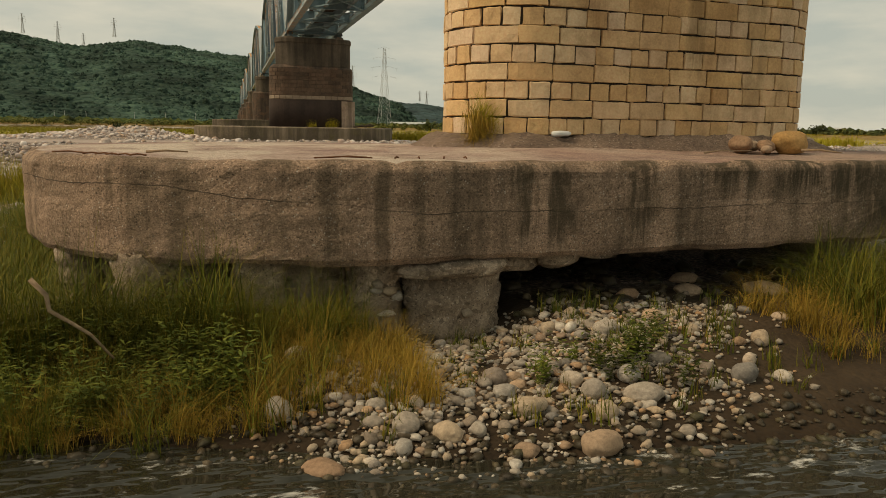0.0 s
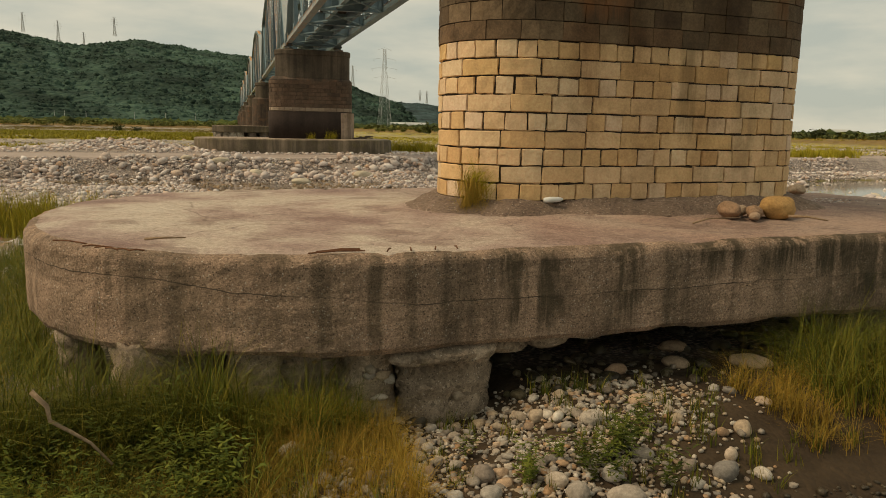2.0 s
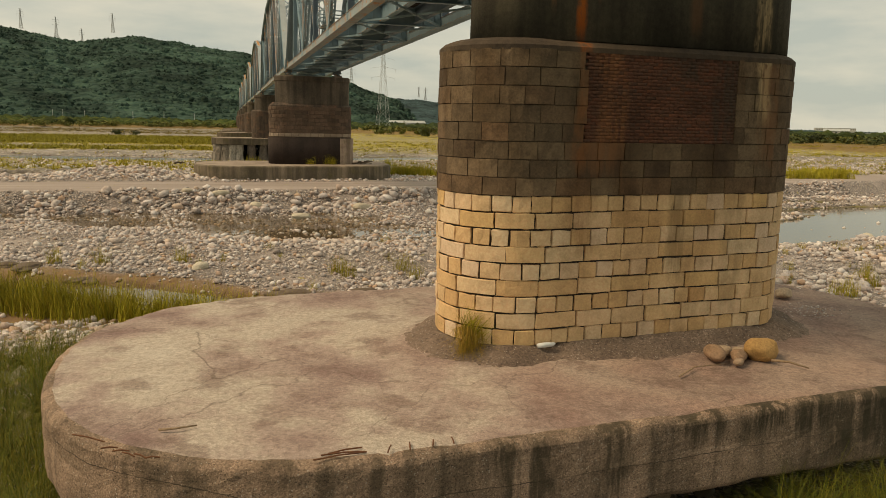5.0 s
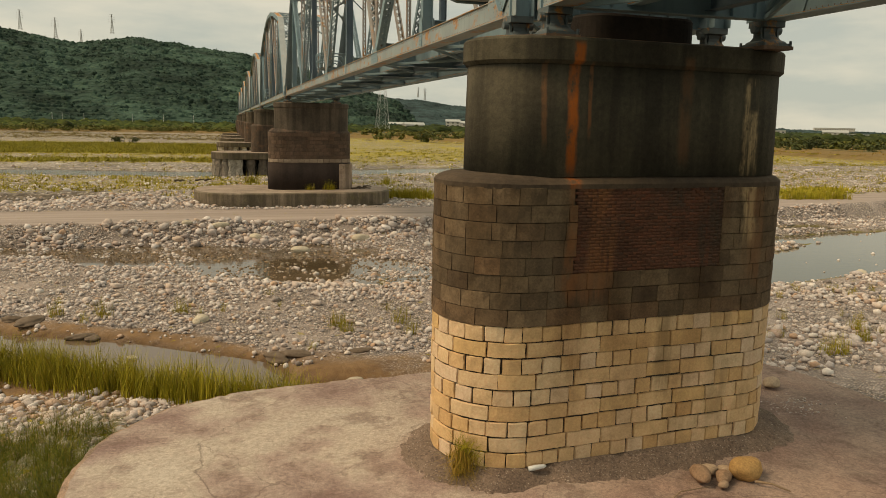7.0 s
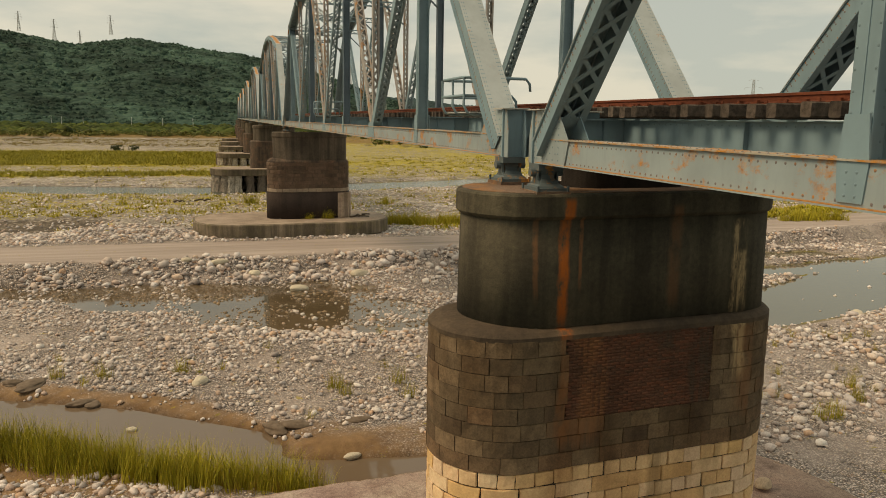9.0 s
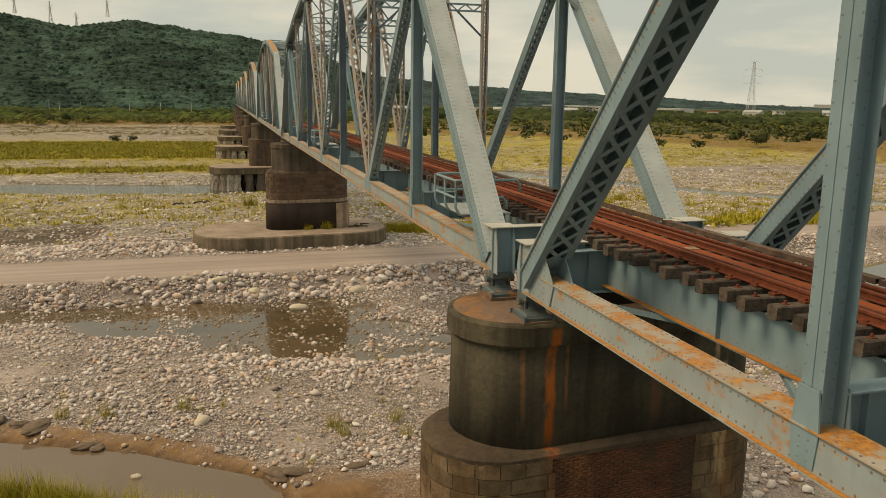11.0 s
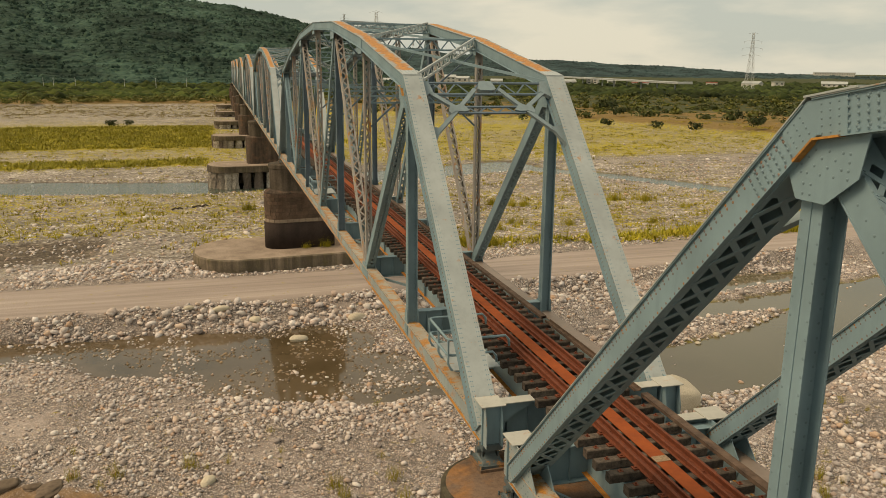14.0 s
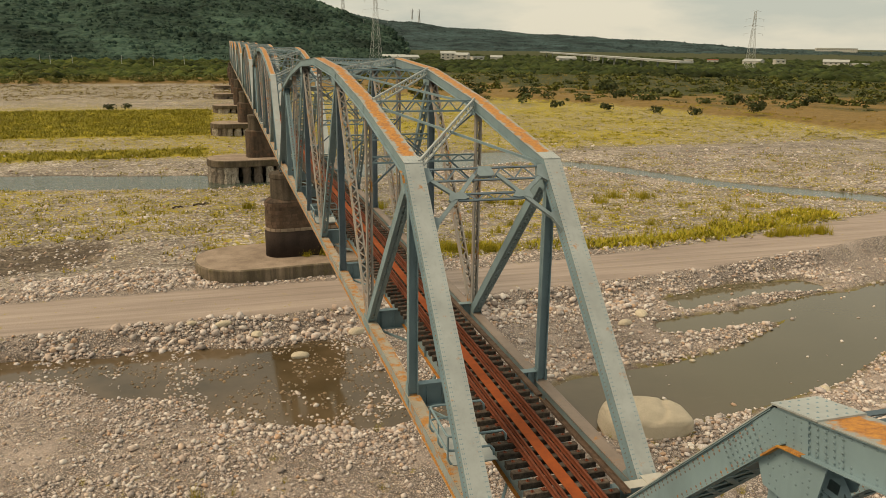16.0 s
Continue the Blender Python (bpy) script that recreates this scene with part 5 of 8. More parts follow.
def build_far_pier(k, slab_top, on_piles):
    """A pier farther along: stone and brick body, dark collar, footing slab that stands on stumps where the bed is scoured."""
    base = BEND @ place_pier(k) if k > 1 else place_pier(k)
    foot = empty("pier_footing", base)
    tagged(foot, "concrete footing slab standing on exposed stumps" if on_piles else "low round-ended concrete footing slab on gravel", "footing", "pier footings")
    x0, x1, hw = (-11.1, 7.6, 4.3) if on_piles else (-11.4, 7.7, 4.9)
    s = Shape()
    low = slab_top - (1.15 if on_piles else 1.35)
    lofted(s, rough_prism(stadium(x0, x1, hw, 14, 2.3), [(low, 0.1), (low + 0.08, 0.0), (slab_top - 0.1, 0.0), (slab_top, 0.14)], k, 0.03, 0.5))
    part("slab", s, M_DARKSLAB if on_piles else M_FARSLAB, foot)
    t = Shape()
    lofted(t, rough_prism(stadium(x0 + 0.14, x1 - 0.14, hw - 0.14, 14, 2.3), [(slab_top - 0.05, 0.0), (slab_top + 0.01, 0.02)], k, 0.03, 0.5))
    part("slab_top", t, M_FARSLABTOP, foot)
    if on_piles:
        rng = random.Random(k)
        ring = outline_walk(stadium(x0 + 0.9, x1 - 0.9, hw - 0.9, 10, 2.2), 2.0)
        for x, y in ring:
            st = Shape()
            rad = rng.uniform(0.70, 0.86)
            circ = [(x + rad * math.cos(a), y + rad * math.sin(a)) for a in [i * math.pi / 6 for i in range(12)]]
            lofted(st, rough_prism(circ, [(low - 3.65, -0.1), (low - 2.2, rng.uniform(-0.06, 0.04)), (low - 1.4, 0.05), (low - 0.9, rng.uniform(-0.06, 0.04)), (low - 0.4, 0.04), (low + 0.03, -0.02)], rng.random() * 40, 0.12, 0.2, 1.6))
            part("stump", st, M_FARPILE, foot)
    thing = empty("bridge_pier", base)
    tagged(thing, "round-ended pier with dark concrete shaft over stone and brick", "bridge pier", "far bridge piers")
    if k == 1:
        jacket = Shape()
        tier(jacket, -4.40, 3.86, 1.62, [(slab_top - 0.05, 0), (3.0, 0)], 2.0, 0.02, 0.4)
        part("collar", jacket, M_COLLAR, thing, "dark brown collar at the foot", smooth=True)
        patch = Shape()
        lofted(patch, [[(x, y, z) for x, y in [(2.35, -1.70), (3.0, -1.58), (3.5, -1.30), (3.86, -0.85), (3.95, -0.3), (2.35, -0.3)]] for z in (slab_top - 0.02, 2.95)])
        part("pale_patch", patch, M_BARE, thing, "pale rough masonry left bare beside the collar")
    body = Shape()
    tier(body, -4.30, 3.78, 1.52, [(slab_top - 0.05, 0.0), (1.2, 0.0), (P_LEDGE - 0.6, 0.0), (P_LEDGE, 0.0), (P_SHAFT, 0.33)], 3.0, 0.01, 0.5)
    part("masonry_body", body, M_FARMASON, thing, "stone and brick body")
    rng = random.Random(k + 30)
    for r in range(8 if k == 1 else 0):
        line, d = front_arc(stadium(-4.30, 3.78, 1.52, 14), 0.6)
        s0 = 0
        while s0 < d[-1]:
            w = rng.uniform(0.5, 0.8)
            part("stone", curved_stone(line, d, s0 + 0.01, min(d[-1], s0 + w) - 0.01, 3.06 + r * 0.36, 3.06 + r * 0.36 + 0.345, 0.03, 0.0, rng.random(), 0.02), M_PALEROW if r == 0 else M_FARSTONE, thing)
            s0 += w
    shaft = Shape()
    tier(shaft, -3.70, 3.58, 1.36, [(P_SHAFT - 0.1, 0), (P_CAP, 0)], 6.0, 0.01, 0.5)
    tier(shaft, -3.78, 3.66, 1.45, [(P_CAP, 0.05), (P_CAP + 0.07, 0), (P_TOP - 0.1, 0), (P_TOP, 0.1)], 7.0, 0.01, 0.5)
    part("shaft", shaft, M_FARSHAFT, thing, smooth=False)


M_BARE = concrete_mat("bare_rough_masonry", (0.54, 0.41, 0.32), (0.30, 0.215, 0.16), 0.7, (0.16, 0.13, 0.06))
M_COLLAR = concrete_mat("dark_brown_collar", (0.046, 0.032, 0.026), (0.028, 0.020, 0.017), 0.3)
M_FARMASON = concrete_mat("brown_masonry", (0.135, 0.098, 0.072), (0.078, 0.058, 0.045), 0.6, (0.20, 0.105, 0.065))
M_FARSHAFT = concrete_mat("brown_grey_concrete", (0.142, 0.112, 0.084), (0.076, 0.062, 0.047), 0.6)
M_FARSTONE = stone_mat("brown_stone", [(0.088, 0.062, 0.045), (0.125, 0.085, 0.06), (0.15, 0.098, 0.07)], 0.5, wash=0.5)
M_PALEROW = stone_mat("pale_course", [(0.33, 0.26, 0.195), (0.24, 0.18, 0.135)], 0.3)
build_far_pier(1, 0.42, False)
for k in range(2, 8):
    build_far_pier(k, (1.45, 1.3, 0.75, 0.35, 0.1, 0.0)[k - 2], True)


# ---- the steel spans ----
W, PANEL, L_START = 4.76, 7.62, 0.86
CH_LOW, CH_TOP, MEMBER = 9.44, 9.90, 0.39
U_Z = [0, 17.74, 19.14, 20.12, 20.46, 20.12, 19.14, 17.74, 0]
NODE = lambda k: L_START + PANEL * k


def box_member(p, q, w, d, lace=(True, True), cover=False, web=0.018, flange=0.07, bar_w=0.055, pitch=0.42, cross=False, ledge=0.0):
    """A built-up member: two side webs with angles, laced or covered across. w: width along x, d: depth."""
    s = Shape()
    p, q = Vector(p), Vector(q)
    a = (q - p).normalized()
    sx = Vector((1, 0, 0))
    u = a.cross(sx).normalized()
    if u.z < 0 or (abs(u.z) < 0.05 and u.y > 0):
        u = -u
    for e in (-1, 1):
        s.bar(p + sx * e * (w / 2 - web / 2), q + sx * e * (w / 2 - web / 2), web, d)
        for g in (-1, 1):
            o = sx * e * (w / 2 - flange / 2 + 0.004) + u * g * (d / 2 - 0.005)
            s.bar(p + o, q + o, flange, 0.018)
        if ledge:
            o = sx * e * (w / 2 + ledge / 2) - u * (d / 2 - 0.006)
            s.bar(p + o, q + o, ledge, 0.014)
    ln = (q - p).length
    n = max(2, int(ln / pitch))
    for g, on in ((1, lace[0]), (-1, lace[1])):
        if cover and g == 1:
            s.bar(p + u * (d / 2 + 0.009), q + u * (d / 2 + 0.009), w + 0.06, 0.018)
            continue
        if not on:
            continue
        o = u * g * (d / 2 + 0.006)
        x0 = w / 2 - flange * 0.55
        for i in range(n):
            t0, t1 = (0.35 + (ln - 0.7) * i / n) / ln, (0.35 + (ln - 0.7) * (i + 1) / n) / ln
            sg = 1 if i % 2 else -1
            s.bar(p.lerp(q, t0) + o + sx * sg * x0, p.lerp(q, t1) + o - sx * sg * x0, bar_w, 0.012, side=a.cross(u))
            if cross:
                s.bar(p.lerp(q, t0) + o * 1.03 - sx * sg * x0, p.lerp(q, t1) + o * 1.03 + sx * sg * x0, bar_w, 0.012, side=a.cross(u))
        tie = 1.0 if w > 0.5 else 0.55
        for t0, t1 in ((0, tie / ln), (1 - tie / ln, 1)):
            s.bar(p.lerp(q, t0) + o, p.lerp(q, t1) + o, w, 0.012)
    return s


def rivets_on(p, q, w, d, rows, pitch=0.13, r=0.02, faces=("out", "in"), cover=False):
    """Rivet rows along a member: on its webs (out, in) and along its cover plate."""
    s = Shape()
    p, q = Vector(p), Vector(q)
    a = (q - p).normalized()
    sx = Vector((1, 0, 0))
    u = a.cross(sx).normalized()
    if u.z < 0 or (abs(u.z) < 0.05 and u.y > 0):
        u = -u
    for f in faces:
        e = -1 if f == "out" else 1
        for k in rows:
            o = sx * e * w / 2 + u * k * d / 2
            s.rivet_row(p + o, q + o, sx * e, pitch, r)
    if cover:
        for e in (-1, 1):
            for k in (0.86, 0.62):
                o = sx * e * k * (w / 2) + u * (d / 2 + 0.018)
                s.rivet_row(p + o, q + o, u, pitch, r)
    return s


def gusset(y, z, pts, x, t=0.02):
    s = Shape()
    n = len(pts)
    ring = [(x + t / 2, y + a, z + b) for a, b in pts] + [(x - t / 2, y + a, z + b) for a, b in pts]
    s.add(ring, [tuple(range(n)), tuple(range(2 * n - 1, n - 1, -1))] + [(i, n + i, n + (i + 1) % n, (i + 1) % n) for i in range(n)])
    return s


def gusset_rivets(y, z, x, w, h, e, step=0.11):
    s = Shape()
    ny, nz = int(w / step), int(h / step)
    for i in range(ny):
        for j in range(nz):
            if (i + j) % 2 == 0 or i in (0, ny - 1):
                s.rivet((x, y - w / 2 + (i + 0.5) * w / ny, z - h / 2 + (j + 0.5) * h / nz), (e, 0, 0), 0.02, 0.014)
    return s


def strut(p, q, depth, up, bar=0.05, pitch=0.34, chord=0.07):
    """A light laced strut between the trusses: two angles and a zigzag."""
    s = Shape()
    p, q, up = Vector(p), Vector(q), Vector(up).normalized()
    for g in (-1, 1):
        s.bar(p + up * g * depth / 2, q + up * g * depth / 2, chord, chord, side=up)
    n = max(2, int((q - p).length / pitch))
    for i in range(n):
        g = 1 if i % 2 else -1
        s.bar(p.lerp(q, i / n) + up * g * depth / 2, p.lerp(q, (i + 1) / n) - up * g * depth / 2, bar, 0.014, side=up)
    return s


RIVETED = [True]


def rivet_part(shape, material, owner):
    """Rivet heads, left off the spans too far away to show any."""
    if RIVETED[0]:
        part("rivets", shape, material, owner, kind="stuff", smooth=True)


def build_span(y_shift):
    thing = empty("truss_span", pose(0, y_shift, 0))
    tagged(thing, "grey riveted through-truss railway span with curved top chord and rust", "bridge span", "truss spans")
    P = lambda name, sh, mat, label="": part(name, sh, mat, thing, label)
    for x, out in ((0.0, "out"), (W, "in")):
        e = -1 if out == "out" else 1
        # bottom chord: two webs, a rust-streaked top, flange edges
        c = Shape()
        prof = [(-0.255, 0), (0.255, 0), (0.255, 0.02), (0.181, 0.02), (0.181, CH_TOP - CH_LOW), (0.159, CH_TOP - CH_LOW), (0.159, 0.02), (-0.159, 0.02), (-0.159, CH_TOP - CH_LOW), (-0.181, CH_TOP - CH_LOW), (-0.181, 0.02), (-0.255, 0.02)]
        lofted(c, [[(x + a, y, CH_LOW + b) for a, b in prof] for y in (NODE(8) + 0.15, NODE(0) - 0.15)])
        bc = P("bottom_chord", c, M_PAINT_RUST if x == 0 else M_PAINT, "riveted bottom chord with rust runs")
        t = Shape()
        t.box((x, NODE(4), CH_TOP + 0.012), (0.44, PANEL * 8 + 0.1, 0.02))
        part("top_plate", t, M_CHORDTOP if x == 0 else M_DULLTOP, bc, "rust-blotched top plate")
        r = Shape()
        for z in (CH_TOP - 0.07, CH_LOW + 0.07):
            for g in (-1, 1):
                r.rivet_row((x + g * 0.181, NODE(0), z), (x + g * 0.181, NODE(8), z), (g, 0, 0), 0.15, 0.02)
        for g in (-1, 1):
            r.rivet_row((x + g * 0.17, NODE(0), CH_TOP + 0.022), (x + g * 0.17, NODE(8), CH_TOP + 0.022), (0, 0, 1), 0.15, 0.02)
        rivet_part(r, M_RUSTRIVET, bc)
        for g in (-1, 1):
            fl = Shape()
            fl.box((x + g * 0.218, NODE(4), CH_LOW + 0.025), (0.070, PANEL * 8 + 0.2, 0.010))
            part("flange_angle", fl, M_CHORDRUST, bc, "rusty lower flange angle")
        nodes_top = [Vector((x, NODE(k), U_Z[k])) for k in range(9)]
        nodes_low = [Vector((x, NODE(k), CH_TOP - 0.05)) for k in range(9)]
        for a, b in ((0, 1), (8, 7)):
            p, q = nodes_low[a] + Vector((0, 0, -0.12)), nodes_top[b]
            ep = P("end_post", box_member(p, q, 0.52, MEMBER, (False, True), True, pitch=0.52, bar_w=0.085, cross=True, ledge=0.075), M_PAINT, "heavy grey end post, laced underneath")
            cov = Shape()
            aa = (q - p).normalized()
            u = aa.cross(Vector((1, 0, 0))).normalized()
            u = u if u.z > 0 else -u
            cov.bar(p + u * (MEMBER / 2 + 0.024), q + u * (MEMBER / 2 + 0.024) + aa * 0.085, 0.60, 0.014)
            part("cover_plate", cov, M_PAINT_PALE, ep, "pale faded cover plate")
            rivet_part(rivets_on(p, q, 0.52, MEMBER, (-0.84, -0.58, 0.58, 0.84), 0.13, 0.021, ("out", "in"), False), M_RUSTRIVET, ep)
            rv = Shape()
            for g in (-0.25, -0.2, 0.2, 0.25):
                o = Vector((g, 0, 0)) + u * (MEMBER / 2 + 0.031)
                rv.rivet_row(p + o, q + o, u, 0.13, 0.019)
            rivet_part(rv, M_PAINT, ep)
        for k in range(1, 7):
            p, q = nodes_top[k], nodes_top[k + 1]
            tc = P("top_chord", box_member(p, q, 0.52, MEMBER, (False, True), True, pitch=0.4, ledge=0.075), M_PAINT, "box-shaped top chord")
            cov = Shape()
            aa = (q - p).normalized()
            u = aa.cross(Vector((1, 0, 0))).normalized()
            u = u if u.z > 0 else -u
            cov.bar(p + u * (MEMBER / 2 + 0.024), q + u * (MEMBER / 2 + 0.024), 0.60, 0.014)
            part("cover_plate", cov, M_COVERTOP, tc, "cover plate rusted orange down its middle")
            rivet_part(rivets_on(p, q, 0.52, MEMBER, (-0.84, -0.58, 0.84), 0.15, 0.021), M_RIVET_SHADED, tc)
            if k in (1, 6):
                a0, a1 = (p - aa * 0.085, p + aa * 0.6) if k == 1 else (q - aa * 0.6, q + aa * 0.085)
                jp = Shape()
                jp.bar(a0 + u * (MEMBER / 2 + 0.041), a1 + u * (MEMBER / 2 + 0.041), 0.62, 0.02)
                joint = part("joint_plate", jp, M_PAINT_PALE, tc, "pale riveted joint plate")
                jr = Shape()
                for g in (-0.24, -0.12, 0.0, 0.12, 0.24):
                    jr.rivet_row(a0 + u * (MEMBER / 2 + 0.051) + Vector((g, 0, 0)), a1 + u * (MEMBER / 2 + 0.051) + Vector((g, 0, 0)), u, 0.13, 0.018)
                rivet_part(jr, M_PAINT, joint)
        for k in range(1, 8):
            if k % 2:
                v = Shape()
                p, q = nodes_low[k], nodes_top[k] - Vector((0, 0, 0.1))
                half = [(-0.16, -0.152), (-0.14, -0.152), (-0.14, -0.008), (0.14, -0.008), (0.14, -0.152), (0.16, -0.152), (0.16, -0.005), (0.150, -0.005)]
                h_prof = half + [(-a, -b) for a, b in half]
                lofted(v, [[(o.x + a, o.y + b, o.z) for a, b in h_prof] for o in (p, q)])
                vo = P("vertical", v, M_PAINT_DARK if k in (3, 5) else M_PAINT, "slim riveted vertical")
                r = Shape()
                for g in (-1, 1):
                    for h in (-0.125, 0.125):
                        r.rivet_row(p + Vector((g * 0.16, h, 0)), q + Vector((g * 0.16, h, 0)), (g, 0, 0), 0.2, 0.018)
                    r.rivet_row(p + Vector((g * 0.1, -0.008, 0)), q + Vector((g * 0.1, -0.008, 0)), (0, -1, 0), 0.16, 0.018)
                rivet_part(r, M_RIVET_SHADED, vo)
            else:
                P("vertical", box_member(nodes_low[k], nodes_top[k] - Vector((0, 0, 0.15)), 0.26, 0.24, pitch=0.3, bar_w=0.045), M_PAINT_RUSTY2, "laced vertical post")
        for a, b in ((1, 2), (3, 2), (3, 4), (5, 4), (5, 6), (7, 6)):
            dg = P("diagonal", box_member(nodes_top[a] - Vector((0, 0, 0.12)), nodes_low[b], 0.34, 0.36 if a in (1, 7) else 0.30, pitch=0.30, bar_w=0.06, cross=a in (1, 7)), M_PAINT if (a, b) != (3, 2) and (a, b) != (5, 4) else M_PAINT_RUSTY2, "laced diagonal")
            rivet_part(rivets_on(nodes_top[a], nodes_low[b], 0.34, 0.30, (-0.7, 0.7), 0.17, 0.018, (out,)), M_RIVET_SHADED, dg)
        for g in (-0.19, 0.19):
            for k in range(1, 8):
                low_pts = [(-0.42, -0.02), (0.42, -0.02), (0.30, 0.42), (-0.30, 0.42)] if k % 2 else [(-0.75, -0.02), (0.75, -0.02), (0.45, 0.55), (-0.45, 0.55)]
                P("gusset", gusset(NODE(k), CH_TOP - 0.40, [(a, b + (0.02 if b > 0 else -0.0)) for a, b in low_pts] if k % 2 == 0 else [(-0.16, 0.0), (0.16, 0.0), (0.2, 0.4), (0.15, 0.85), (-0.15, 0.85), (-0.2, 0.4)], x + g), M_PAINT)
                P("gusset", gusset(NODE(k), U_Z[k], [(a * (-1 if k == 7 else 1), b) for a, b in ((-0.36, -0.30), (-0.27, -0.56), (-0.14, -0.80), (0.26, -0.80), (0.64, -0.50), (0.72, -0.05), (0.05, -0.05))] if k in (1, 7) else [(-0.55, -0.6), (0.55, -0.6), (0.75, 0.0), (-0.75, 0.0)] if k % 2 else [(-0.4, -0.45), (0.4, -0.45), (0.5, 0.15), (-0.5, 0.15)], x + g * (1.30 if k in (1, 7) else 1.42), 0.016), M_PAINT)
            for k in (1, 7):
                P("splice_plate", gusset(NODE(k), U_Z[k], [(a * (-1 if k == 7 else 1), b) for a, b in ((-0.42, -0.15), (-0.11, 0.175), (0.40, 0.27), (0.46, -0.11), (0.12, -0.175), (-0.14, -0.41))], x + g * 1.41, 0.014), M_PAINT)
            for k, sg in ((0, 1), (8, -1)):
                P("gusset", gusset(NODE(k), CH_LOW, [(a * sg, b) for a, b in ((-0.55, 0.0), (1.1, 0.0), (1.25, 0.45), (0.75, 1.0), (-0.42, 1.0), (-0.55, 0.5))], x + g * 1.05), M_PAINT_RUST if x == 0 and g < 0 else M_PAINT)
        for k in (1, 7):
            for g in (-1, 1):
                rivet_part(gusset_rivets(NODE(k) + (0.20 if k == 1 else -0.20), U_Z[k] - 0.40, x + g * 0.256, 0.70, 0.32, g, 0.08), M_RIVET_SHADED, thing)
                rivet_part(gusset_rivets(NODE(k), U_Z[k] - 0.68, x + g * 0.256, 0.20, 0.20, g, 0.08), M_RIVET_SHADED, thing)
            inner = nodes_low[0 if k == 1 else 8] + Vector((0, 0, -0.12))
            jr = Shape()
            ends = ((inner, 1.15), (nodes_top[2 if k == 1 else 6], 0.95))
            ups = [(end - nodes_top[k]).normalized().cross(Vector((1, 0, 0))) for end, _ in ends]
            ups = [-v if v.z < 0 else v for v in ups]
            bend = (ups[0] + ups[1]) * ((MEMBER / 2 - 0.004) / (1 + ups[0].dot(ups[1])))
            for end, reach in ends:
                along = (end - nodes_top[k]).normalized()
                across = along.cross(Vector((1, 0, 0)))
                for g in (-1, 1):
                    kink = Shape()
                    o = nodes_top[k] + Vector((g * 0.302, 0, 0)) - bend
                    kink.bar(o, o + along * 0.34, 0.095, 0.022)
                    P("flange_splice", kink, M_CHORDRUST, "rusty splice of the lower flange")
                    for off in (-0.14, -0.07, 0.0, 0.07, 0.14):
                        a0 = nodes_top[k] + across * off + Vector((g * 0.276, 0, 0))
                        jr.rivet_row(a0 + along * 0.06, a0 + along * reach, (g, 0, 0), 0.10, 0.016)
            rivet_part(jr, M_RIVET_SHADED, thing)
        for k in range(1, 8):
            for g in (-1, 1):
                rivet_part(gusset_rivets(NODE(k), CH_LOW + 0.30, x + g * 0.2, 0.26 if k % 2 else 0.9, 0.46, g, 0.1), M_RIVET_SHADED, thing)
        for k, sg in ((0, 1), (8, -1)):
            rivet_part(gusset_rivets(NODE(k) + sg * 0.3, CH_LOW + 0.45, x + e * 0.212, 1.2, 0.8, e), M_RIVET_SHADED, thing)
            b = Shape()
            b.box((x, NODE(k) - sg * 0.30, CH_LOW + 0.5), (0.50, 0.05, 1.0))
            ep_thing = P("end_plate", b, M_PAINT, "stiffened end plate over the bearing")
            lid = Shape()
            lid.box((x, NODE(k) - sg * 0.16, CH_LOW + 1.02), (0.60, 0.60, 0.022))
            part("lid", lid, M_LID, ep_thing, "pale weathered top lid")
            inb = 1 if x == 0 else -1
            brk = Shape()
            brk.box((x + inb * 0.69, NODE(k) - sg * 0.16, CH_LOW + 1.0), (0.80, 0.34, 0.020))
            bracket = P("end_bracket", brk, M_LID, "pale bracket plate between the end plate and the deck")
            bw = Shape()
            ys = NODE(k) - sg * 0.16
            prof = ((0.26, 0.985), (1.09, 0.985), (1.09, 0.86), (0.60, 0.62), (0.26, 0.30))
            bw.add([(x + inb * a, ys - 0.008, CH_LOW + b) for a, b in prof] + [(x + inb * a, ys + 0.008, CH_LOW + b) for a, b in prof], [(0, 1, 2, 3, 4), (9, 8, 7, 6, 5)] + [(i, 5 + i, 5 + (i + 1) % 5, (i + 1) % 5) for i in range(5)])
            part("web", bw, M_PAINT, bracket)
            # pin bearing on its pedestal
            yb = NODE(k) - sg * 0.16
            br = Shape()
            br.box((x, yb, 8.89), (0.70, 0.86, 0.07))
            bear = P("bearing", br, M_CAPTOP, "iron pin bearing on a rusty base plate")
            bp = Shape()
            bp.box((x, yb, 8.955), (0.60, 0.74, 0.06))
            part("sole_plate", bp, M_BEARING, bear)
            pin = Shape()
            pin.tube([(x - 0.33, yb, 9.27), (x + 0.33, yb, 9.27)], 0.085, 12)
            part("pin", pin, M_BEARING, bear)
            top = Shape()
            top.box((x, yb, 9.38), (0.5, 0.5, 0.13))
            part("top_shoe", top, M_BEARING, bear)
            ped = Shape()
            lofted(ped, [[(x + a * w, yb + b * d, z) for a, b in ((-1, -1), (1, -1), (1, 1), (-1, 1))] for z, w, d in ((8.98, 0.26, 0.33), (9.02, 0.25, 0.30), (9.08, 0.18, 0.18), (9.15, 0.14, 0.12), (9.22, 0.13, 0.10), (9.30, 0.16, 0.12))])
            part("saddle", ped, M_BEARING, bear, "waisted cast saddle")
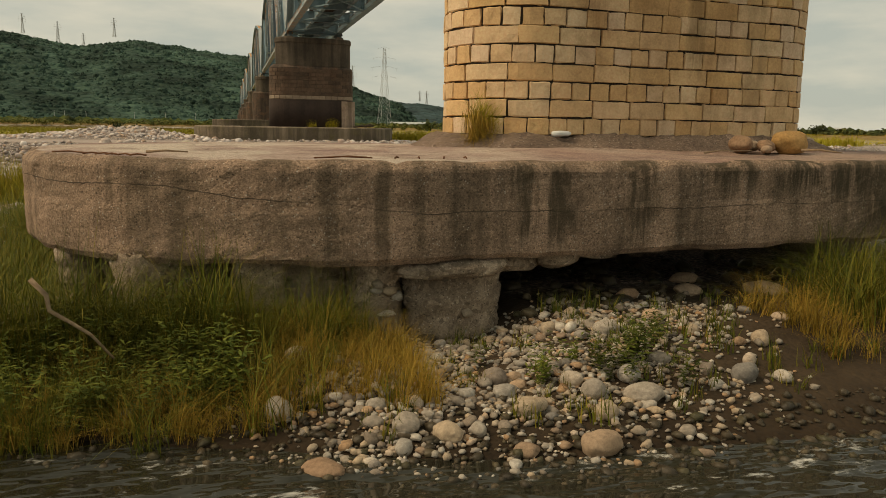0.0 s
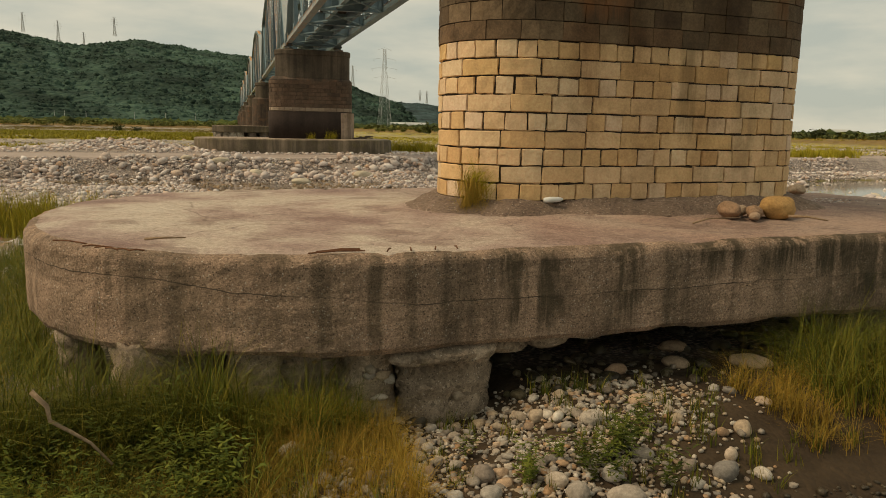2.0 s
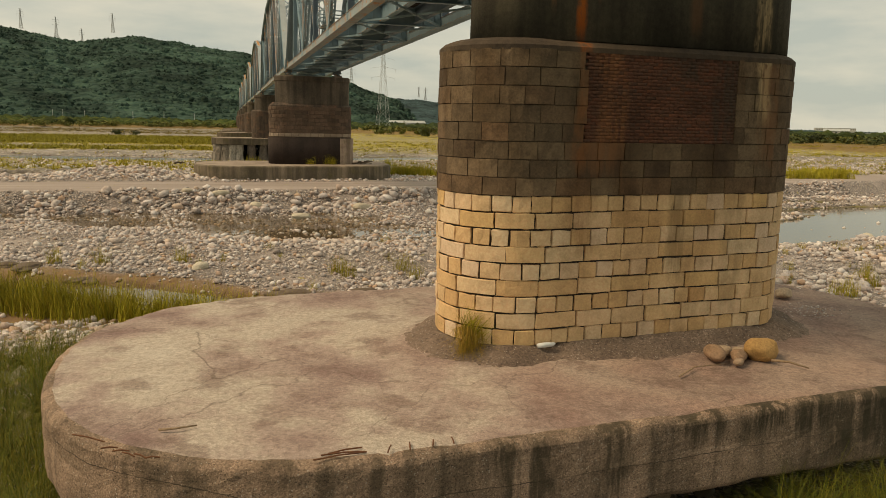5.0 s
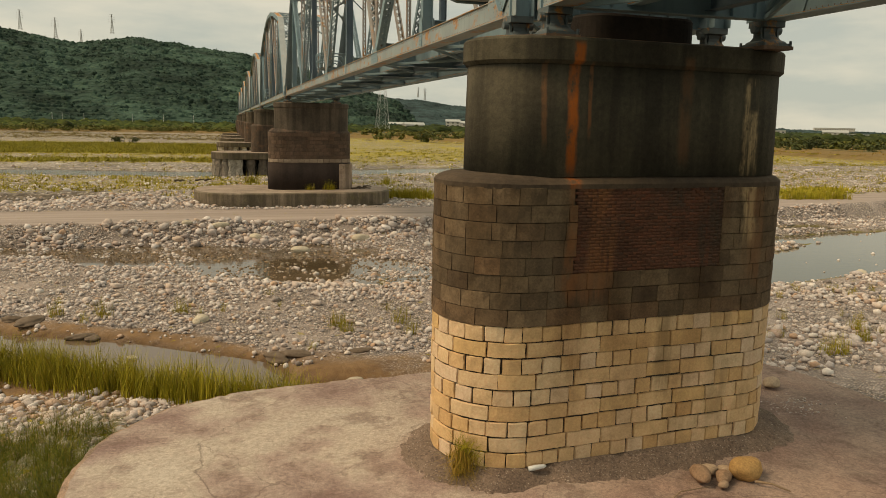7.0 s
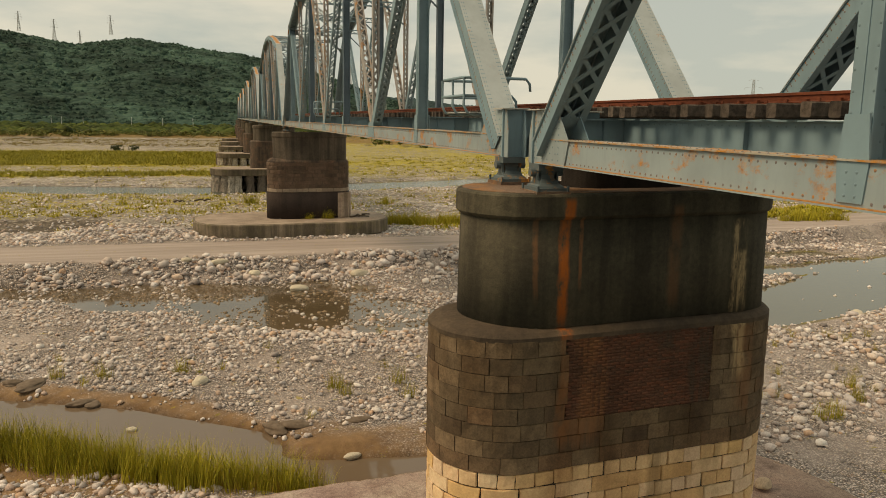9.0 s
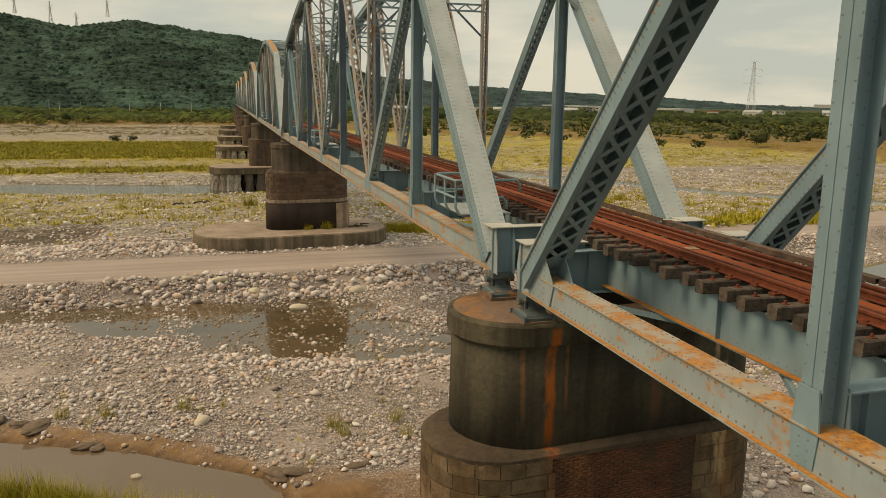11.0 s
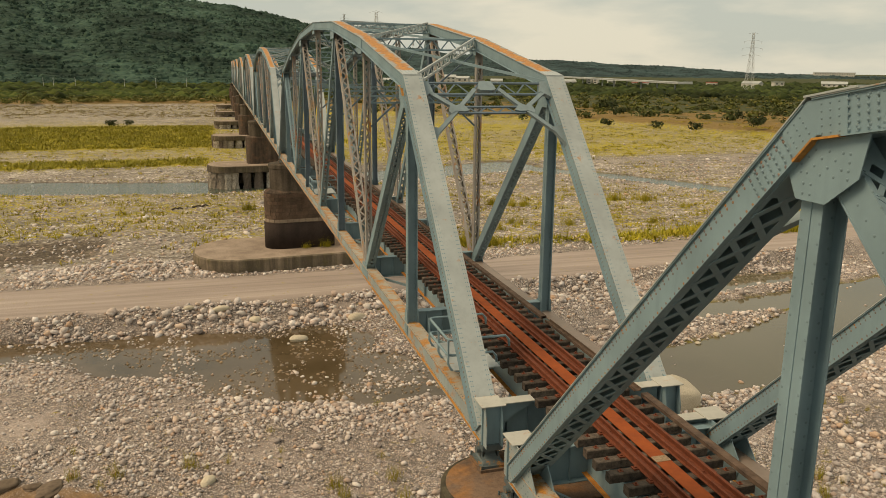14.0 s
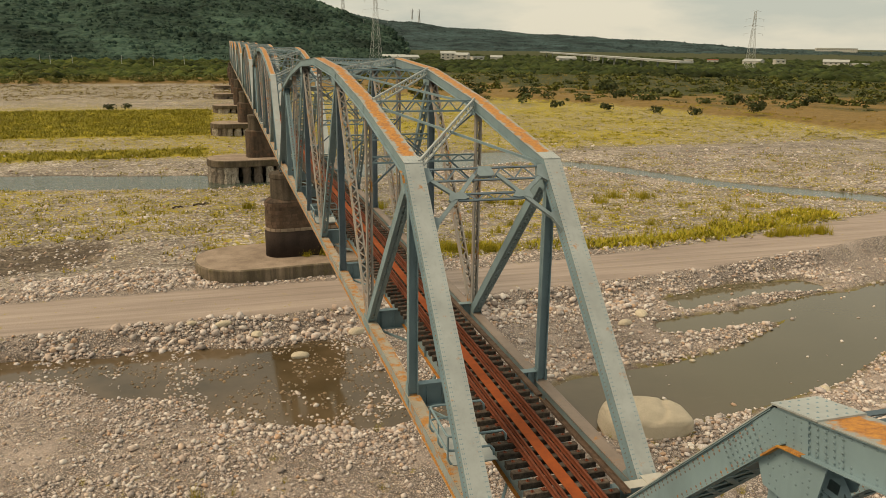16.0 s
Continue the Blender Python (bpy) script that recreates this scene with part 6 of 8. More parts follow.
            for g in (-0.20, 0.20):
                rib = Shape()
                prof = ((-0.31, 8.98), (0.31, 8.98), (0.12, 9.12), (0.10, 9.33), (-0.10, 9.33), (-0.12, 9.12))
                rib.add([(x + g - 0.02, yb + a, z) for a, z in prof] + [(x + g + 0.02, yb + a, z) for a, z in prof], [(0, 1, 2, 3, 4, 5), (11, 10, 9, 8, 7, 6)] + [(k2, 6 + k2, 6 + (k2 + 1) % 6, (k2 + 1) % 6) for k2 in range(6)])
                part("rib", rib, M_BEARING, bear)
            for gx in (-0.31, 0.31):
                for gy in (-0.38, 0.38):
                    bo = Shape()
                    bo.tube([(x + gx, yb + gy, 8.92), (x + gx, yb + gy, 9.03)], 0.03, 6)
                    part("anchor_bolt", bo, M_BEARING, bear)
    # floor: cross girders and two deep stringers
    for k in range(9):
        f = Shape()
        y = NODE(k) + (0.06 if k == 0 else -0.06 if k == 8 else 0)
        f.box((W / 2, y, 9.86), (W - 0.42, 0.018, 0.84))
        f.box((W / 2, y, 10.29), (W - 0.30, 0.30, 0.022))
        f.box((W / 2, y, 9.44), (W - 0.42, 0.30, 0.022))
        for xx in (0.5, 1.05, 3.7, 4.25):
            f.box((xx, y, 9.86), (0.014, 0.2, 0.82))
        P("floor_beam", f, M_PAINT, "plate-girder cross beam")
    for xx, sg in ((W / 2 - 0.86, -1), (W / 2 + 0.86, 1)):
        f = Shape()
        f.box((xx, NODE(4), 9.92), (0.016, PANEL * 8, 0.74))
        f.box((xx, NODE(4), 10.295), (0.26, PANEL * 8, 0.02))
        f.box((xx, NODE(4), 9.55), (0.26, PANEL * 8, 0.02))
        for k in range(8):
            f.box((xx + sg * 0.05, NODE(k + 0.5), 9.92), (0.08, 0.012, 0.70))
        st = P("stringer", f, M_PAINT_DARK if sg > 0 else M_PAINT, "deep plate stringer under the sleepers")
        r = Shape()
        for z in (10.22, 9.63):
            r.rivet_row((xx + sg * 0.009, NODE(0), z), (xx + sg * 0.009, NODE(8), z), (sg, 0, 0), 0.18, 0.018)
        rivet_part(r, M_RIVET_SHADED, st)
        lf = Shape()
        lf.box((xx + sg * 0.08, NODE(4), 9.565), (0.12, PANEL * 8, 0.008))
        part("flange_rust", lf, M_RUSTPLATE, st, "orange rust along the lower flange")
    for k in range(8):
        for a, b in (((0.2, NODE(k)), (W - 0.2, NODE(k + 1))), ((W - 0.2, NODE(k)), (0.2, NODE(k + 1)))):
            f = Shape()
            f.bar((*a, 9.47), (*b, 9.47), 0.09, 0.07, side=(0, 0, 1))
            P("bottom_lateral", f, M_PAINT, "flat wind brace")
    # sway frames and top laterals
    for k in range(2, 7):
        z = U_Z[k]
        P("sway_strut", strut((0.25, NODE(k), z - 0.05), (W - 0.25, NODE(k), z - 0.05), 0.42, (0, 0, 1)), M_PAINT, "laced overhead strut")
        low = min(16.9, z - 1.6)
        P("sway_strut", strut((0.15, NODE(k), low), (W - 0.15, NODE(k), low), 0.26, (0, 0, 1)), M_PAINT, "lower laced strut")
        for x, sg in ((0.15, 1), (W - 0.15, -1)):
            f = Shape()
            f.bar((x, NODE(k), low - 1.1), (x + sg * 1.1, NODE(k), low - 0.1), 0.07, 0.07)
            f.bar((x, NODE(k), z - 0.3), (W / 2, NODE(k), low + 0.1), 0.06, 0.06)
            P("knee_brace", f, M_PAINT_DARK)
    for k in range(1, 7):
        for x0, x1 in ((0.2, W - 0.2), (W - 0.2, 0.2)):
            p, q = Vector((x0, NODE(k), U_Z[k] + 0.1)), Vector((x1, NODE(k + 1), U_Z[k + 1] + 0.1))
            if x0 > x1:
                f = Shape()
                f.bar(p - Vector((0, 0, 0.09)), q - Vector((0, 0, 0.09)), 0.09, 0.06, side=(0, 0, 1))
                P("top_lateral", f, M_PAINT, "thin overhead brace")
            else:
                P("top_lateral", strut(p, q, 0.30, (0, 0, 1), 0.05, 0.3, 0.07), M_PAINT_PALE, "pale laced overhead brace")
    # portals in the plane of the end posts
    for a, b in ((0, 1), (8, 7)):
        lo, hi = Vector((0, NODE(a), CH_TOP - 0.17)), Vector((0, NODE(b), U_Z[b]))
        ax = (hi - lo).normalized()
        at = lambda x, down: hi - ax * down + Vector((x, 0, 0))
        top, bot, knee = 0.22, 1.15, 2.25
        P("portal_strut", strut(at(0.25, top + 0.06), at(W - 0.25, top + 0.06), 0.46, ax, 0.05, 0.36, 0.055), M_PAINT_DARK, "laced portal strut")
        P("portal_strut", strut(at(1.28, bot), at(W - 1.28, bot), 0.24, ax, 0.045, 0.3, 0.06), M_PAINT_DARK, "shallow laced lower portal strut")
        face = ax.cross(Vector((1, 0, 0))).normalized()
        for sg, x0 in ((1, 0.0), (-1, W)):
            hub = (1.28, bot - 0.02)
            for pq in (((0.28, top + 0.06), hub), ((W / 2 - 0.40, top + 0.10), hub), ((0.26, knee), hub)):
                f = Shape()
                p, q = at(x0 + sg * pq[0][0], pq[0][1]), at(x0 + sg * pq[1][0], pq[1][1])
                f.bar(p, q, 0.13, 0.10, side=(q - p).cross(face))
                P("portal_brace", f, M_PORTAL, "grey portal corner brace")
            # flared plates where the braces meet
            for (cx, cd), ring in ((hub, ((-0.24, -0.17), (-0.06, -0.12), (0.10, -0.19), (0.22, -0.12), (0.36, 0.07), (0.18, 0.12), (-0.10, 0.10), (-0.26, 0.20), (-0.32, 0.11))), ((0.24, knee), ((0.0, -0.42), (0.34, -0.36), (0.26, -0.16), (0.02, 0.34), (-0.02, 0.34), (-0.02, -0.42))), ((0.24, top), ((0.0, -0.2), (0.26, -0.2), (0.36, 0.22), (0.26, 0.28), (0.05, 0.44), (0.0, 0.44)))):
                g = Shape()
                n = len(ring)
                pts = [at(x0 + sg * (cx + a), cd + b) for a, b in ring]
                g.add([v + face * 0.066 for v in pts] + [v - face * 0.066 for v in pts], [tuple(range(n)), tuple(range(2 * n - 1, n - 1, -1))] + [(i, n + i, n + (i + 1) % n, (i + 1) % n) for i in range(n)])
                P("portal_gusset", g, M_PORTAL, "flared portal gusset")
        g = Shape()
        ring = ((-0.20, -0.20), (0.20, -0.20), (0.30, 0.10), (0.22, 0.18), (-0.22, 0.18), (-0.30, 0.10))
        pts = [at(W / 2 + a, top + b) for a, b in ring]
        g.add([v + face * 0.07 for v in pts] + [v - face * 0.07 for v in pts], [tuple(range(6)), tuple(range(11, 5, -1))] + [(i, 6 + i, 6 + (i + 1) % 6, (i + 1) % 6) for i in range(6)])
        P("portal_gusset", g, M_PORTAL, "portal middle plate")
    return thing


M_CHORDTOP = paint_mat("blotched_chord_top", (0.40, 0.36, 0.29), 0.72)
M_DULLTOP = paint_mat("dull_brown_chord_top", (0.27, 0.215, 0.18), 0.40)


def cover_top_mat():
    """Old pale paint left along both edges of the top cover; the middle has rusted through unevenly."""
    m = paint_mat("rusted_top_cover", (0.33, 0.36, 0.345), 0.42)
    n, l = m.node_tree.nodes, m.node_tree.links
    b = n["Principled BSDF"]
    c = b.inputs["Base Color"].links[0].from_socket
    sx = n.new("ShaderNodeSeparateXYZ")
    l.new(n.new("ShaderNodeTexCoord").outputs["Object"], sx.inputs["Vector"])

    def calc(op, a, v):
        k = n.new("ShaderNodeMath")
        k.operation = op
        for i, s in enumerate((a, v)):
            if isinstance(s, (int, float)):
                k.inputs[i].default_value = s
            else:
                l.new(s, k.inputs[i])
        return k.outputs["Value"]

    off = calc("MINIMUM", calc("ABSOLUTE", sx.outputs["X"], 0), calc("ABSOLUTE", calc("SUBTRACT", sx.outputs["X"], W), 0))
    ragged = tex_noise(n, l, 2.2, 7, 0.75)
    edge = calc("ADD", off, calc("MULTIPLY", calc("SUBTRACT", ragged, 0.5), 0.9))
    fine = tex_noise(n, l, 9.0, 6, 0.75)
    rust = ramp(n, l, fine, [(0.3, (0.17, 0.055, 0.015)), (0.5, (0.48, 0.18, 0.018)), (0.7, (0.68, 0.31, 0.032))])
    r = n.new("ShaderNodeMapRange")
    r.inputs["From Min"].default_value, r.inputs["From Max"].default_value = 0.25, 0.17
    r.inputs["To Max"].default_value = 0.95
    l.new(edge, r.inputs["Value"])
    l.new(mixc(n, l, r.outputs["Result"], c, rust), b.inputs["Base Color"])
    return m


M_COVERTOP = cover_top_mat()
M_CHORDRUST = paint_mat("rusted_cover", (0.40, 0.36, 0.29), 1.0)
M_PAINT_RUSTY2 = paint_mat("pinkish_worn_paint", (0.36, 0.33, 0.30), 0.58, stretch=(1, 1, 0.35))
M_PORTAL = paint_mat("portal_paint", (0.225, 0.295, 0.315), 0.25)
M_LID = paint_mat("pale_lid_paint", (0.46, 0.45, 0.40), 0.42)
M_BEARING = paint_mat("bearing_paint", (0.095, 0.125, 0.13), 0.6)
span_far = build_span(0.0)
copy_thing(span_far, pose(0.05, -SPAN - 0.43, -0.04))
RIVETED[0] = False
span_plain = build_span(0.0)
span_plain.matrix_world = BEND @ pose(0, SPAN, 0)
for k in (2, 3, 4, 5, 6):
    copy_thing(span_plain, BEND @ pose(0, SPAN * k, 0))

# ---- the track ----
TIE_TOP, TRACK_Y0, TRACK_Y1 = 10.50, -24.0, 62.0
GAUGE = 1.16


def rail_profile(x, y0, y1, z, s=1.0):
    prof = [(-0.062, 0), (0.062, 0), (0.062, 0.012), (0.012, 0.028), (0.012, 0.095), (0.034, 0.105), (0.034, 0.138), (0.026, 0.144), (-0.026, 0.144), (-0.034, 0.138), (-0.034, 0.105), (-0.012, 0.095), (-0.012, 0.028), (-0.062, 0.012)]
    sh = Shape()
    lofted(sh, [[(x + a * s, y, z + b * s) for a, b in prof] for y in (y1, y0)])
    return sh


track = empty("railway_track")
tagged(track, "rusty track on timber sleepers with guard rails and a red plate", "railway track")
X_MID = W / 2
far_y = SPAN * 7
for y0, y1, turned in ((-62, SPAN - 0.004, Matrix.Identity(4)), (SPAN + 0.004, far_y, BEND)):
    for sg in (-1, 1):
        part("rail", rail_profile(X_MID + sg * GAUGE / 2, y0, y1, TIE_TOP + 0.01), M_RAIL, track, "rusty running rail").matrix_local = turned
        part("guard_rail", rail_profile(X_MID + sg * (GAUGE / 2 - 0.21), y0, y1, TIE_TOP + 0.005, 0.85), M_RAIL, track, "rusty guard rail").matrix_local = turned
    sh = Shape()
    sh.box((X_MID, (y0 + y1) / 2, TIE_TOP + 0.02), (0.34, y1 - y0, 0.012))
    part("walk_plate", sh, M_PLATE, track, "long rust-red plate between the rails").matrix_local = turned
sh = Shape()
sh.box((X_MID, -2.9, TIE_TOP + 0.031), (0.34, 0.22, 0.008))
part("bare_patch", sh, M_TWIG, track, "pale bare patch on the plate")
tie_meshes = []
rng = random.Random(21)
for i in range(5):
    sh = Shape()
    ln, b = 2.5 + 0.04 * (i - 2), 0.02
    lofted(sh, [[(x, yy, zz) for yy, zz in ((-0.10 + b, -0.2), (0.10 - b, -0.2), (0.10, -0.2 + b), (0.10, -b), (0.10 - b, 0), (-0.10 + b, 0), (-0.10, -b), (-0.10, -0.2 + b))] for x in (-ln / 2 + 0.05 * rng.random(), ln / 2 - 0.05 * rng.random())])
    tie_meshes.append(sh.mesh("sleeper", M_TIE))
bolt = Shape()
bolt.tube([(0, 0, 0), (0, 0, 0.05)], 0.022, 6)
bolt.box((0, 0, 0.006), (0.09, 0.09, 0.012))
bolt_me = bolt.mesh("bolt", M_RAIL)
clip = Shape()
clip.box((0, 0, 0.02), (0.12, 0.14, 0.03))
clip.box((0, 0, 0.045), (0.05, 0.05, 0.03))
clip_me = clip.mesh("rail_clip", M_RAIL)
y = TRACK_Y0
far_ties = []
while y < SPAN * 4:
    jx, jz, jr = rng.uniform(-0.06, 0.06), rng.uniform(-0.012, 0.004), rng.uniform(-0.02, 0.02)
    if y < TRACK_Y1 * 0.75:
        t = part("sleeper", tie_meshes[rng.randrange(5)], None, track)
        t.matrix_local = pose(X_MID + jx, y, TIE_TOP + jz, 0, 0, math.degrees(jr))
        for sg in (-1, 1):
            part("bolt", bolt_me, None, t).matrix_local = pose(sg * 1.0, 0, 0)
            for e in (-1, 1):
                part("rail_clip", clip_me, None, t).matrix_local = pose(sg * GAUGE / 2 + e * 0.1, 0, 0)
    else:
        far_ties.append((0, np.eye(3), np.array((X_MID + jx + max(0.0, y - SPAN) * 0.00646, y, TIE_TOP - 0.1))))
    y += 0.51
bx = Shape()
bx.box((0, 0, 0), (2.35, 0.2, 0.2))
merged("distant_sleepers", [(np.array(bx.v), np.array(bx.f))], far_ties, M_TIE, track, kind="stuff")
# cable trough along the sleeper ends
trough = empty("cable_trough")
tagged(trough, "brown steel cable trough beside the rails, lids missing in places", "cable trough")
for yy in range(-24, 62, 6):
    sh = Shape()
    gap = 0.06 if yy != -0 else 0.5
    for a, wd in ((-0.085, 0.012), (0.085, 0.012)):
        sh.box((X_MID + 1.30 + a, yy + 3, TIE_TOP + 0.04), (wd, 6 - gap, 0.08))
    sh.box((X_MID + 1.30, yy + 3, TIE_TOP + 0.012), (0.17, 6 - gap, 0.012))
    if (yy // 6) % 3:
        sh.box((X_MID + 1.30, yy + 3, TIE_TOP + 0.085), (0.19, 6 - gap, 0.01))
    part("trough_length", sh, M_TROUGH, trough)


def build_refuge(y):
    """A small refuge bay hung outside the sleepers: bent tube posts, round rails with bent ends and a deck."""
    thing = empty("refuge_bay", pose(0, y, 0))
    tagged(thing, "small grey steel refuge bay with bent tube rails beside the track", "refuge", "refuge bays")
    x0, x1, z0, z1, ln = -0.36, 1.35, 10.34, 11.22, 1.9
    for yy in (0.0, ln / 2, ln):
        s = Shape()
        s.tube([(0.95, yy, z0), (x0 + 0.25, yy, z0), (x0 + 0.09, yy, z0 + 0.05), (x0, yy, z0 + 0.22), (x0, yy, z1)], 0.034, 8)
        part("bent_post", s, M_PAINT, thing, smooth=True)
    for zz, reach in ((z0 + 0.45, x1 - 0.35), (z1, x1)):
        s = Shape()
        c = 0.14
        loop = [(reach, 0.0, zz - 0.30), (reach - 0.02, 0.0, zz - 0.12), (reach - 0.12, 0.0, zz), (x0 + c, 0.0, zz), (x0 + 0.04, 0.04, zz), (x0, c, zz), (x0, ln - c, zz), (x0 + 0.04, ln - 0.04, zz), (x0 + c, ln, zz), (reach - 0.12, ln, zz), (reach - 0.02, ln, zz - 0.12), (reach, ln, zz - 0.30)]
        s.tube(loop, 0.036, 8)
        part("tube_rail", s, M_PAINT, thing, "bent round tube rail", smooth=True)
    s = Shape()
    s.box((0.42, ln / 2, z0 + 0.05), (1.3, ln + 0.2, 0.03))
    part("deck", s, M_PAINT_PALE, thing)


for yy in (3.0, 33.0, 95.0):
    build_refuge(yy)


# ---- stones ----
COARSE = [rock_shape(i, 1, 0.58 if i % 2 else 0.76) for i in range(12)]
TINY = [rock_shape(90 + i, 0) for i in range(12)]
OCTA = []
for i in range(6):
    r_ = random.Random(i)
    p = [(1, 0, 0), (0, 1, 0), (-1, 0, 0), (0, -1, 0), (0, 0, 0.7), (0, 0, -0.7)]
    OCTA.append((np.array([[c * 0.5 * r_.uniform(0.75, 1.2) for c in q] for q in p]), np.array([(0, 1, 4), (1, 2, 4), (2, 3, 4), (3, 0, 4), (1, 0, 5), (2, 1, 5), (3, 2, 5), (0, 3, 5)])))


def on_slab(x, y):
    q = place_pier(0).inverted() @ Vector((x, y, 0))
    return -11.9 < q.x < 8.7 and -5.2 < q.y < 6.1


def scatter_rocks(name, count, area, size, seed, accept, protos, label, sink=0.25, material=None):
    rg = np.random.default_rng(seed)
    n = count * 4
    x, y = rg.uniform(area[0], area[1], n), rg.uniform(area[2], area[3], n)
    z, sand, road, grass, brown, soil, wet = bed_zones(x, y)
    keep = accept(x, y, z, sand, road, grass, rg.random(n))
    x, y, z = x[keep][:count], y[keep][:count], z[keep][:count]
    s = size[0] * (size[1] / size[0]) ** (rg.random(len(x)) ** size[2])
    z = np.where(z < WATER, WATER - 0.16 * s, z)
    a = rg.random((len(x), 3))
    places = []
    for i in range(len(x)):
        rot = turn((a[i, 0] - 0.5) * 0.7, (a[i, 1] - 0.5) * 0.7, a[i, 2] * 6.283) * s[i]
        places.append((int(a[i, 0] * 9973) % len(protos), rot, np.array((x[i], y[i], z[i] + s[i] * (0.33 - sink)))))
    ob = merged(name, protos, places, material or M_ROCK, smooth=protos is not OCTA)
    tagged(ob, label, "cobbles")
    return ob


def dry(x, y, z, sand, road, grass, u):
    lumps = fractal(x, y, 3.2, 3, 91)
    ok = (road < 0.35) & (u > sand * 1.15) & (u < 0.25 + 1.5 * sstep(0.38, 0.62, lumps)) & ((z > WATER - 0.02) | (u < 0.03 + 0.45 * (lumps > 0.61)) & (z > WATER - 0.75) & (x < 14) | (u < 0.006))
    pit = np.array([on_slab(a, b) for a, b in zip(x, y)]) if len(x) < 60000 and y.min() < 8 else np.zeros(len(x), bool)
    return ok & ~pit


scatter_rocks("river_pebbles", 12500, (-27, 12, 13, 48), (0.07, 0.32, 1.4), 21, dry, TINY, "dense grey pebbles of the gravel bar", 0.15)
scatter_rocks("river_pebbles", 8000, (12, 56, 9, 56), (0.10, 0.42, 1.4), 22, dry, TINY, "dense pale pebbles beside the green pool", 0.15)
scatter_rocks("river_pebbles", 4000, (-34, 60, 45.5, 64), (0.12, 0.46, 1.4), 23, dry, TINY, "pebbles on the banks of the haul road")
scatter_rocks("river_pebbles", 9000, (-60, 120, 58, 135), (0.2, 0.6, 1.3), 24, lambda x, y, z, s, r, g, u: (r < 0.3) & (z > WATER) & (u > g * 0.9), OCTA, "pale pebbles between the grass of the flats")
scatter_rocks("river_cobbles", 5600, (-26, 28, 9, 52), (0.09, 0.46, 3.2), 1, dry, COARSE, "grey, white and tan river cobbles on the gravel bar", 0.13)
scatter_rocks("river_cobbles", 1100, (-14, 30, 20, 37), (0.18, 0.60, 1.8), 9, lambda x, y, z, s, r, g, u: dry(x, y, z, s, r, g, u) & (u < np.exp(-((y - 29.5 + 0.17 * x) / 3.4) ** 2) * (0.25 + 0.75 * sstep(-10, 0, x))), COARSE, "larger pale and orange cobbles along the pool's near edge", 0.12)
scatter_rocks("river_cobbles", 3600, (8, 75, 8, 54), (0.14, 0.70, 2.1), 2, dry, COARSE, "pale rounded cobbles round the greenish pool", 0.13)
scatter_rocks("river_cobbles", 2200, (-32, 40, 45, 49.5), (0.14, 0.85, 2.4), 3, dry, COARSE, "tumbled cobbles pushed up beside the haul road", 0.12)
scatter_rocks("river_cobbles", 3000, (-90, 150, 60, 175), (0.2, 0.9, 2.4), 4, lambda x, y, z, s, r, g, u: (r < 0.3) & (z > WATER) & (u > g * 0.75), [rock_shape(70 + i, 1) for i in range(4)], "pale cobbles scattered over the grassy flats")
scatter_rocks("river_cobbles", 2000, (-24, -7, 57, 68), (0.12, 0.62, 2.3), 5, lambda x, y, z, s, r, g, u: (z > BED + 1.3) & (r < 0.5), COARSE, "heap of gravel and cobbles beside the road")
scatter_rocks("pool_pebbles", 1700, (-28, 12, 30, 48), (0.08, 0.34, 1.8), 10, lambda x, y, z, s, r, g, u: (z < WATER) & (z > WATER - 0.7) & (u < 2.2 * sstep(0.5, 0.72, fractal(x, y, 2.4, 3, 12))), TINY, "wet brown stones breaking the surface of the shallow pool", 0.2, M_POOLROCK)


def pebble_bank(x, y, z, s, r, g, u):
    """Thick in the middle of the bank, thinning out to the mud and the grass."""
    d = np.exp(-((x + 2.5 - 0.5 * (y + 6.5)) / 2.4) ** 4) * np.exp(-((y + 6.75) / 1.65) ** 4) * (0.1 + 1.3 * fractal(x, y, 0.9, 3, 55))
    return (u < d) & (z > WATER - 0.08)


NEAR = [rock_shape(140 + i, 2, 0.6) for i in range(14)]
scatter_rocks("bank_pebbles", 7600, (-6.2, 3.6, -9.3, -3.4), (0.03, 0.11, 1.2), 6, pebble_bank, COARSE, "small pale pebbles on the wet bank", 0.12, M_BANKROCK)
scatter_rocks("bank_cobbles", 300, (-5.8, 2.8, -9.2, -4.2), (0.10, 0.20, 1.5), 61, pebble_bank, NEAR, "rounded tan and grey cobbles on the bank", 0.14, M_BANKROCK)
scatter_rocks("bank_pebbles", 1300, (-9.5, 6.5, -9.6, -7.0), (0.04, 0.16, 1.6), 7, lambda x, y, z, s, r, g, u: (z > WATER - 0.12) & (z < WATER + 0.16) & (u < 0.5 + 0.5 * (x > -6)), COARSE, "dark wet pebbles along the water's edge", 0.2, M_WET_SHADED_ROCK)
scatter_rocks("bank_pebbles", 420, (1.2, 6.0, -9.0, -7.2), (0.03, 0.12, 1.3), 62, lambda x, y, z, s, r, g, u: (fractal(x, y, 1.3, 2, 77) > 0.58) & (z > WATER), COARSE, "patches of pale pebbles on brown mud", 0.2, M_BANKROCK)
# the slab's shade is put into these cobbles' dark colour
scatter_rocks("shade_cobbles", 300, (-4.0, 5.5, -5.2, -0.5), (0.08, 0.4, 1.8), 63, lambda x, y, z, s, r, g, u: u > 0.2, NEAR, "cobbles under the slab, coloured dark for the shade there", 0.2, M_WET_SHADED_ROCK)
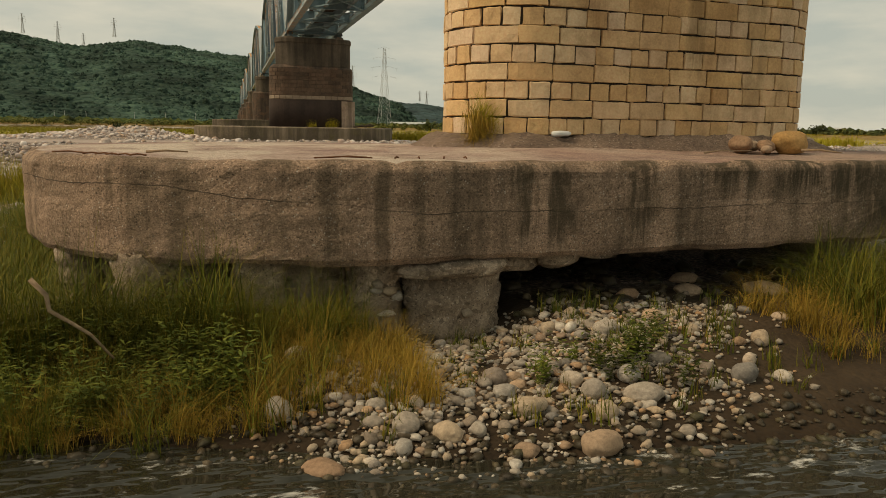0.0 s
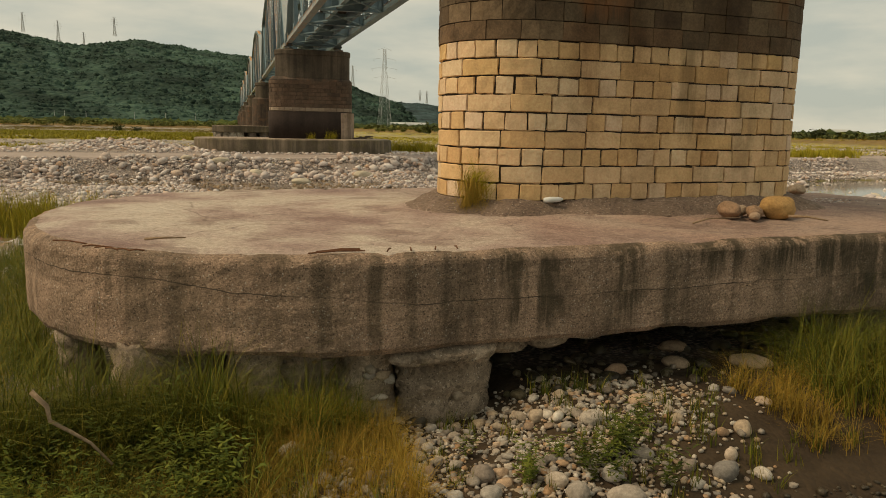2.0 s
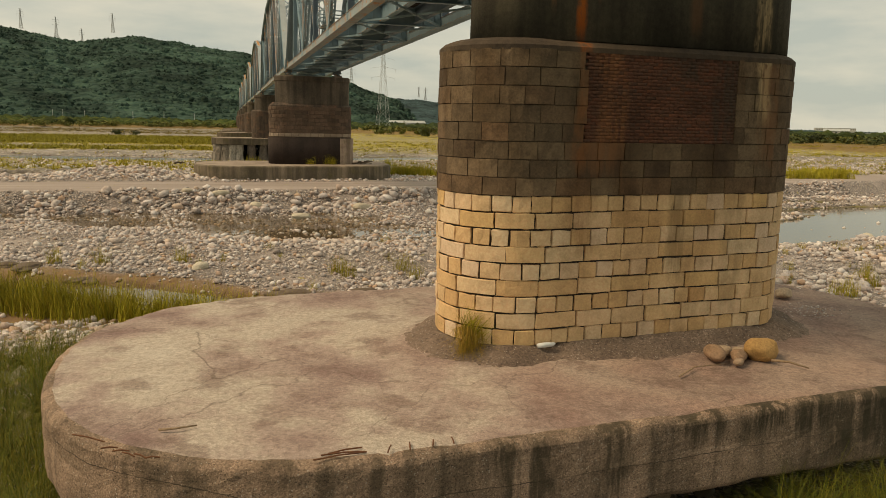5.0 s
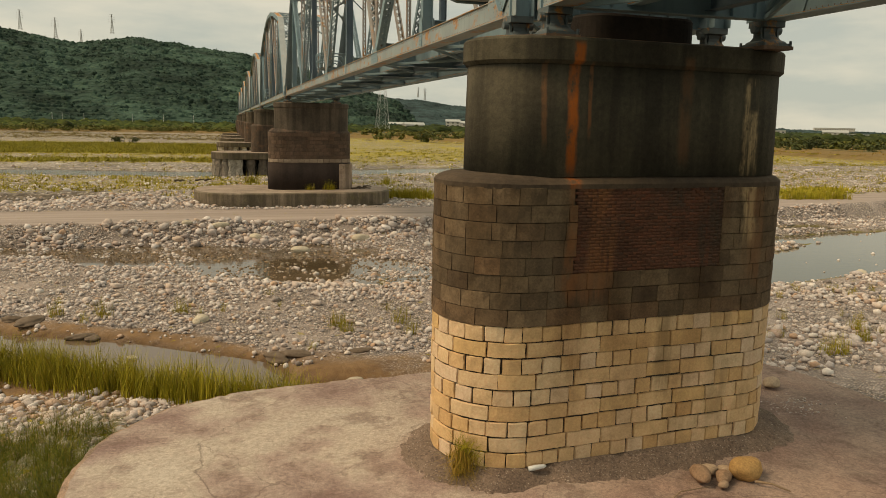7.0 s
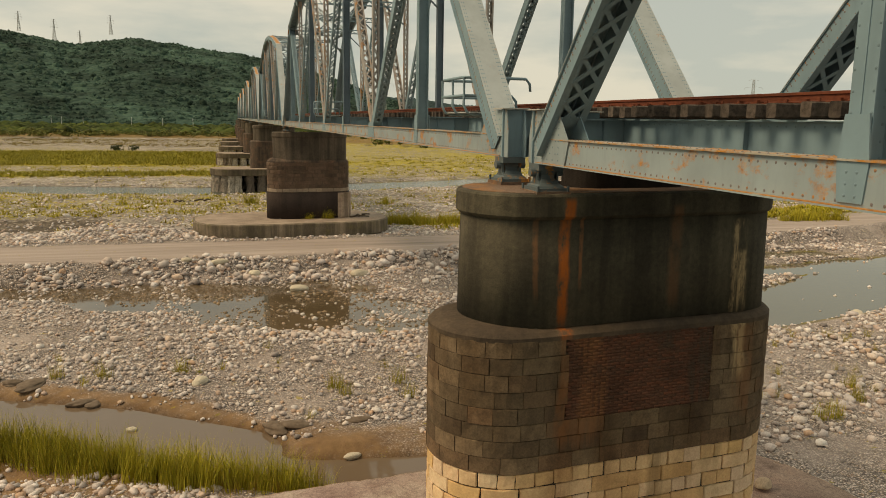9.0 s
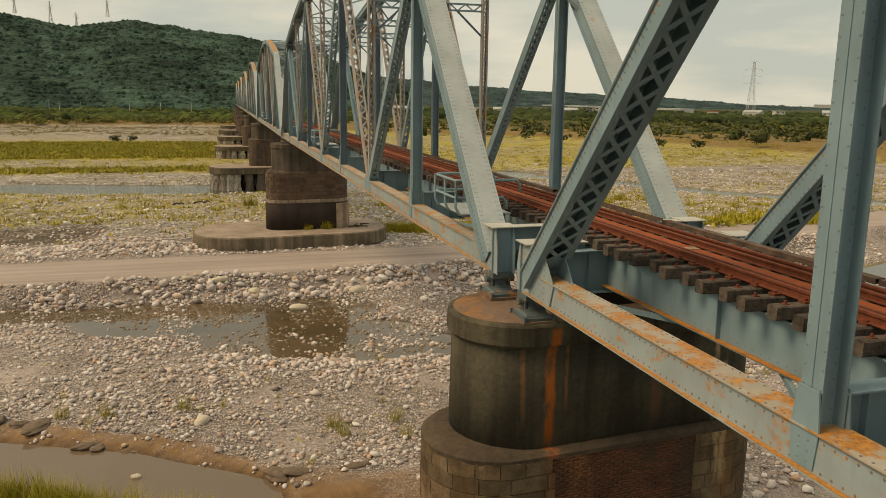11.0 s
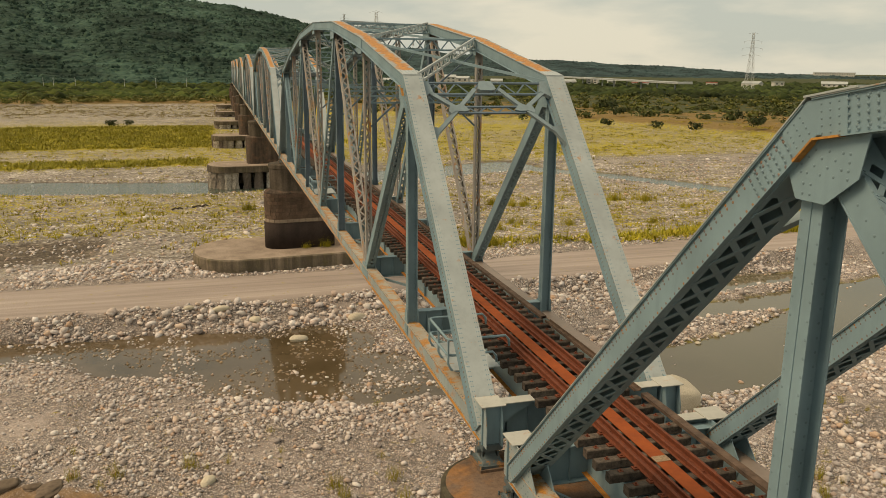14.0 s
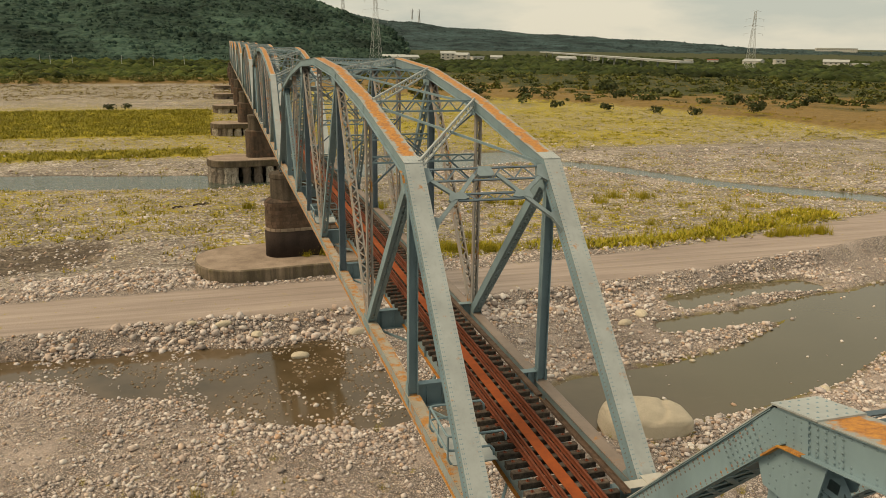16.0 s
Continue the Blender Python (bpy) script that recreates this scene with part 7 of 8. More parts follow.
scatter_rocks("bank_pebbles", 2400, (-15, -6.5, 3.5, 12.5), (0.08, 0.42, 1.7), 8, lambda x, y, z, s, r, g, u: (z > WATER) & (np.hypot(x + 4, y) > 5.9), COARSE, "pale cobbles behind the footing")


def stone_thing(name, x, y, z, size, seed, label, material=None, group="", squash=(1, 1, 1), rough=0.4):
    v, f = rock_shape(seed, 4 if size > 0.25 else 3, 0.9, rough)
    s = Shape()
    rot = turn(0, 0, seed * 1.7)
    s.add([tuple((rot @ p) * size * np.array(squash) + np.array((x, y, z))) for p in v], [tuple(q) for q in f])
    return tagged(part(name, s, material or M_ROCK_ONE, None, smooth=True), label, "stone", group)


rng = random.Random(9)
for i in range(34):
    x, y = rng.gauss(-2.9, 1.7), rng.uniform(-8.2, -5.9)
    s = rng.uniform(0.16, 0.30)
    stone_thing("river_stone", x, y, bed_z(x, y) + s * 0.22, s, 300 + i, rng.choice(["smooth pale grey stone on the pebble bank", "rounded tan stone on the pebble bank", "grey water-worn stone on the muddy bank"]), None, "stones on the bank")
for x, y, s, lab in ((-5.35, -8.35, 0.32, "long brownish stone lying half in the water"), (-5.9, -8.7, 0.28, "yellowish stone at the water's edge"), (-2.75, -8.6, 0.36, "brown wet stone at the water's edge"), (2.1, -4.7, 0.42, "pale boulder in the shade under the slab"), (0.9, -4.4, 0.32, "rounded stone under the slab"), (-0.3, -4.6, 0.26, "round stone under the slab"), (1.35, -3.6, 0.35, "stone deep under the slab")):
    stone_thing("river_stone", x, y, bed_z(x, y) + s * 0.18, s, int(400 + s * 1000), lab, M_OCHRE if "ochre" in lab or "yellow" in lab else M_TANSTONE, "larger stones by the water", (1.3, 1, 0.85))
# stones left on the footing
Z0 = SLAB_TOP + 0.06
for x, y, s, m, lab, sq in ((3.02, -2.6, 0.46, M_TANSTONE, "round grey-brown stone on the footing", (1.0, 1, 0.95)), (3.36, -2.4, 0.34, M_TANSTONE, "pale stone on the footing", (1.2, 1, 0.9)), (3.42, -2.78, 0.36, M_TANSTONE, "cream stone leaning on the others", (1.2, 0.8, 1.0)), (3.68, -2.5, 0.30, M_TANSTONE, "small grey stone on the footing", (1, 1, 0.9)), (4.02, -2.68, 0.58, M_OCHRE, "large ochre stone on the footing", (1.1, 1, 0.85)), (3.28, -2.98, 0.18, M_TANSTONE, "little stone on the footing", (1, 1, 1)), (8.3, 1.9, 0.42, M_TANSTONE, "smooth grey boulder beside the pier", (1.3, 1, 0.8))):
    stone_thing("loose_stone", x, y, Z0 + s * 0.30, s, int(s * 777 + x * 10), lab, m, "stones on the footing", sq)
rg = np.random.default_rng(12)
tagged(merged("grit", COARSE, [(i % 10, turn(0, 0, i) * rg.uniform(0.02, 0.07), np.array((7.9 + rg.normal(0, 0.45), 0.6 + rg.normal(0, 0.35), SLAB_TOP + 0.035))) for i in range(160)], M_ROCK, smooth=True), "patch of dark grit on the footing", "gravel")
M_BOULDER = stone_mat("pale_cracked_rock", [(0.50, 0.43, 0.33), (0.56, 0.49, 0.38)], 0.3, obj_random, 1.0)
# rocks standing in the pool and on the bar
for x, y, s, lab in ((-0.8, 42.0, 1.0, "white boulder standing in the pool"), (4.3, 45.2, 1.1, "upright pale boulder by the pool"), (-7.35, 21.5, 0.65, "pale boulder on the gravel bar"), (-3.9, 46.3, 0.9, "reddish boulder at the pool edge"), (-6.5, 47.2, 0.9, "tan boulder at the pool edge"), (-9.0, 47.5, 0.8, "grey boulder at the pool edge"), (-1.6, 12.25, 0.45, "white stone in the puddle"), (-9.9, 17.0, 0.35, "white stone by the puddle"), (35, 26.0, 1.0, "ochre boulder by the green pool"), (31.5, 34.6, 0.55, "pale boulder in the green pool"), (29.0, 33.4, 0.45, "pale stone in the green pool"), (27.5, 41.5, 1.0, "large pale boulder on the bar"), (30.0, 43.0, 1.2, "large pale boulder on the bar")):
    stone_thing("boulder", x, y, max(bed_z(x, y), WATER) + s * 0.12, s, int(500 + x * 7 + y), lab, M_BOULDER, "boulders", (1.1, 1, 0.75))


for x, y, s in ((-17.0, 23.6, 1.1), (-15.6, 23.1, 0.9), (-14.8, 22.7, 1.0), (-12.4, 20.5, 0.75), (-11.8, 20.2, 0.7), (-7.3, 16.6, 0.6), (-4.2, 15.4, 1.0), (-3.5, 15.2, 0.8), (-0.9, 15.0, 0.7)):
    stone_thing("clay_lump", x, y, bed_z(x, y) + 0.02, s, int(700 + x * 3), "low lump of damp dark clay at the edge of the sand", M_CLAY, "clay lumps", (1.2 + 0.3 * math.sin(x * 5), 0.9 + 0.2 * math.sin(y * 7), 0.46), 0.75)


def build_big_boulder():
    bm = bmesh.new()
    bmesh.ops.create_icosphere(bm, subdivisions=5, radius=1.0)
    for v in bm.verts:
        k = 1 + 0.16 * noise.noise(v.co * 1.1 + Vector((3, 7, 1))) + 0.03 * noise.noise(v.co * 5)
        c = v.co * k
        v.co = Vector((math.copysign(abs(c.x) ** 0.62, c.x) * 2.9, math.copysign(abs(c.y) ** 0.6, c.y) * 1.9, math.copysign(abs(c.z) ** 0.5, c.z) * 1.25 - 0.16 * max(0.0, math.exp(-((c.x - 0.25 - 0.3 * c.y) / 0.05) ** 2)) * (c.z > 0)))
    me = bpy.data.meshes.new("huge_boulder")
    bm.to_mesh(me)
    bm.free()
    for p in me.polygons:
        p.use_smooth = True
    me.materials.append(M_BOULDER)
    ob = new("huge_boulder", me)
    ob.matrix_world = pose(19.3, 24.3, BED + 0.35, 0, 4, -8)
    tagged(ob, "huge pale cracked boulder at the edge of the pool", "boulder")


build_big_boulder()


# ---- grass and weeds ----
def tuft_proto(seed, blades, h, spread, droop, width=0.012, seg=4):
    r = random.Random(seed)
    vs, fs = [], []
    for _ in range(blades):
        a, lean = r.random() * 6.283, r.random() ** 0.7
        bx, by = r.gauss(0, spread * 0.35), r.gauss(0, spread * 0.35)
        ln = h * r.uniform(0.55, 1.1)
        dx, dy = math.cos(a), math.sin(a)
        k = len(vs)
        w0 = width * r.uniform(0.7, 1.3)
        for i in range(seg + 1):
            t = i / seg
            out = lean * droop * ln * t * t
            z = ln * t * (1 - 0.42 * lean * droop * t)
            w = w0 * (1 - t * 0.92)
            vs += [(bx + dx * out - dy * w, by + dy * out + dx * w, z), (bx + dx * out + dy * w, by + dy * out - dx * w, z)]
        fs += [(k + 2 * i, k + 2 * i + 1, k + 2 * i + 3, k + 2 * i + 2) for i in range(seg)]
    return np.array(vs), np.array(fs)


TALL = [tuft_proto(i, 40, 1.25, 0.34, 1.2, 0.0065, 3) for i in range(6)]
MID = [tuft_proto(20 + i, 44, 0.80, 0.28, 1.1, 0.0055, 3) for i in range(5)]
SHORT = [tuft_proto(40 + i, 16, 0.38, 0.2, 0.6, 0.009, 3) for i in range(5)]
FAR = [tuft_proto(60 + i, 10, 0.5, 0.9, 1.5, 0.06, 1) for i in range(6)]
REED = [tuft_proto(80 + i, 30, 1.15, 0.34, 0.45, 0.009, 3) for i in range(5)]


def grass_patch(name, protos, spots, material, label, seed=1, lo=0.75, hi=1.25):
    r = random.Random(seed)
    places = []
    for x, y in spots:
        s = r.uniform(lo, hi)
        places.append((r.randrange(len(protos)), turn(r.uniform(-0.15, 0.15), r.uniform(-0.15, 0.15), r.random() * 6.28) * s, np.array((x, y, bed_z_fast(x, y) - 0.03))))
    return tagged(merged(name, protos, places, material), label, "grass")


BED_CACHE = {}


def bed_z_fast(x, y):
    key = (round(x * 4), round(y * 4))
    if key not in BED_CACHE:
        BED_CACHE[key] = bed_z(key[0] / 4, key[1] / 4)
    return BED_CACHE[key]


def spots_in(n, seed, fn):
    r, out = random.Random(seed), []
    while len(out) < n:
        p = fn(r)
        if p:
            out.append(p)
    return out


def left_bank(r):
    x, y = r.uniform(-14, -4.0), r.uniform(-7.9, -4.9)
    if y < np.interp(x, [-14, -7.7, -5.4, -4.0], [-6.6, -7.1, -7.0, -5.3]):
        return None
    return (x, y) if r.random() < 0.9 else None


grass_patch("bank_grass", MID, spots_in(360, 5, left_bank), M_GRASS, "rank green grass on the bank below the footing", 5, 0.35, 0.82)
grass_patch("bank_grass", MID, spots_in(130, 56, lambda r: (r.uniform(-10.8, -4.5), r.uniform(-6.0, -5.1))), M_GRASS, "green grass standing in front of the stumps", 56, 0.85, 1.4)
grass_patch("stump_grass", TALL, spots_in(75, 57, lambda r: (r.uniform(-11.2, -6.2), r.uniform(-5.9, -5.15))), M_GRASS, "tall green grass hiding the broken stumps", 57, 0.9, 1.35)
grass_patch("arching_grass", TALL, spots_in(26, 55, lambda r: (r.uniform(-10, -5), r.uniform(-7.6, -6.6))), M_GRASS, "long arching blades hanging over the stream", 55, 0.6, 0.95)
grass_patch("dry_bank_grass", MID, spots_in(210, 6, lambda r: (min(-4.15, r.gauss(-6.1, 1.5)), r.uniform(-7.5, -5.5))), M_DRYGRASS, "dry straw-coloured grass among the green", 6, 0.5, 0.9)
grass_patch("bank_grass", TALL, spots_in(420, 7, lambda r: (r.uniform(-16, -9.2), r.uniform(-7.0, 8.5))), M_GRASS, "tall green grass beside the footing's rounded end", 7)
grass_patch("bank_grass", TALL, spots_in(190, 8, lambda r: (r.uniform(1.9, 10.0), r.uniform(-7.0, -4.9))), M_GRASS, "tall arching grass on the bank", 8, 0.8, 1.25)
grass_patch("dry_bank_grass", MID, spots_in(110, 9, lambda r: (r.uniform(1.0, 6.5), r.uniform(-7.5, -5.6))), M_DRYGRASS, "straw-coloured grass drooping over the mud", 9, 0.6, 1.0)
reed_line = lambda r: (lambda t: (-17 + 13.4 * t + r.gauss(0, 0.5), 16.2 - 6.4 * t + r.gauss(0, 0.5)))(r.random())
grass_patch("reed_stubble", REED, spots_in(150, 18, reed_line), M_DRYGRASS, "brown dead stalks at the foot of the reeds", 18, 0.35, 0.7)
grass_patch("reed_strip", REED, spots_in(430, 10, lambda r: (lambda p: p if r.random() < 0.35 + 0.9 * float(fractal(np.array([p[0]]), np.array([p[1]]), 1.5, 2, 33)[0]) ** 1.5 * 1.6 else None)(reed_line(r))), M_YREED, "strip of bright green reeds along the puddle behind the footing", 10, 0.85, 1.7)
WIDE_REED = [tuft_proto(180 + i, 24, 1.15, 0.5, 0.5, 0.02, 2) for i in range(5)]
grass_patch("reed_strip", WIDE_REED, spots_in(240, 72, lambda r: (lambda t: (9.8 + 13.4 * t + r.gauss(0, 0.3), 66.2 - 3.4 * t + r.gauss(0, 0.55)))(r.random())), M_YREED, "dense yellow-green reeds beside the second footing", 72, 0.85, 1.35)
grass_patch("reed_strip", WIDE_REED, spots_in(90, 75, lambda r: (r.uniform(57.8, 66.9), 61.5 + r.gauss(0, 0.45))), M_YREED, "green reeds at the edge of the haul road", 75, 0.9, 1.4)
flat_clumps = ((34.8, 88.4, 8), (36.4, 88.0, 8), (48.9, 87.3, 9), (52.8, 90.8, 10), (57.1, 88.9, 18), (16.2, 90.6, 8), (32.6, 91.0, 7), (-2.5, 95.7, 9))
r_ = random.Random(76)
grass_patch("reed_clumps", WIDE_REED, [(x + r_.gauss(0, 0.08 * n ** 0.8), y + r_.gauss(0, 0.08 * n ** 0.8)) for x, y, n in flat_clumps for _ in range(n)], M_YREED, "bushy clumps of green reeds standing on the flats", 76, 1.0, 1.5)
grass_patch("reed_clumps", REED, spots_in(90, 73, lambda r: (lambda c: (c[0] + r.gauss(0, 0.5), c[1] + r.gauss(0, 0.6)))(r.choice(((58, 80), (36, 71.5), (30, 74), (41, 75), (26, 71), (22, 69), (47, 70), (63, 76))))), M_YREED, "round clumps of green reeds on the gravel flats", 73, 0.8, 1.3)
grass_patch("grass_tufts", MID, spots_in(12, 11, lambda r: (r.uniform(-16, 3), r.uniform(15, 29))), M_YGRASS, "single grass tufts on the gravel bar", 11, 0.6, 1.1)
grass_patch("grass_tufts", MID, spots_in(40, 13, lambda r: (r.uniform(14, 32), r.uniform(10, 24))), M_YGRASS, "yellowish tufts on the gravel", 13, 0.7, 1.2)
bar_tufts = ((-13.9, 23.3), (-11.8, 23.0), (-8.3, 23.1), (-1.3, 19.2), (-1.0, 18.2), (1.8, 17.2), (1.7, 19.1), (18.3, 10.5), (22.7, 13.6), (19.1, 10.5), (21.7, 12.0))
grass_patch("grass_tufts", REED, [(x + dx, y + dy) for x, y in bar_tufts for dx, dy in ((0, 0), (0.22, 0.1), (-0.14, 0.2))], M_YREED, "yellow-green tufts rooted in the gravel bar", 12, 0.7, 1.1)
grass_patch("small_weeds", SHORT, spots_in(90, 14, lambda r: (r.gauss(-1.5, 2.4), r.uniform(-8.2, -5.0))), M_GRASS, "sparse short grass between the pebbles", 14, 0.6, 1.1)


def far_spots(n, seed, area, test):
    r = np.random.default_rng(seed)
    x, y = r.uniform(area[0], area[1], n), area[2] + (area[3] - area[2]) * r.random(n)
    z, sand, road, grass, brown, soil, wet = bed_zones(x, y)
    k = test(x, y, z, road, grass, r.random(n))
    return np.stack([x[k], y[k], z[k]], -1)


def far_grass(name, pts, material, label, seed, lo, hi):
    r = random.Random(seed)
    places = [(r.randrange(len(FAR)), turn(0, 0, r.random() * 6.28) * r.uniform(lo, hi), p - np.array((0, 0, 0.05))) for p in pts]
    return tagged(merged(name, FAR, places, material), label, "grass")


far_grass("flat_grass", far_spots(96000, 3, (-90, 170, 60, 240), lambda x, y, z, r, g, u: (g > u * 0.85) & (u < 1.6 * sstep(0.44, 0.62, fractal(x, y, 3.4, 3, 63))) & (z > WATER) & (r < 0.2) & (y - 60 < 240 * np.modf(u * 977.0)[0] ** 1.6 + 2)), M_YGRASS, "sparse yellow-green grass over the gravel flats", 3, 0.7, 1.5)
far_grass("tall_flat_grass", far_spots(10000, 4, (-95, 2, 148, 272), lambda x, y, z, r, g, u: g > 0.72), M_BELT, "dense belt of tall grass on the flats", 4, 1.3, 2.3)
far_grass("road_reeds", np.array([(x, y, bed_z_fast(x, y)) for x, y in spots_in(420, 15, lambda r: (lambda t: (15 + 60 * t + r.gauss(0, 0.6), 62.5 + 9 * t * t + 1.5 * math.sin(t * 9) + r.gauss(0, 1.0)))(r.random()))]), M_YREED, "green reeds along the far side of the haul road", 15, 1.0, 2.1)
far_grass("road_reeds", np.array([(x, y, bed_z_fast(x, y)) for x, y in spots_in(380, 19, lambda r: (lambda x: (x, float(np.interp(x, [33, 50, 60, 71, 76], [62.4, 62.8, 64.9, 67.8, 70.5])) + r.gauss(0.3, 0.8)))(r.uniform(34, 76)))]), M_YREED, "dense green reeds along the far side of the haul road", 19, 1.1, 2.4)
far_grass("brown_grass", far_spots(4800, 6, (20, 420, 150, 560), lambda x, y, z, r, g, u: z > BED + 1.6), M_DRYGRASS, "brown dry grassland on the raised bank", 6, 0.9, 1.8)
far_grass("brown_grass", far_spots(3400, 8, (-115, 22, 310, 436), lambda x, y, z, r, g, u: u < 0.35 + 0.65 * sstep(0.4, 0.6, fractal(x, y, 22.0, 3, 8))), M_STEPPE, "tawny grass and low scrub on the flats before the trees", 8, 1.0, 1.9)


# leafy weeds near the water
def weed_proto(seed, stems=9, h=0.6):
    r = random.Random(seed)
    vs, fs = [], []
    for _ in range(stems):
        a, lean, ln = r.random() * 6.283, r.random() * 0.6, h * r.uniform(0.5, 1.1)
        n = int(ln / 0.05)
        for i in range(2, n):
            t = i / n
            cx, cy, cz = math.cos(a) * lean * ln * t, math.sin(a) * lean * ln * t, ln * t
            for _ in range(2):
                b, s = r.random() * 6.283, r.uniform(0.03, 0.06)
                dx, dy, dz = math.cos(b), math.sin(b), r.uniform(-0.3, 0.6)
                k = len(vs)
                vs += [(cx, cy, cz), (cx + dx * s - dy * s * 0.3, cy + dy * s + dx * s * 0.3, cz + dz * s), (cx + dx * s * 2, cy + dy * s * 2, cz + dz * s * 1.2), (cx + dx * s + dy * s * 0.3, cy + dy * s - dx * s * 0.3, cz + dz * s)]
                fs.append((k, k + 1, k + 2, k + 3))
    return np.array(vs), np.array(fs)


WEEDS = [weed_proto(i) for i in range(5)]
grass_patch("leafy_weeds", WEEDS, spots_in(170, 16, lambda r: (r.uniform(-12, -6.0), r.uniform(-7.2, -5.3))), M_WEED, "dark green leafy weeds on the bank", 16, 0.7, 1.35)
grass_patch("leafy_weeds", WEEDS, spots_in(16, 17, lambda r: (r.gauss(-1.9, 0.45), r.gauss(-7.0, 0.35))), M_WEED, "leafy green weed growing through the pebbles", 17, 0.7, 1.1)


grass_patch("bank_grass", TALL, spots_in(130, 71, lambda r: (lambda x, y: None if on_slab(x, y) and x > -9.3 + 0.09 * (y - 0.4) ** 2 else (x, y))(r.uniform(-11.8, -8.2), r.uniform(-5.2, 2.5))), M_GRASS, "tall grass crowding round the footing's end", 71, 0.75, 1.1)


grass_patch("bank_grass", TALL, spots_in(150, 74, lambda r: (r.uniform(-13.5, -9.0), r.uniform(1.5, 7.5))), M_GRASS, "grass standing in the damp hollow behind the footing", 74, 0.6, 1.0)


# the clump that grows out of the pier's foot
q = place_pier(0)
c0 = np.array(q @ Vector((-4.1, -1.0, 0.0)))
r_ = random.Random(31)
clump = [(r_.randrange(5), turn(0.35, -0.5, r_.random() * 6.28) * r_.uniform(0.7, 1.0), c0 + np.array((r_.gauss(0, 0.10), r_.gauss(0, 0.08), 0.55 + r_.gauss(0, 0.12)))) for _ in range(6)]
hang = [(k, turn(2.5 + 0.08 * i, 0.25 * math.sin(i * 2.1), i * 0.9) * 0.85, o + np.array((-0.08, -0.12, 0.05))) for i, (k, _, o) in enumerate(clump * 2)]
clump_thing = empty("pier_grass_clump")
tagged(clump_thing, "straw and green grass clump rooted in the pier's joints", "grass")
merged("greenery", MID, clump, M_YGRASS, clump_thing)
merged("straw", MID, hang, M_DRYGRASS, clump_thing)


q1 = place_pier(1)
for px, n, s in ((-0.7, 5, 1.15), (1.5, 7, 1.35)):
    r_ = random.Random(int(px * 10))
    shrub = merged("dry_shrub", MID, [(r_.randrange(5), turn(r_.uniform(-0.2, 0.2), r_.uniform(-0.2, 0.2), i) * s * r_.uniform(0.8, 1.2), np.array(q1 @ Vector((px + r_.gauss(0, 0.22), -1.95 + r_.gauss(0, 0.08), 0.40)))) for i in range(n)], M_YGRASS, kind="")
    tagged(shrub, "thin yellowish shrub growing at the dark collar's foot", "shrub", "shrubs on the second footing")


# driftwood, rags and litter
def stick(name, pts, r, label, material=None):
    s = Shape()
    s.tube(pts, [r * (1 - 0.5 * i / (len(pts) - 1)) for i in range(len(pts))], 6)
    return tagged(part(name, s, material or M_TWIG, None, smooth=True), label, "stick")


stick("stick", [(1.75, -3.35, Z0 + 0.0), (2.3, -3.0, Z0 + 0.03), (3.0, -2.95, Z0 + 0.03)], 0.018, "thin dry stick beside the stones")
stick("stick", [(4.0, -3.0, Z0 + 0.05), (4.25, -3.2, Z0 + 0.06), (4.45, -3.5, Z0 + 0.02)], 0.03, "weathered stick lying on the footing")
stick("stick", [(-7.15, -3.78, SLAB_TOP + 0.03), (-6.9, -3.82, SLAB_TOP + 0.05), (-6.62, -3.72, SLAB_TOP + 0.03)], 0.022, "curved brown stick on the footing")
stick("driftwood", [(-8.04, -6.5, -1.03), (-7.9, -6.5, -1.2), (-7.88, -6.5, -1.36), (-7.67, -6.5, -1.51), (-7.5, -6.52, -1.63), (-7.3, -6.5, -1.9)], 0.028, "bleached driftwood branch caught in the bank grass")
for i, (px, py, ln, an) in enumerate(((4.3, -1.5, 1.5, 0.2), (4.9, -1.9, 1.2, -0.5), (4.5, -1.2, 1.0, 1.0), (5.3, -1.4, 0.9, 0.1))):
    dx, dy = math.cos(an) * ln / 2, math.sin(an) * ln / 2
    stick("drift_log", [tuple(q1 @ Vector((px - dx, py - dy, 0.50 + 0.06 * i))), tuple(q1 @ Vector((px, py, 0.56 + 0.06 * i))), tuple(q1 @ Vector((px + dx, py + dy, 0.50 + 0.06 * i)))], 0.10, "dark drift log heaped on the second footing", M_DARKWOOD)
for i, (px, py, ln, an) in enumerate(((-12.4, 98.0, 1.1, 0.5), (-11.8, 98.3, 0.9, -0.6), (-9.4, 99.4, 1.6, 0.2), (-8.4, 99.9, 1.2, 0.8))):
    dx, dy, pz = math.cos(an) * ln / 2, math.sin(an) * ln / 2, bed_z(px, py)
    stick("drift_log", [(px - dx, py - dy, pz + 0.10), (px, py, pz + 0.28), (px + dx, py + dy, pz + 0.12)], 0.15, "dark waterlogged tree trunk stranded on the flats", M_DARKWOOD)
s = Shape()
s.tube([(-0.42, -1.86, SLAB_TOP + 0.33), (-0.27, -1.85, SLAB_TOP + 0.34), (-0.09, -1.83, SLAB_TOP + 0.34), (-0.04, -1.825, SLAB_TOP + 0.345)], [0.05, 0.055, 0.045, 0.02], 8)
tagged(part("plastic_bottle", s, M_LITTER, None, smooth=True), "crushed pale plastic bottle at the pier's foot", "litter")


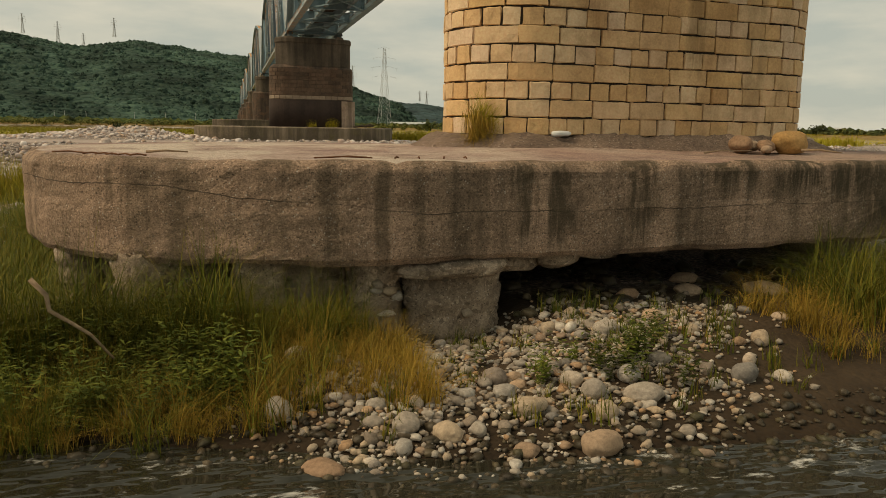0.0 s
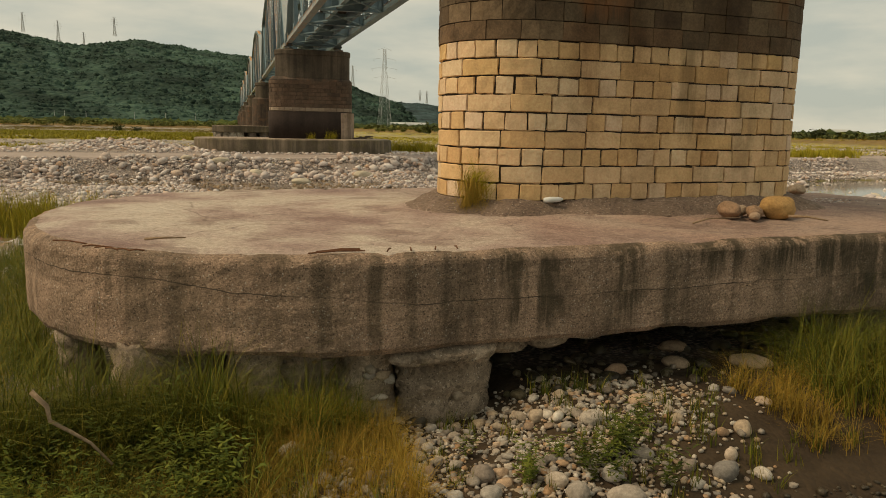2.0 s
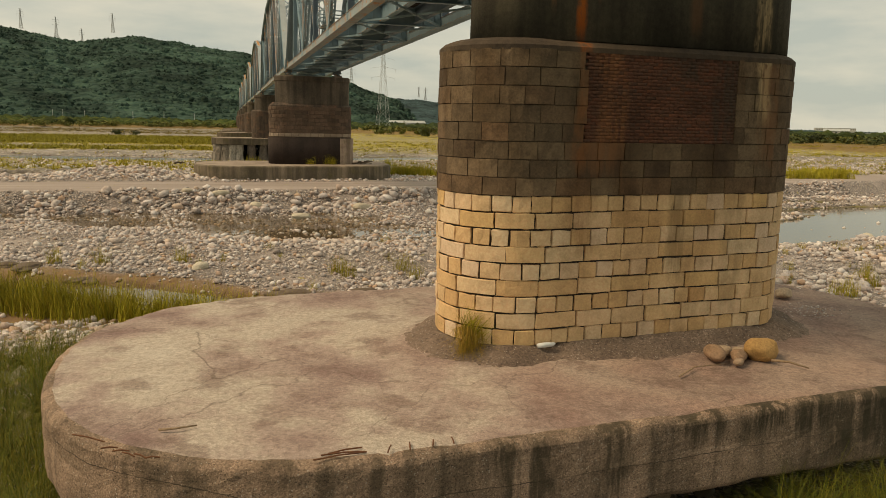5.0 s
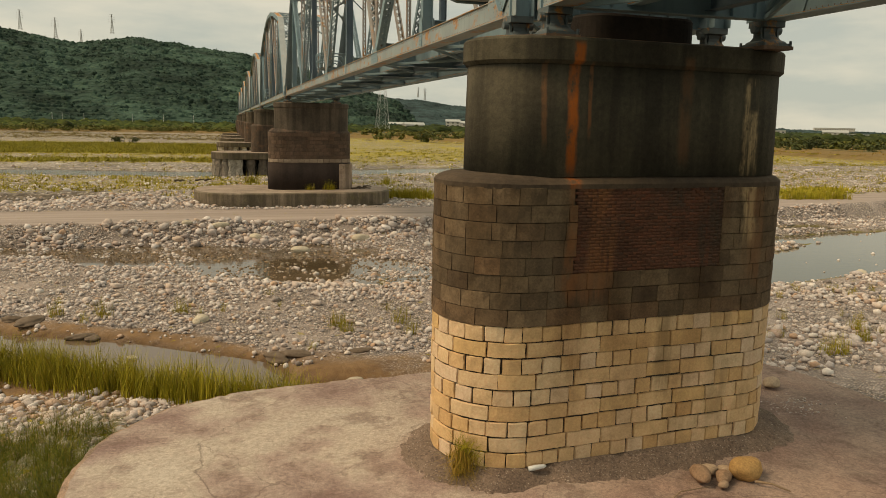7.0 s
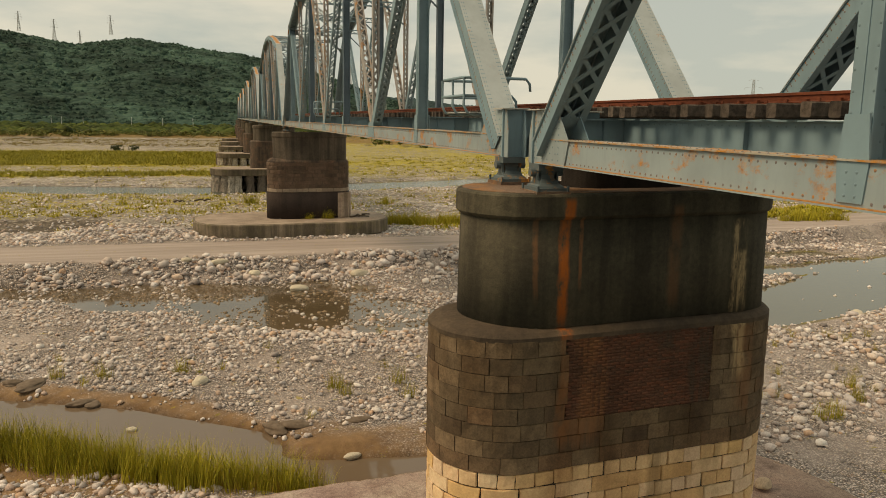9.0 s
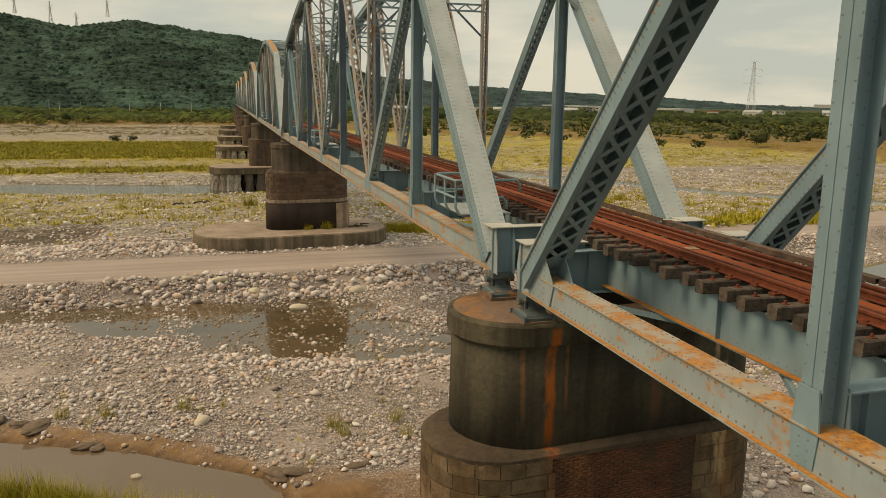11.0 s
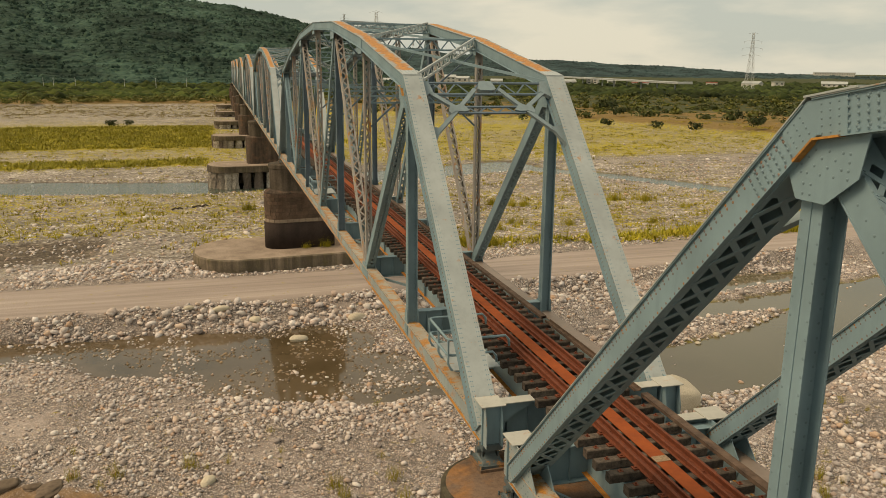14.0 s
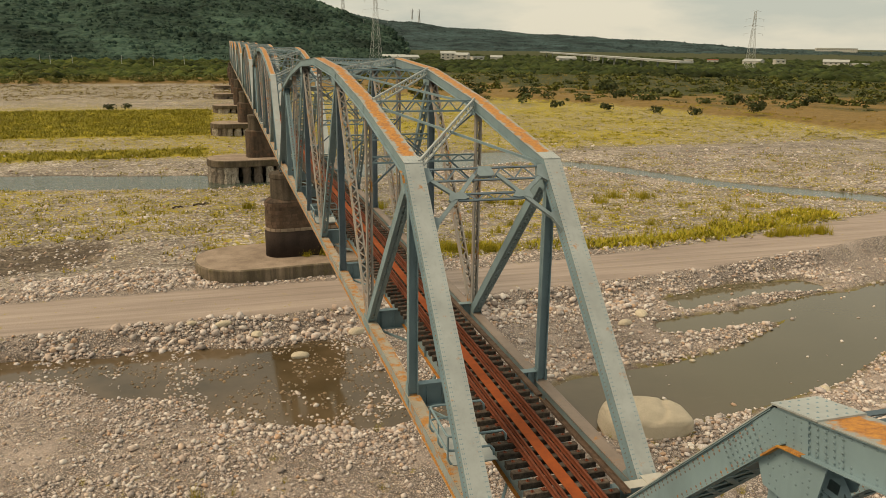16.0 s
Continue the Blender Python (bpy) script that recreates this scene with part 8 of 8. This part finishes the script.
# ---- bushes, trees, pylons, houses in the distance ----
def bush_proto(seed, leaves, rx, rz, leaf):
    r = random.Random(seed)
    lobes = [(r.gauss(0, rx * 0.45), r.gauss(0, rx * 0.45), rz * r.uniform(0.35, 0.8), r.uniform(0.35, 0.6)) for _ in range(6)]
    vs, fs = [], []
    for _ in range(leaves):
        lx, ly, lz, lr = r.choice(lobes)
        a, b = r.random() * 6.283, math.acos(r.uniform(-0.7, 1))
        rad = r.uniform(0.75, 1.05)
        c = Vector((lx + lr * rx * rad * math.sin(b) * math.cos(a), ly + lr * rx * rad * math.sin(b) * math.sin(a), max(0.05, lz + lr * rz * rad * math.cos(b))))
        nrm = Vector((math.sin(b) * math.cos(a) + r.gauss(0, 0.5), math.sin(b) * math.sin(a) + r.gauss(0, 0.5), math.cos(b) + r.gauss(0, 0.5))).normalized()
        s = nrm.orthogonal().normalized()
        t = nrm.cross(s)
        w = leaf * r.uniform(0.6, 1.3)
        k = len(vs)
        vs += [tuple(c + s * w * 0.6), tuple(c + t * w), tuple(c - s * w * 0.6), tuple(c - t * w)]
        fs.append((k, k + 1, k + 2, k + 3))
    return np.array(vs), np.array(fs)


FINEBUSH = [bush_proto(90 + i, 110, 1.0, 0.9, 0.17) for i in range(6)]
LOWBUSH = [bush_proto(30 + i, 64, 1.0, 1.0, 0.34) for i in range(6)]
BUSH = [bush_proto(i, 300, 1.0, 1.1, 0.15) for i in range(6)]
MASS = [(p * np.array((2.3, 2.3, 2.2)), q) for p, q in (crown_proto(20 + i) for i in range(6))]


def bush_belt(name, n, seed, fn, lo, hi, label, material, shapes, smooth=False):
    r = random.Random(seed)
    places = []
    for _ in range(n):
        p = fn(r)
        if p is None:
            continue
        s = r.uniform(lo, hi)
        places.append((r.randrange(6), turn(0, 0, r.random() * 6.28) * s * np.array((1.15, 1.15, r.uniform(0.75, 1.15)))[None, :], np.array((p[0], p[1], (p[2] if len(p) > 2 else BED + 2.0) - 0.25 * s))))
    return tagged(merged(name, shapes, places, material, smooth=smooth), label, "bushes")


def polar(r, a0, a1, d0, d1):
    a, d = radians(r.uniform(a0, a1)), r.uniform(d0, d1)
    return d * math.sin(a) - 6, d * math.cos(a) - 15


M_BELTTREE = forest_mat("belt_foliage", 1.0, ((0.026, 0.042, 0.013), (0.050, 0.068, 0.018), (0.098, 0.104, 0.026)))
M_SHRUB = leaf_mat("shrub_foliage", [(0.035, 0.05, 0.014), (0.055, 0.07, 0.017), (0.09, 0.095, 0.024), (0.045, 0.06, 0.016)])
M_BUSH = leaf_mat("olive_scrub", [(0.06, 0.075, 0.016), (0.11, 0.118, 0.022), (0.15, 0.135, 0.03)])
bush_belt("tree_belt", 1900, 3, lambda r: polar(r, -20, 9, 470, 790), 1.8, 5.5, "dense belt of trees and scrub at the foot of the hill", M_BELTTREE, MASS, True)
bush_belt("tree_belt", 900, 13, lambda r: polar(r, -20, 9, 430, 580), 1.0, 3.2, "low scrub along the far bank", M_BUSH, FINEBUSH)
M_PLAINTREE = forest_mat("plain_foliage", 1.0, ((0.022, 0.036, 0.013), (0.040, 0.055, 0.018), (0.07, 0.08, 0.022)))
bush_belt("tree_belt", 4000, 4, lambda r: polar(r, 9, 50, 560, 1250), 2.2, 6.0, "dark trees across the far plain", M_PLAINTREE, MASS, True)
bush_belt("scrub", 260, 25, lambda r: polar(r, 14, 52, 300, 620), 1.4, 4.4, "dark round shrubs on the brown bank", M_SHRUB, FINEBUSH)
bush_belt("scrub", 420, 5, lambda r: polar(r, 10, 52, 330, 600), 0.7, 2.8, "olive scrub on the brown bank", M_BUSH, LOWBUSH)


def far_bush(x, y, s, label):
    r = random.Random(int(x * 3 + y))
    b = BUSH[r.randrange(6)]
    ob = merged("bush", [b], [(0, turn(0, 0, r.random() * 6) * s, np.array((x, y, bed_z(x, y) - 0.1)))], M_TREE, kind="")
    tagged(ob, label, "bush", "single bushes")
    return ob


for x, y, s in ((-40, 262, 1.8), (-35.4, 268, 1.5), (112, 246, 2.6), (128, 236, 2.4), (141, 224, 2.2), (150, 214, 2.3), (163, 200, 2.4), (118, 290, 3.0), (146, 262, 3.0), (176, 214, 2.4), (100, 300, 3.0), (186, 240, 2.6), (205, 225, 3.0), (160, 300, 4.0)):
    far_bush(x, y, s, "round dark green bush standing alone on the flats")


def build_pylon(az, dist, height, base, label):
    x, y = dist * math.sin(radians(az)) - 6, dist * math.cos(radians(az)) - 15
    thing = empty("pylon", pose(x, y, base, 0, 0, -az + 20))
    tagged(thing, label, "power pylon", "power pylons")
    t = max(0.10, dist * 0.00022)
    half = lambda z: height * (0.062 * (1 - z / height) ** 1.35 + 0.014)
    for sx in (-1, 1):
        for sy in (-1, 1):
            s = Shape()
            s.tube([(sx * half(height * i / 8), sy * half(height * i / 8), height * i / 8) for i in range(9)], t * 0.75, 4)
            part("leg", s, M_PYLON, thing)
    s = Shape()
    n = 11
    for i in range(n):
        z0, z1 = height * (1 - (1 - i / n) ** 1.3), height * (1 - (1 - (i + 1) / n) ** 1.3)
        a, b = half(z0), half(z1)
        for k in range(4):
            c0, c1 = [(-1, -1), (1, -1), (1, 1), (-1, 1)][k], [(1, -1), (1, 1), (-1, 1), (-1, -1)][k]
            s.bar((c0[0] * a, c0[1] * a, z0), (c1[0] * b, c1[1] * b, z1), t * 0.7, t * 0.7)
            s.bar((c1[0] * a, c1[1] * a, z0), (c0[0] * b, c0[1] * b, z1), t * 0.7, t * 0.7)
    part("lattice", s, M_PYLON, thing)
    for j, z in enumerate((0.62, 0.74, 0.86, 0.985)):
        s = Shape()
        ln = height * (0.17, 0.18, 0.155, 0.09)[j]
        for e in (-1, 1):
            s.bar((0, 0, height * z), (e * ln, 0, height * z), t, t)
            s.bar((0, 0, height * (z + 0.03)), (e * ln, 0, height * z), t * 0.8, t * 0.8)
            if j < 3:
                s.bar((e * ln * 0.95, 0, height * z), (e * ln * 0.95, 0, height * (z - 0.035)), t * 0.7, t * 0.7)
        part("crossarm", s, M_PYLON, thing)


build_pylon(11.3, 560, 54, 2, "tall lattice power pylon, red and white, beyond the bridge")
build_pylon(37.4, 760, 52, -1, "tall grey lattice power pylon on the plain")
build_pylon(9.0, 1500, 52, 62, "distant lattice pylon on the slope")
for az, d, h, b in ((-12.4, 1500, 32, 146), (-10.4, 1510, 34, 136), (-7.0, 1490, 32, 148), (-8.9, 1600, 26, 136), (14.4, 2600, 40, 80), (13.9, 2700, 34, 92)):
    build_pylon(az, d, h, b, "far-off lattice pylon on the ridge")


def build_house(az, dist, w, d, h, roof, label, floors=1, gable=True):
    x, y = dist * math.sin(radians(az)) - 6, dist * math.cos(radians(az)) - 15
    thing = empty("house", pose(x, y, BED + 1.5, 0, 0, -az + random.Random(int(az * 100)).uniform(-25, 25)))
    tagged(thing, label, "building", "far buildings")
    s = Shape()
    s.box((0, 0, h / 2), (w, d, h))
    part("wall", s, M_WALL, thing)
    s = Shape()
    if gable:
        s.add([(-w / 2 - 0.5, -d / 2 - 0.5, h), (w / 2 + 0.5, -d / 2 - 0.5, h), (w / 2 + 0.5, d / 2 + 0.5, h), (-w / 2 - 0.5, d / 2 + 0.5, h), (-w / 2 - 0.5, 0, h + d * 0.18), (w / 2 + 0.5, 0, h + d * 0.18)], [(0, 1, 5, 4), (2, 3, 4, 5), (0, 4, 3), (1, 2, 5), (3, 2, 1, 0)])
    else:
        s.box((0, 0, h + 0.3), (w + 0.6, d + 0.6, 0.6))
    part("roof", s, roof, thing)
    for f in range(floors):
        n = max(2, int(w / 5))
        for i in range(n):
            s = Shape()
            s.box((-w / 2 + (i + 0.5) * w / n, -d / 2 - 0.03, h * (f + 0.5) / floors), (w / n * 0.4, 0.08, h / floors * 0.4))
            part("window", s, M_GLASSDARK, thing)


rng = random.Random(77)
for az, dist, w, d, h, fl in ((12.6, 900, 36, 14, 6, 1), (13.6, 880, 30, 14, 6, 1), (16.5, 900, 22, 14, 11, 3), (17.4, 920, 26, 14, 9, 2), (18.6, 900, 18, 12, 7, 2), (20.0, 940, 18, 12, 6, 1), (25.0, 930, 28, 14, 6, 1), (26.9, 930, 18, 12, 10, 3), (28.2, 950, 12, 10, 7, 2), (30.2, 960, 26, 14, 5, 1), (33.4, 980, 14, 12, 6, 1), (35.0, 980, 16, 12, 6, 1), (37.6, 960, 26, 14, 6, 1), (39.2, 960, 14, 12, 8, 2), (42.6, 960, 34, 14, 7, 2), (44.0, 960, 20, 14, 5, 1), (46.0, 900, 12, 10, 10, 3)):
    build_house(az, dist, w * 0.75, d, h * 0.85, M_ROOFRED if rng.random() < 0.15 else M_ROOF, rng.choice(["low pale industrial shed among trees", "white plastered house among trees", "pale flat-roofed building in the distance"]), fl, rng.random() < 0.6)
for az, w in ((30.0, 130), (32.0, 90), (42.5, 120)):
    build_house(az, 2850, w, 30, 16, M_ROOF, "long pale building on the far ridge", 2, False)


def build_viaduct(a, b, z, piers):
    """A long low road viaduct far off: deck, parapet and single columns."""
    a, b = Vector((*a, z)), Vector((*b, z))
    thing = empty("viaduct", pose(a.x, a.y, 0))
    tagged(thing, "long pale concrete road viaduct across the far plain", "viaduct")
    run = b - a
    for name, up, w, h in (("deck", -0.5, 11.0, 1.0), ("parapet", 0.2, 11.4, 0.4)):
        s = Shape()
        s.bar((0, 0, z + up), (run.x, run.y, z + up), w, h, side=Vector((-run.y, run.x, 0)))
        part(name, s, M_ROOF, thing)
    for i in range(piers):
        s = Shape()
        p = run * ((i + 0.5) / piers)
        s.tube([(p.x, p.y, BED - 0.5), (p.x, p.y, z - 1.0)], 0.8, 8)
        part("column", s, M_ROOF, thing)


build_viaduct((447.6, 1034.8), (334.6, 503.9), 9.0, 13)


def build_pole(az, dist, top):
    thing = empty("utility_pole", pose(dist * math.sin(radians(az)) - 6, dist * math.cos(radians(az)) - 15, BED))
    tagged(thing, "slim white utility pole at the foot of the hill", "utility pole", "utility poles")
    s = Shape()
    s.tube([(0, 0, -0.5), (0, 0, top - BED)], [0.2, 0.14], 6)
    part("shaft", s, M_PYLON, thing)
    s = Shape()
    s.bar((-1.3, 0, top - BED - 0.7), (1.3, 0, top - BED - 0.7), 0.2, 0.2)
    part("crossarm", s, M_PYLON, thing)


for az in (-10.9, -10.3, -9.0, -6.0, -4.0, -2.0):
    build_pole(az, 640, 9.0)
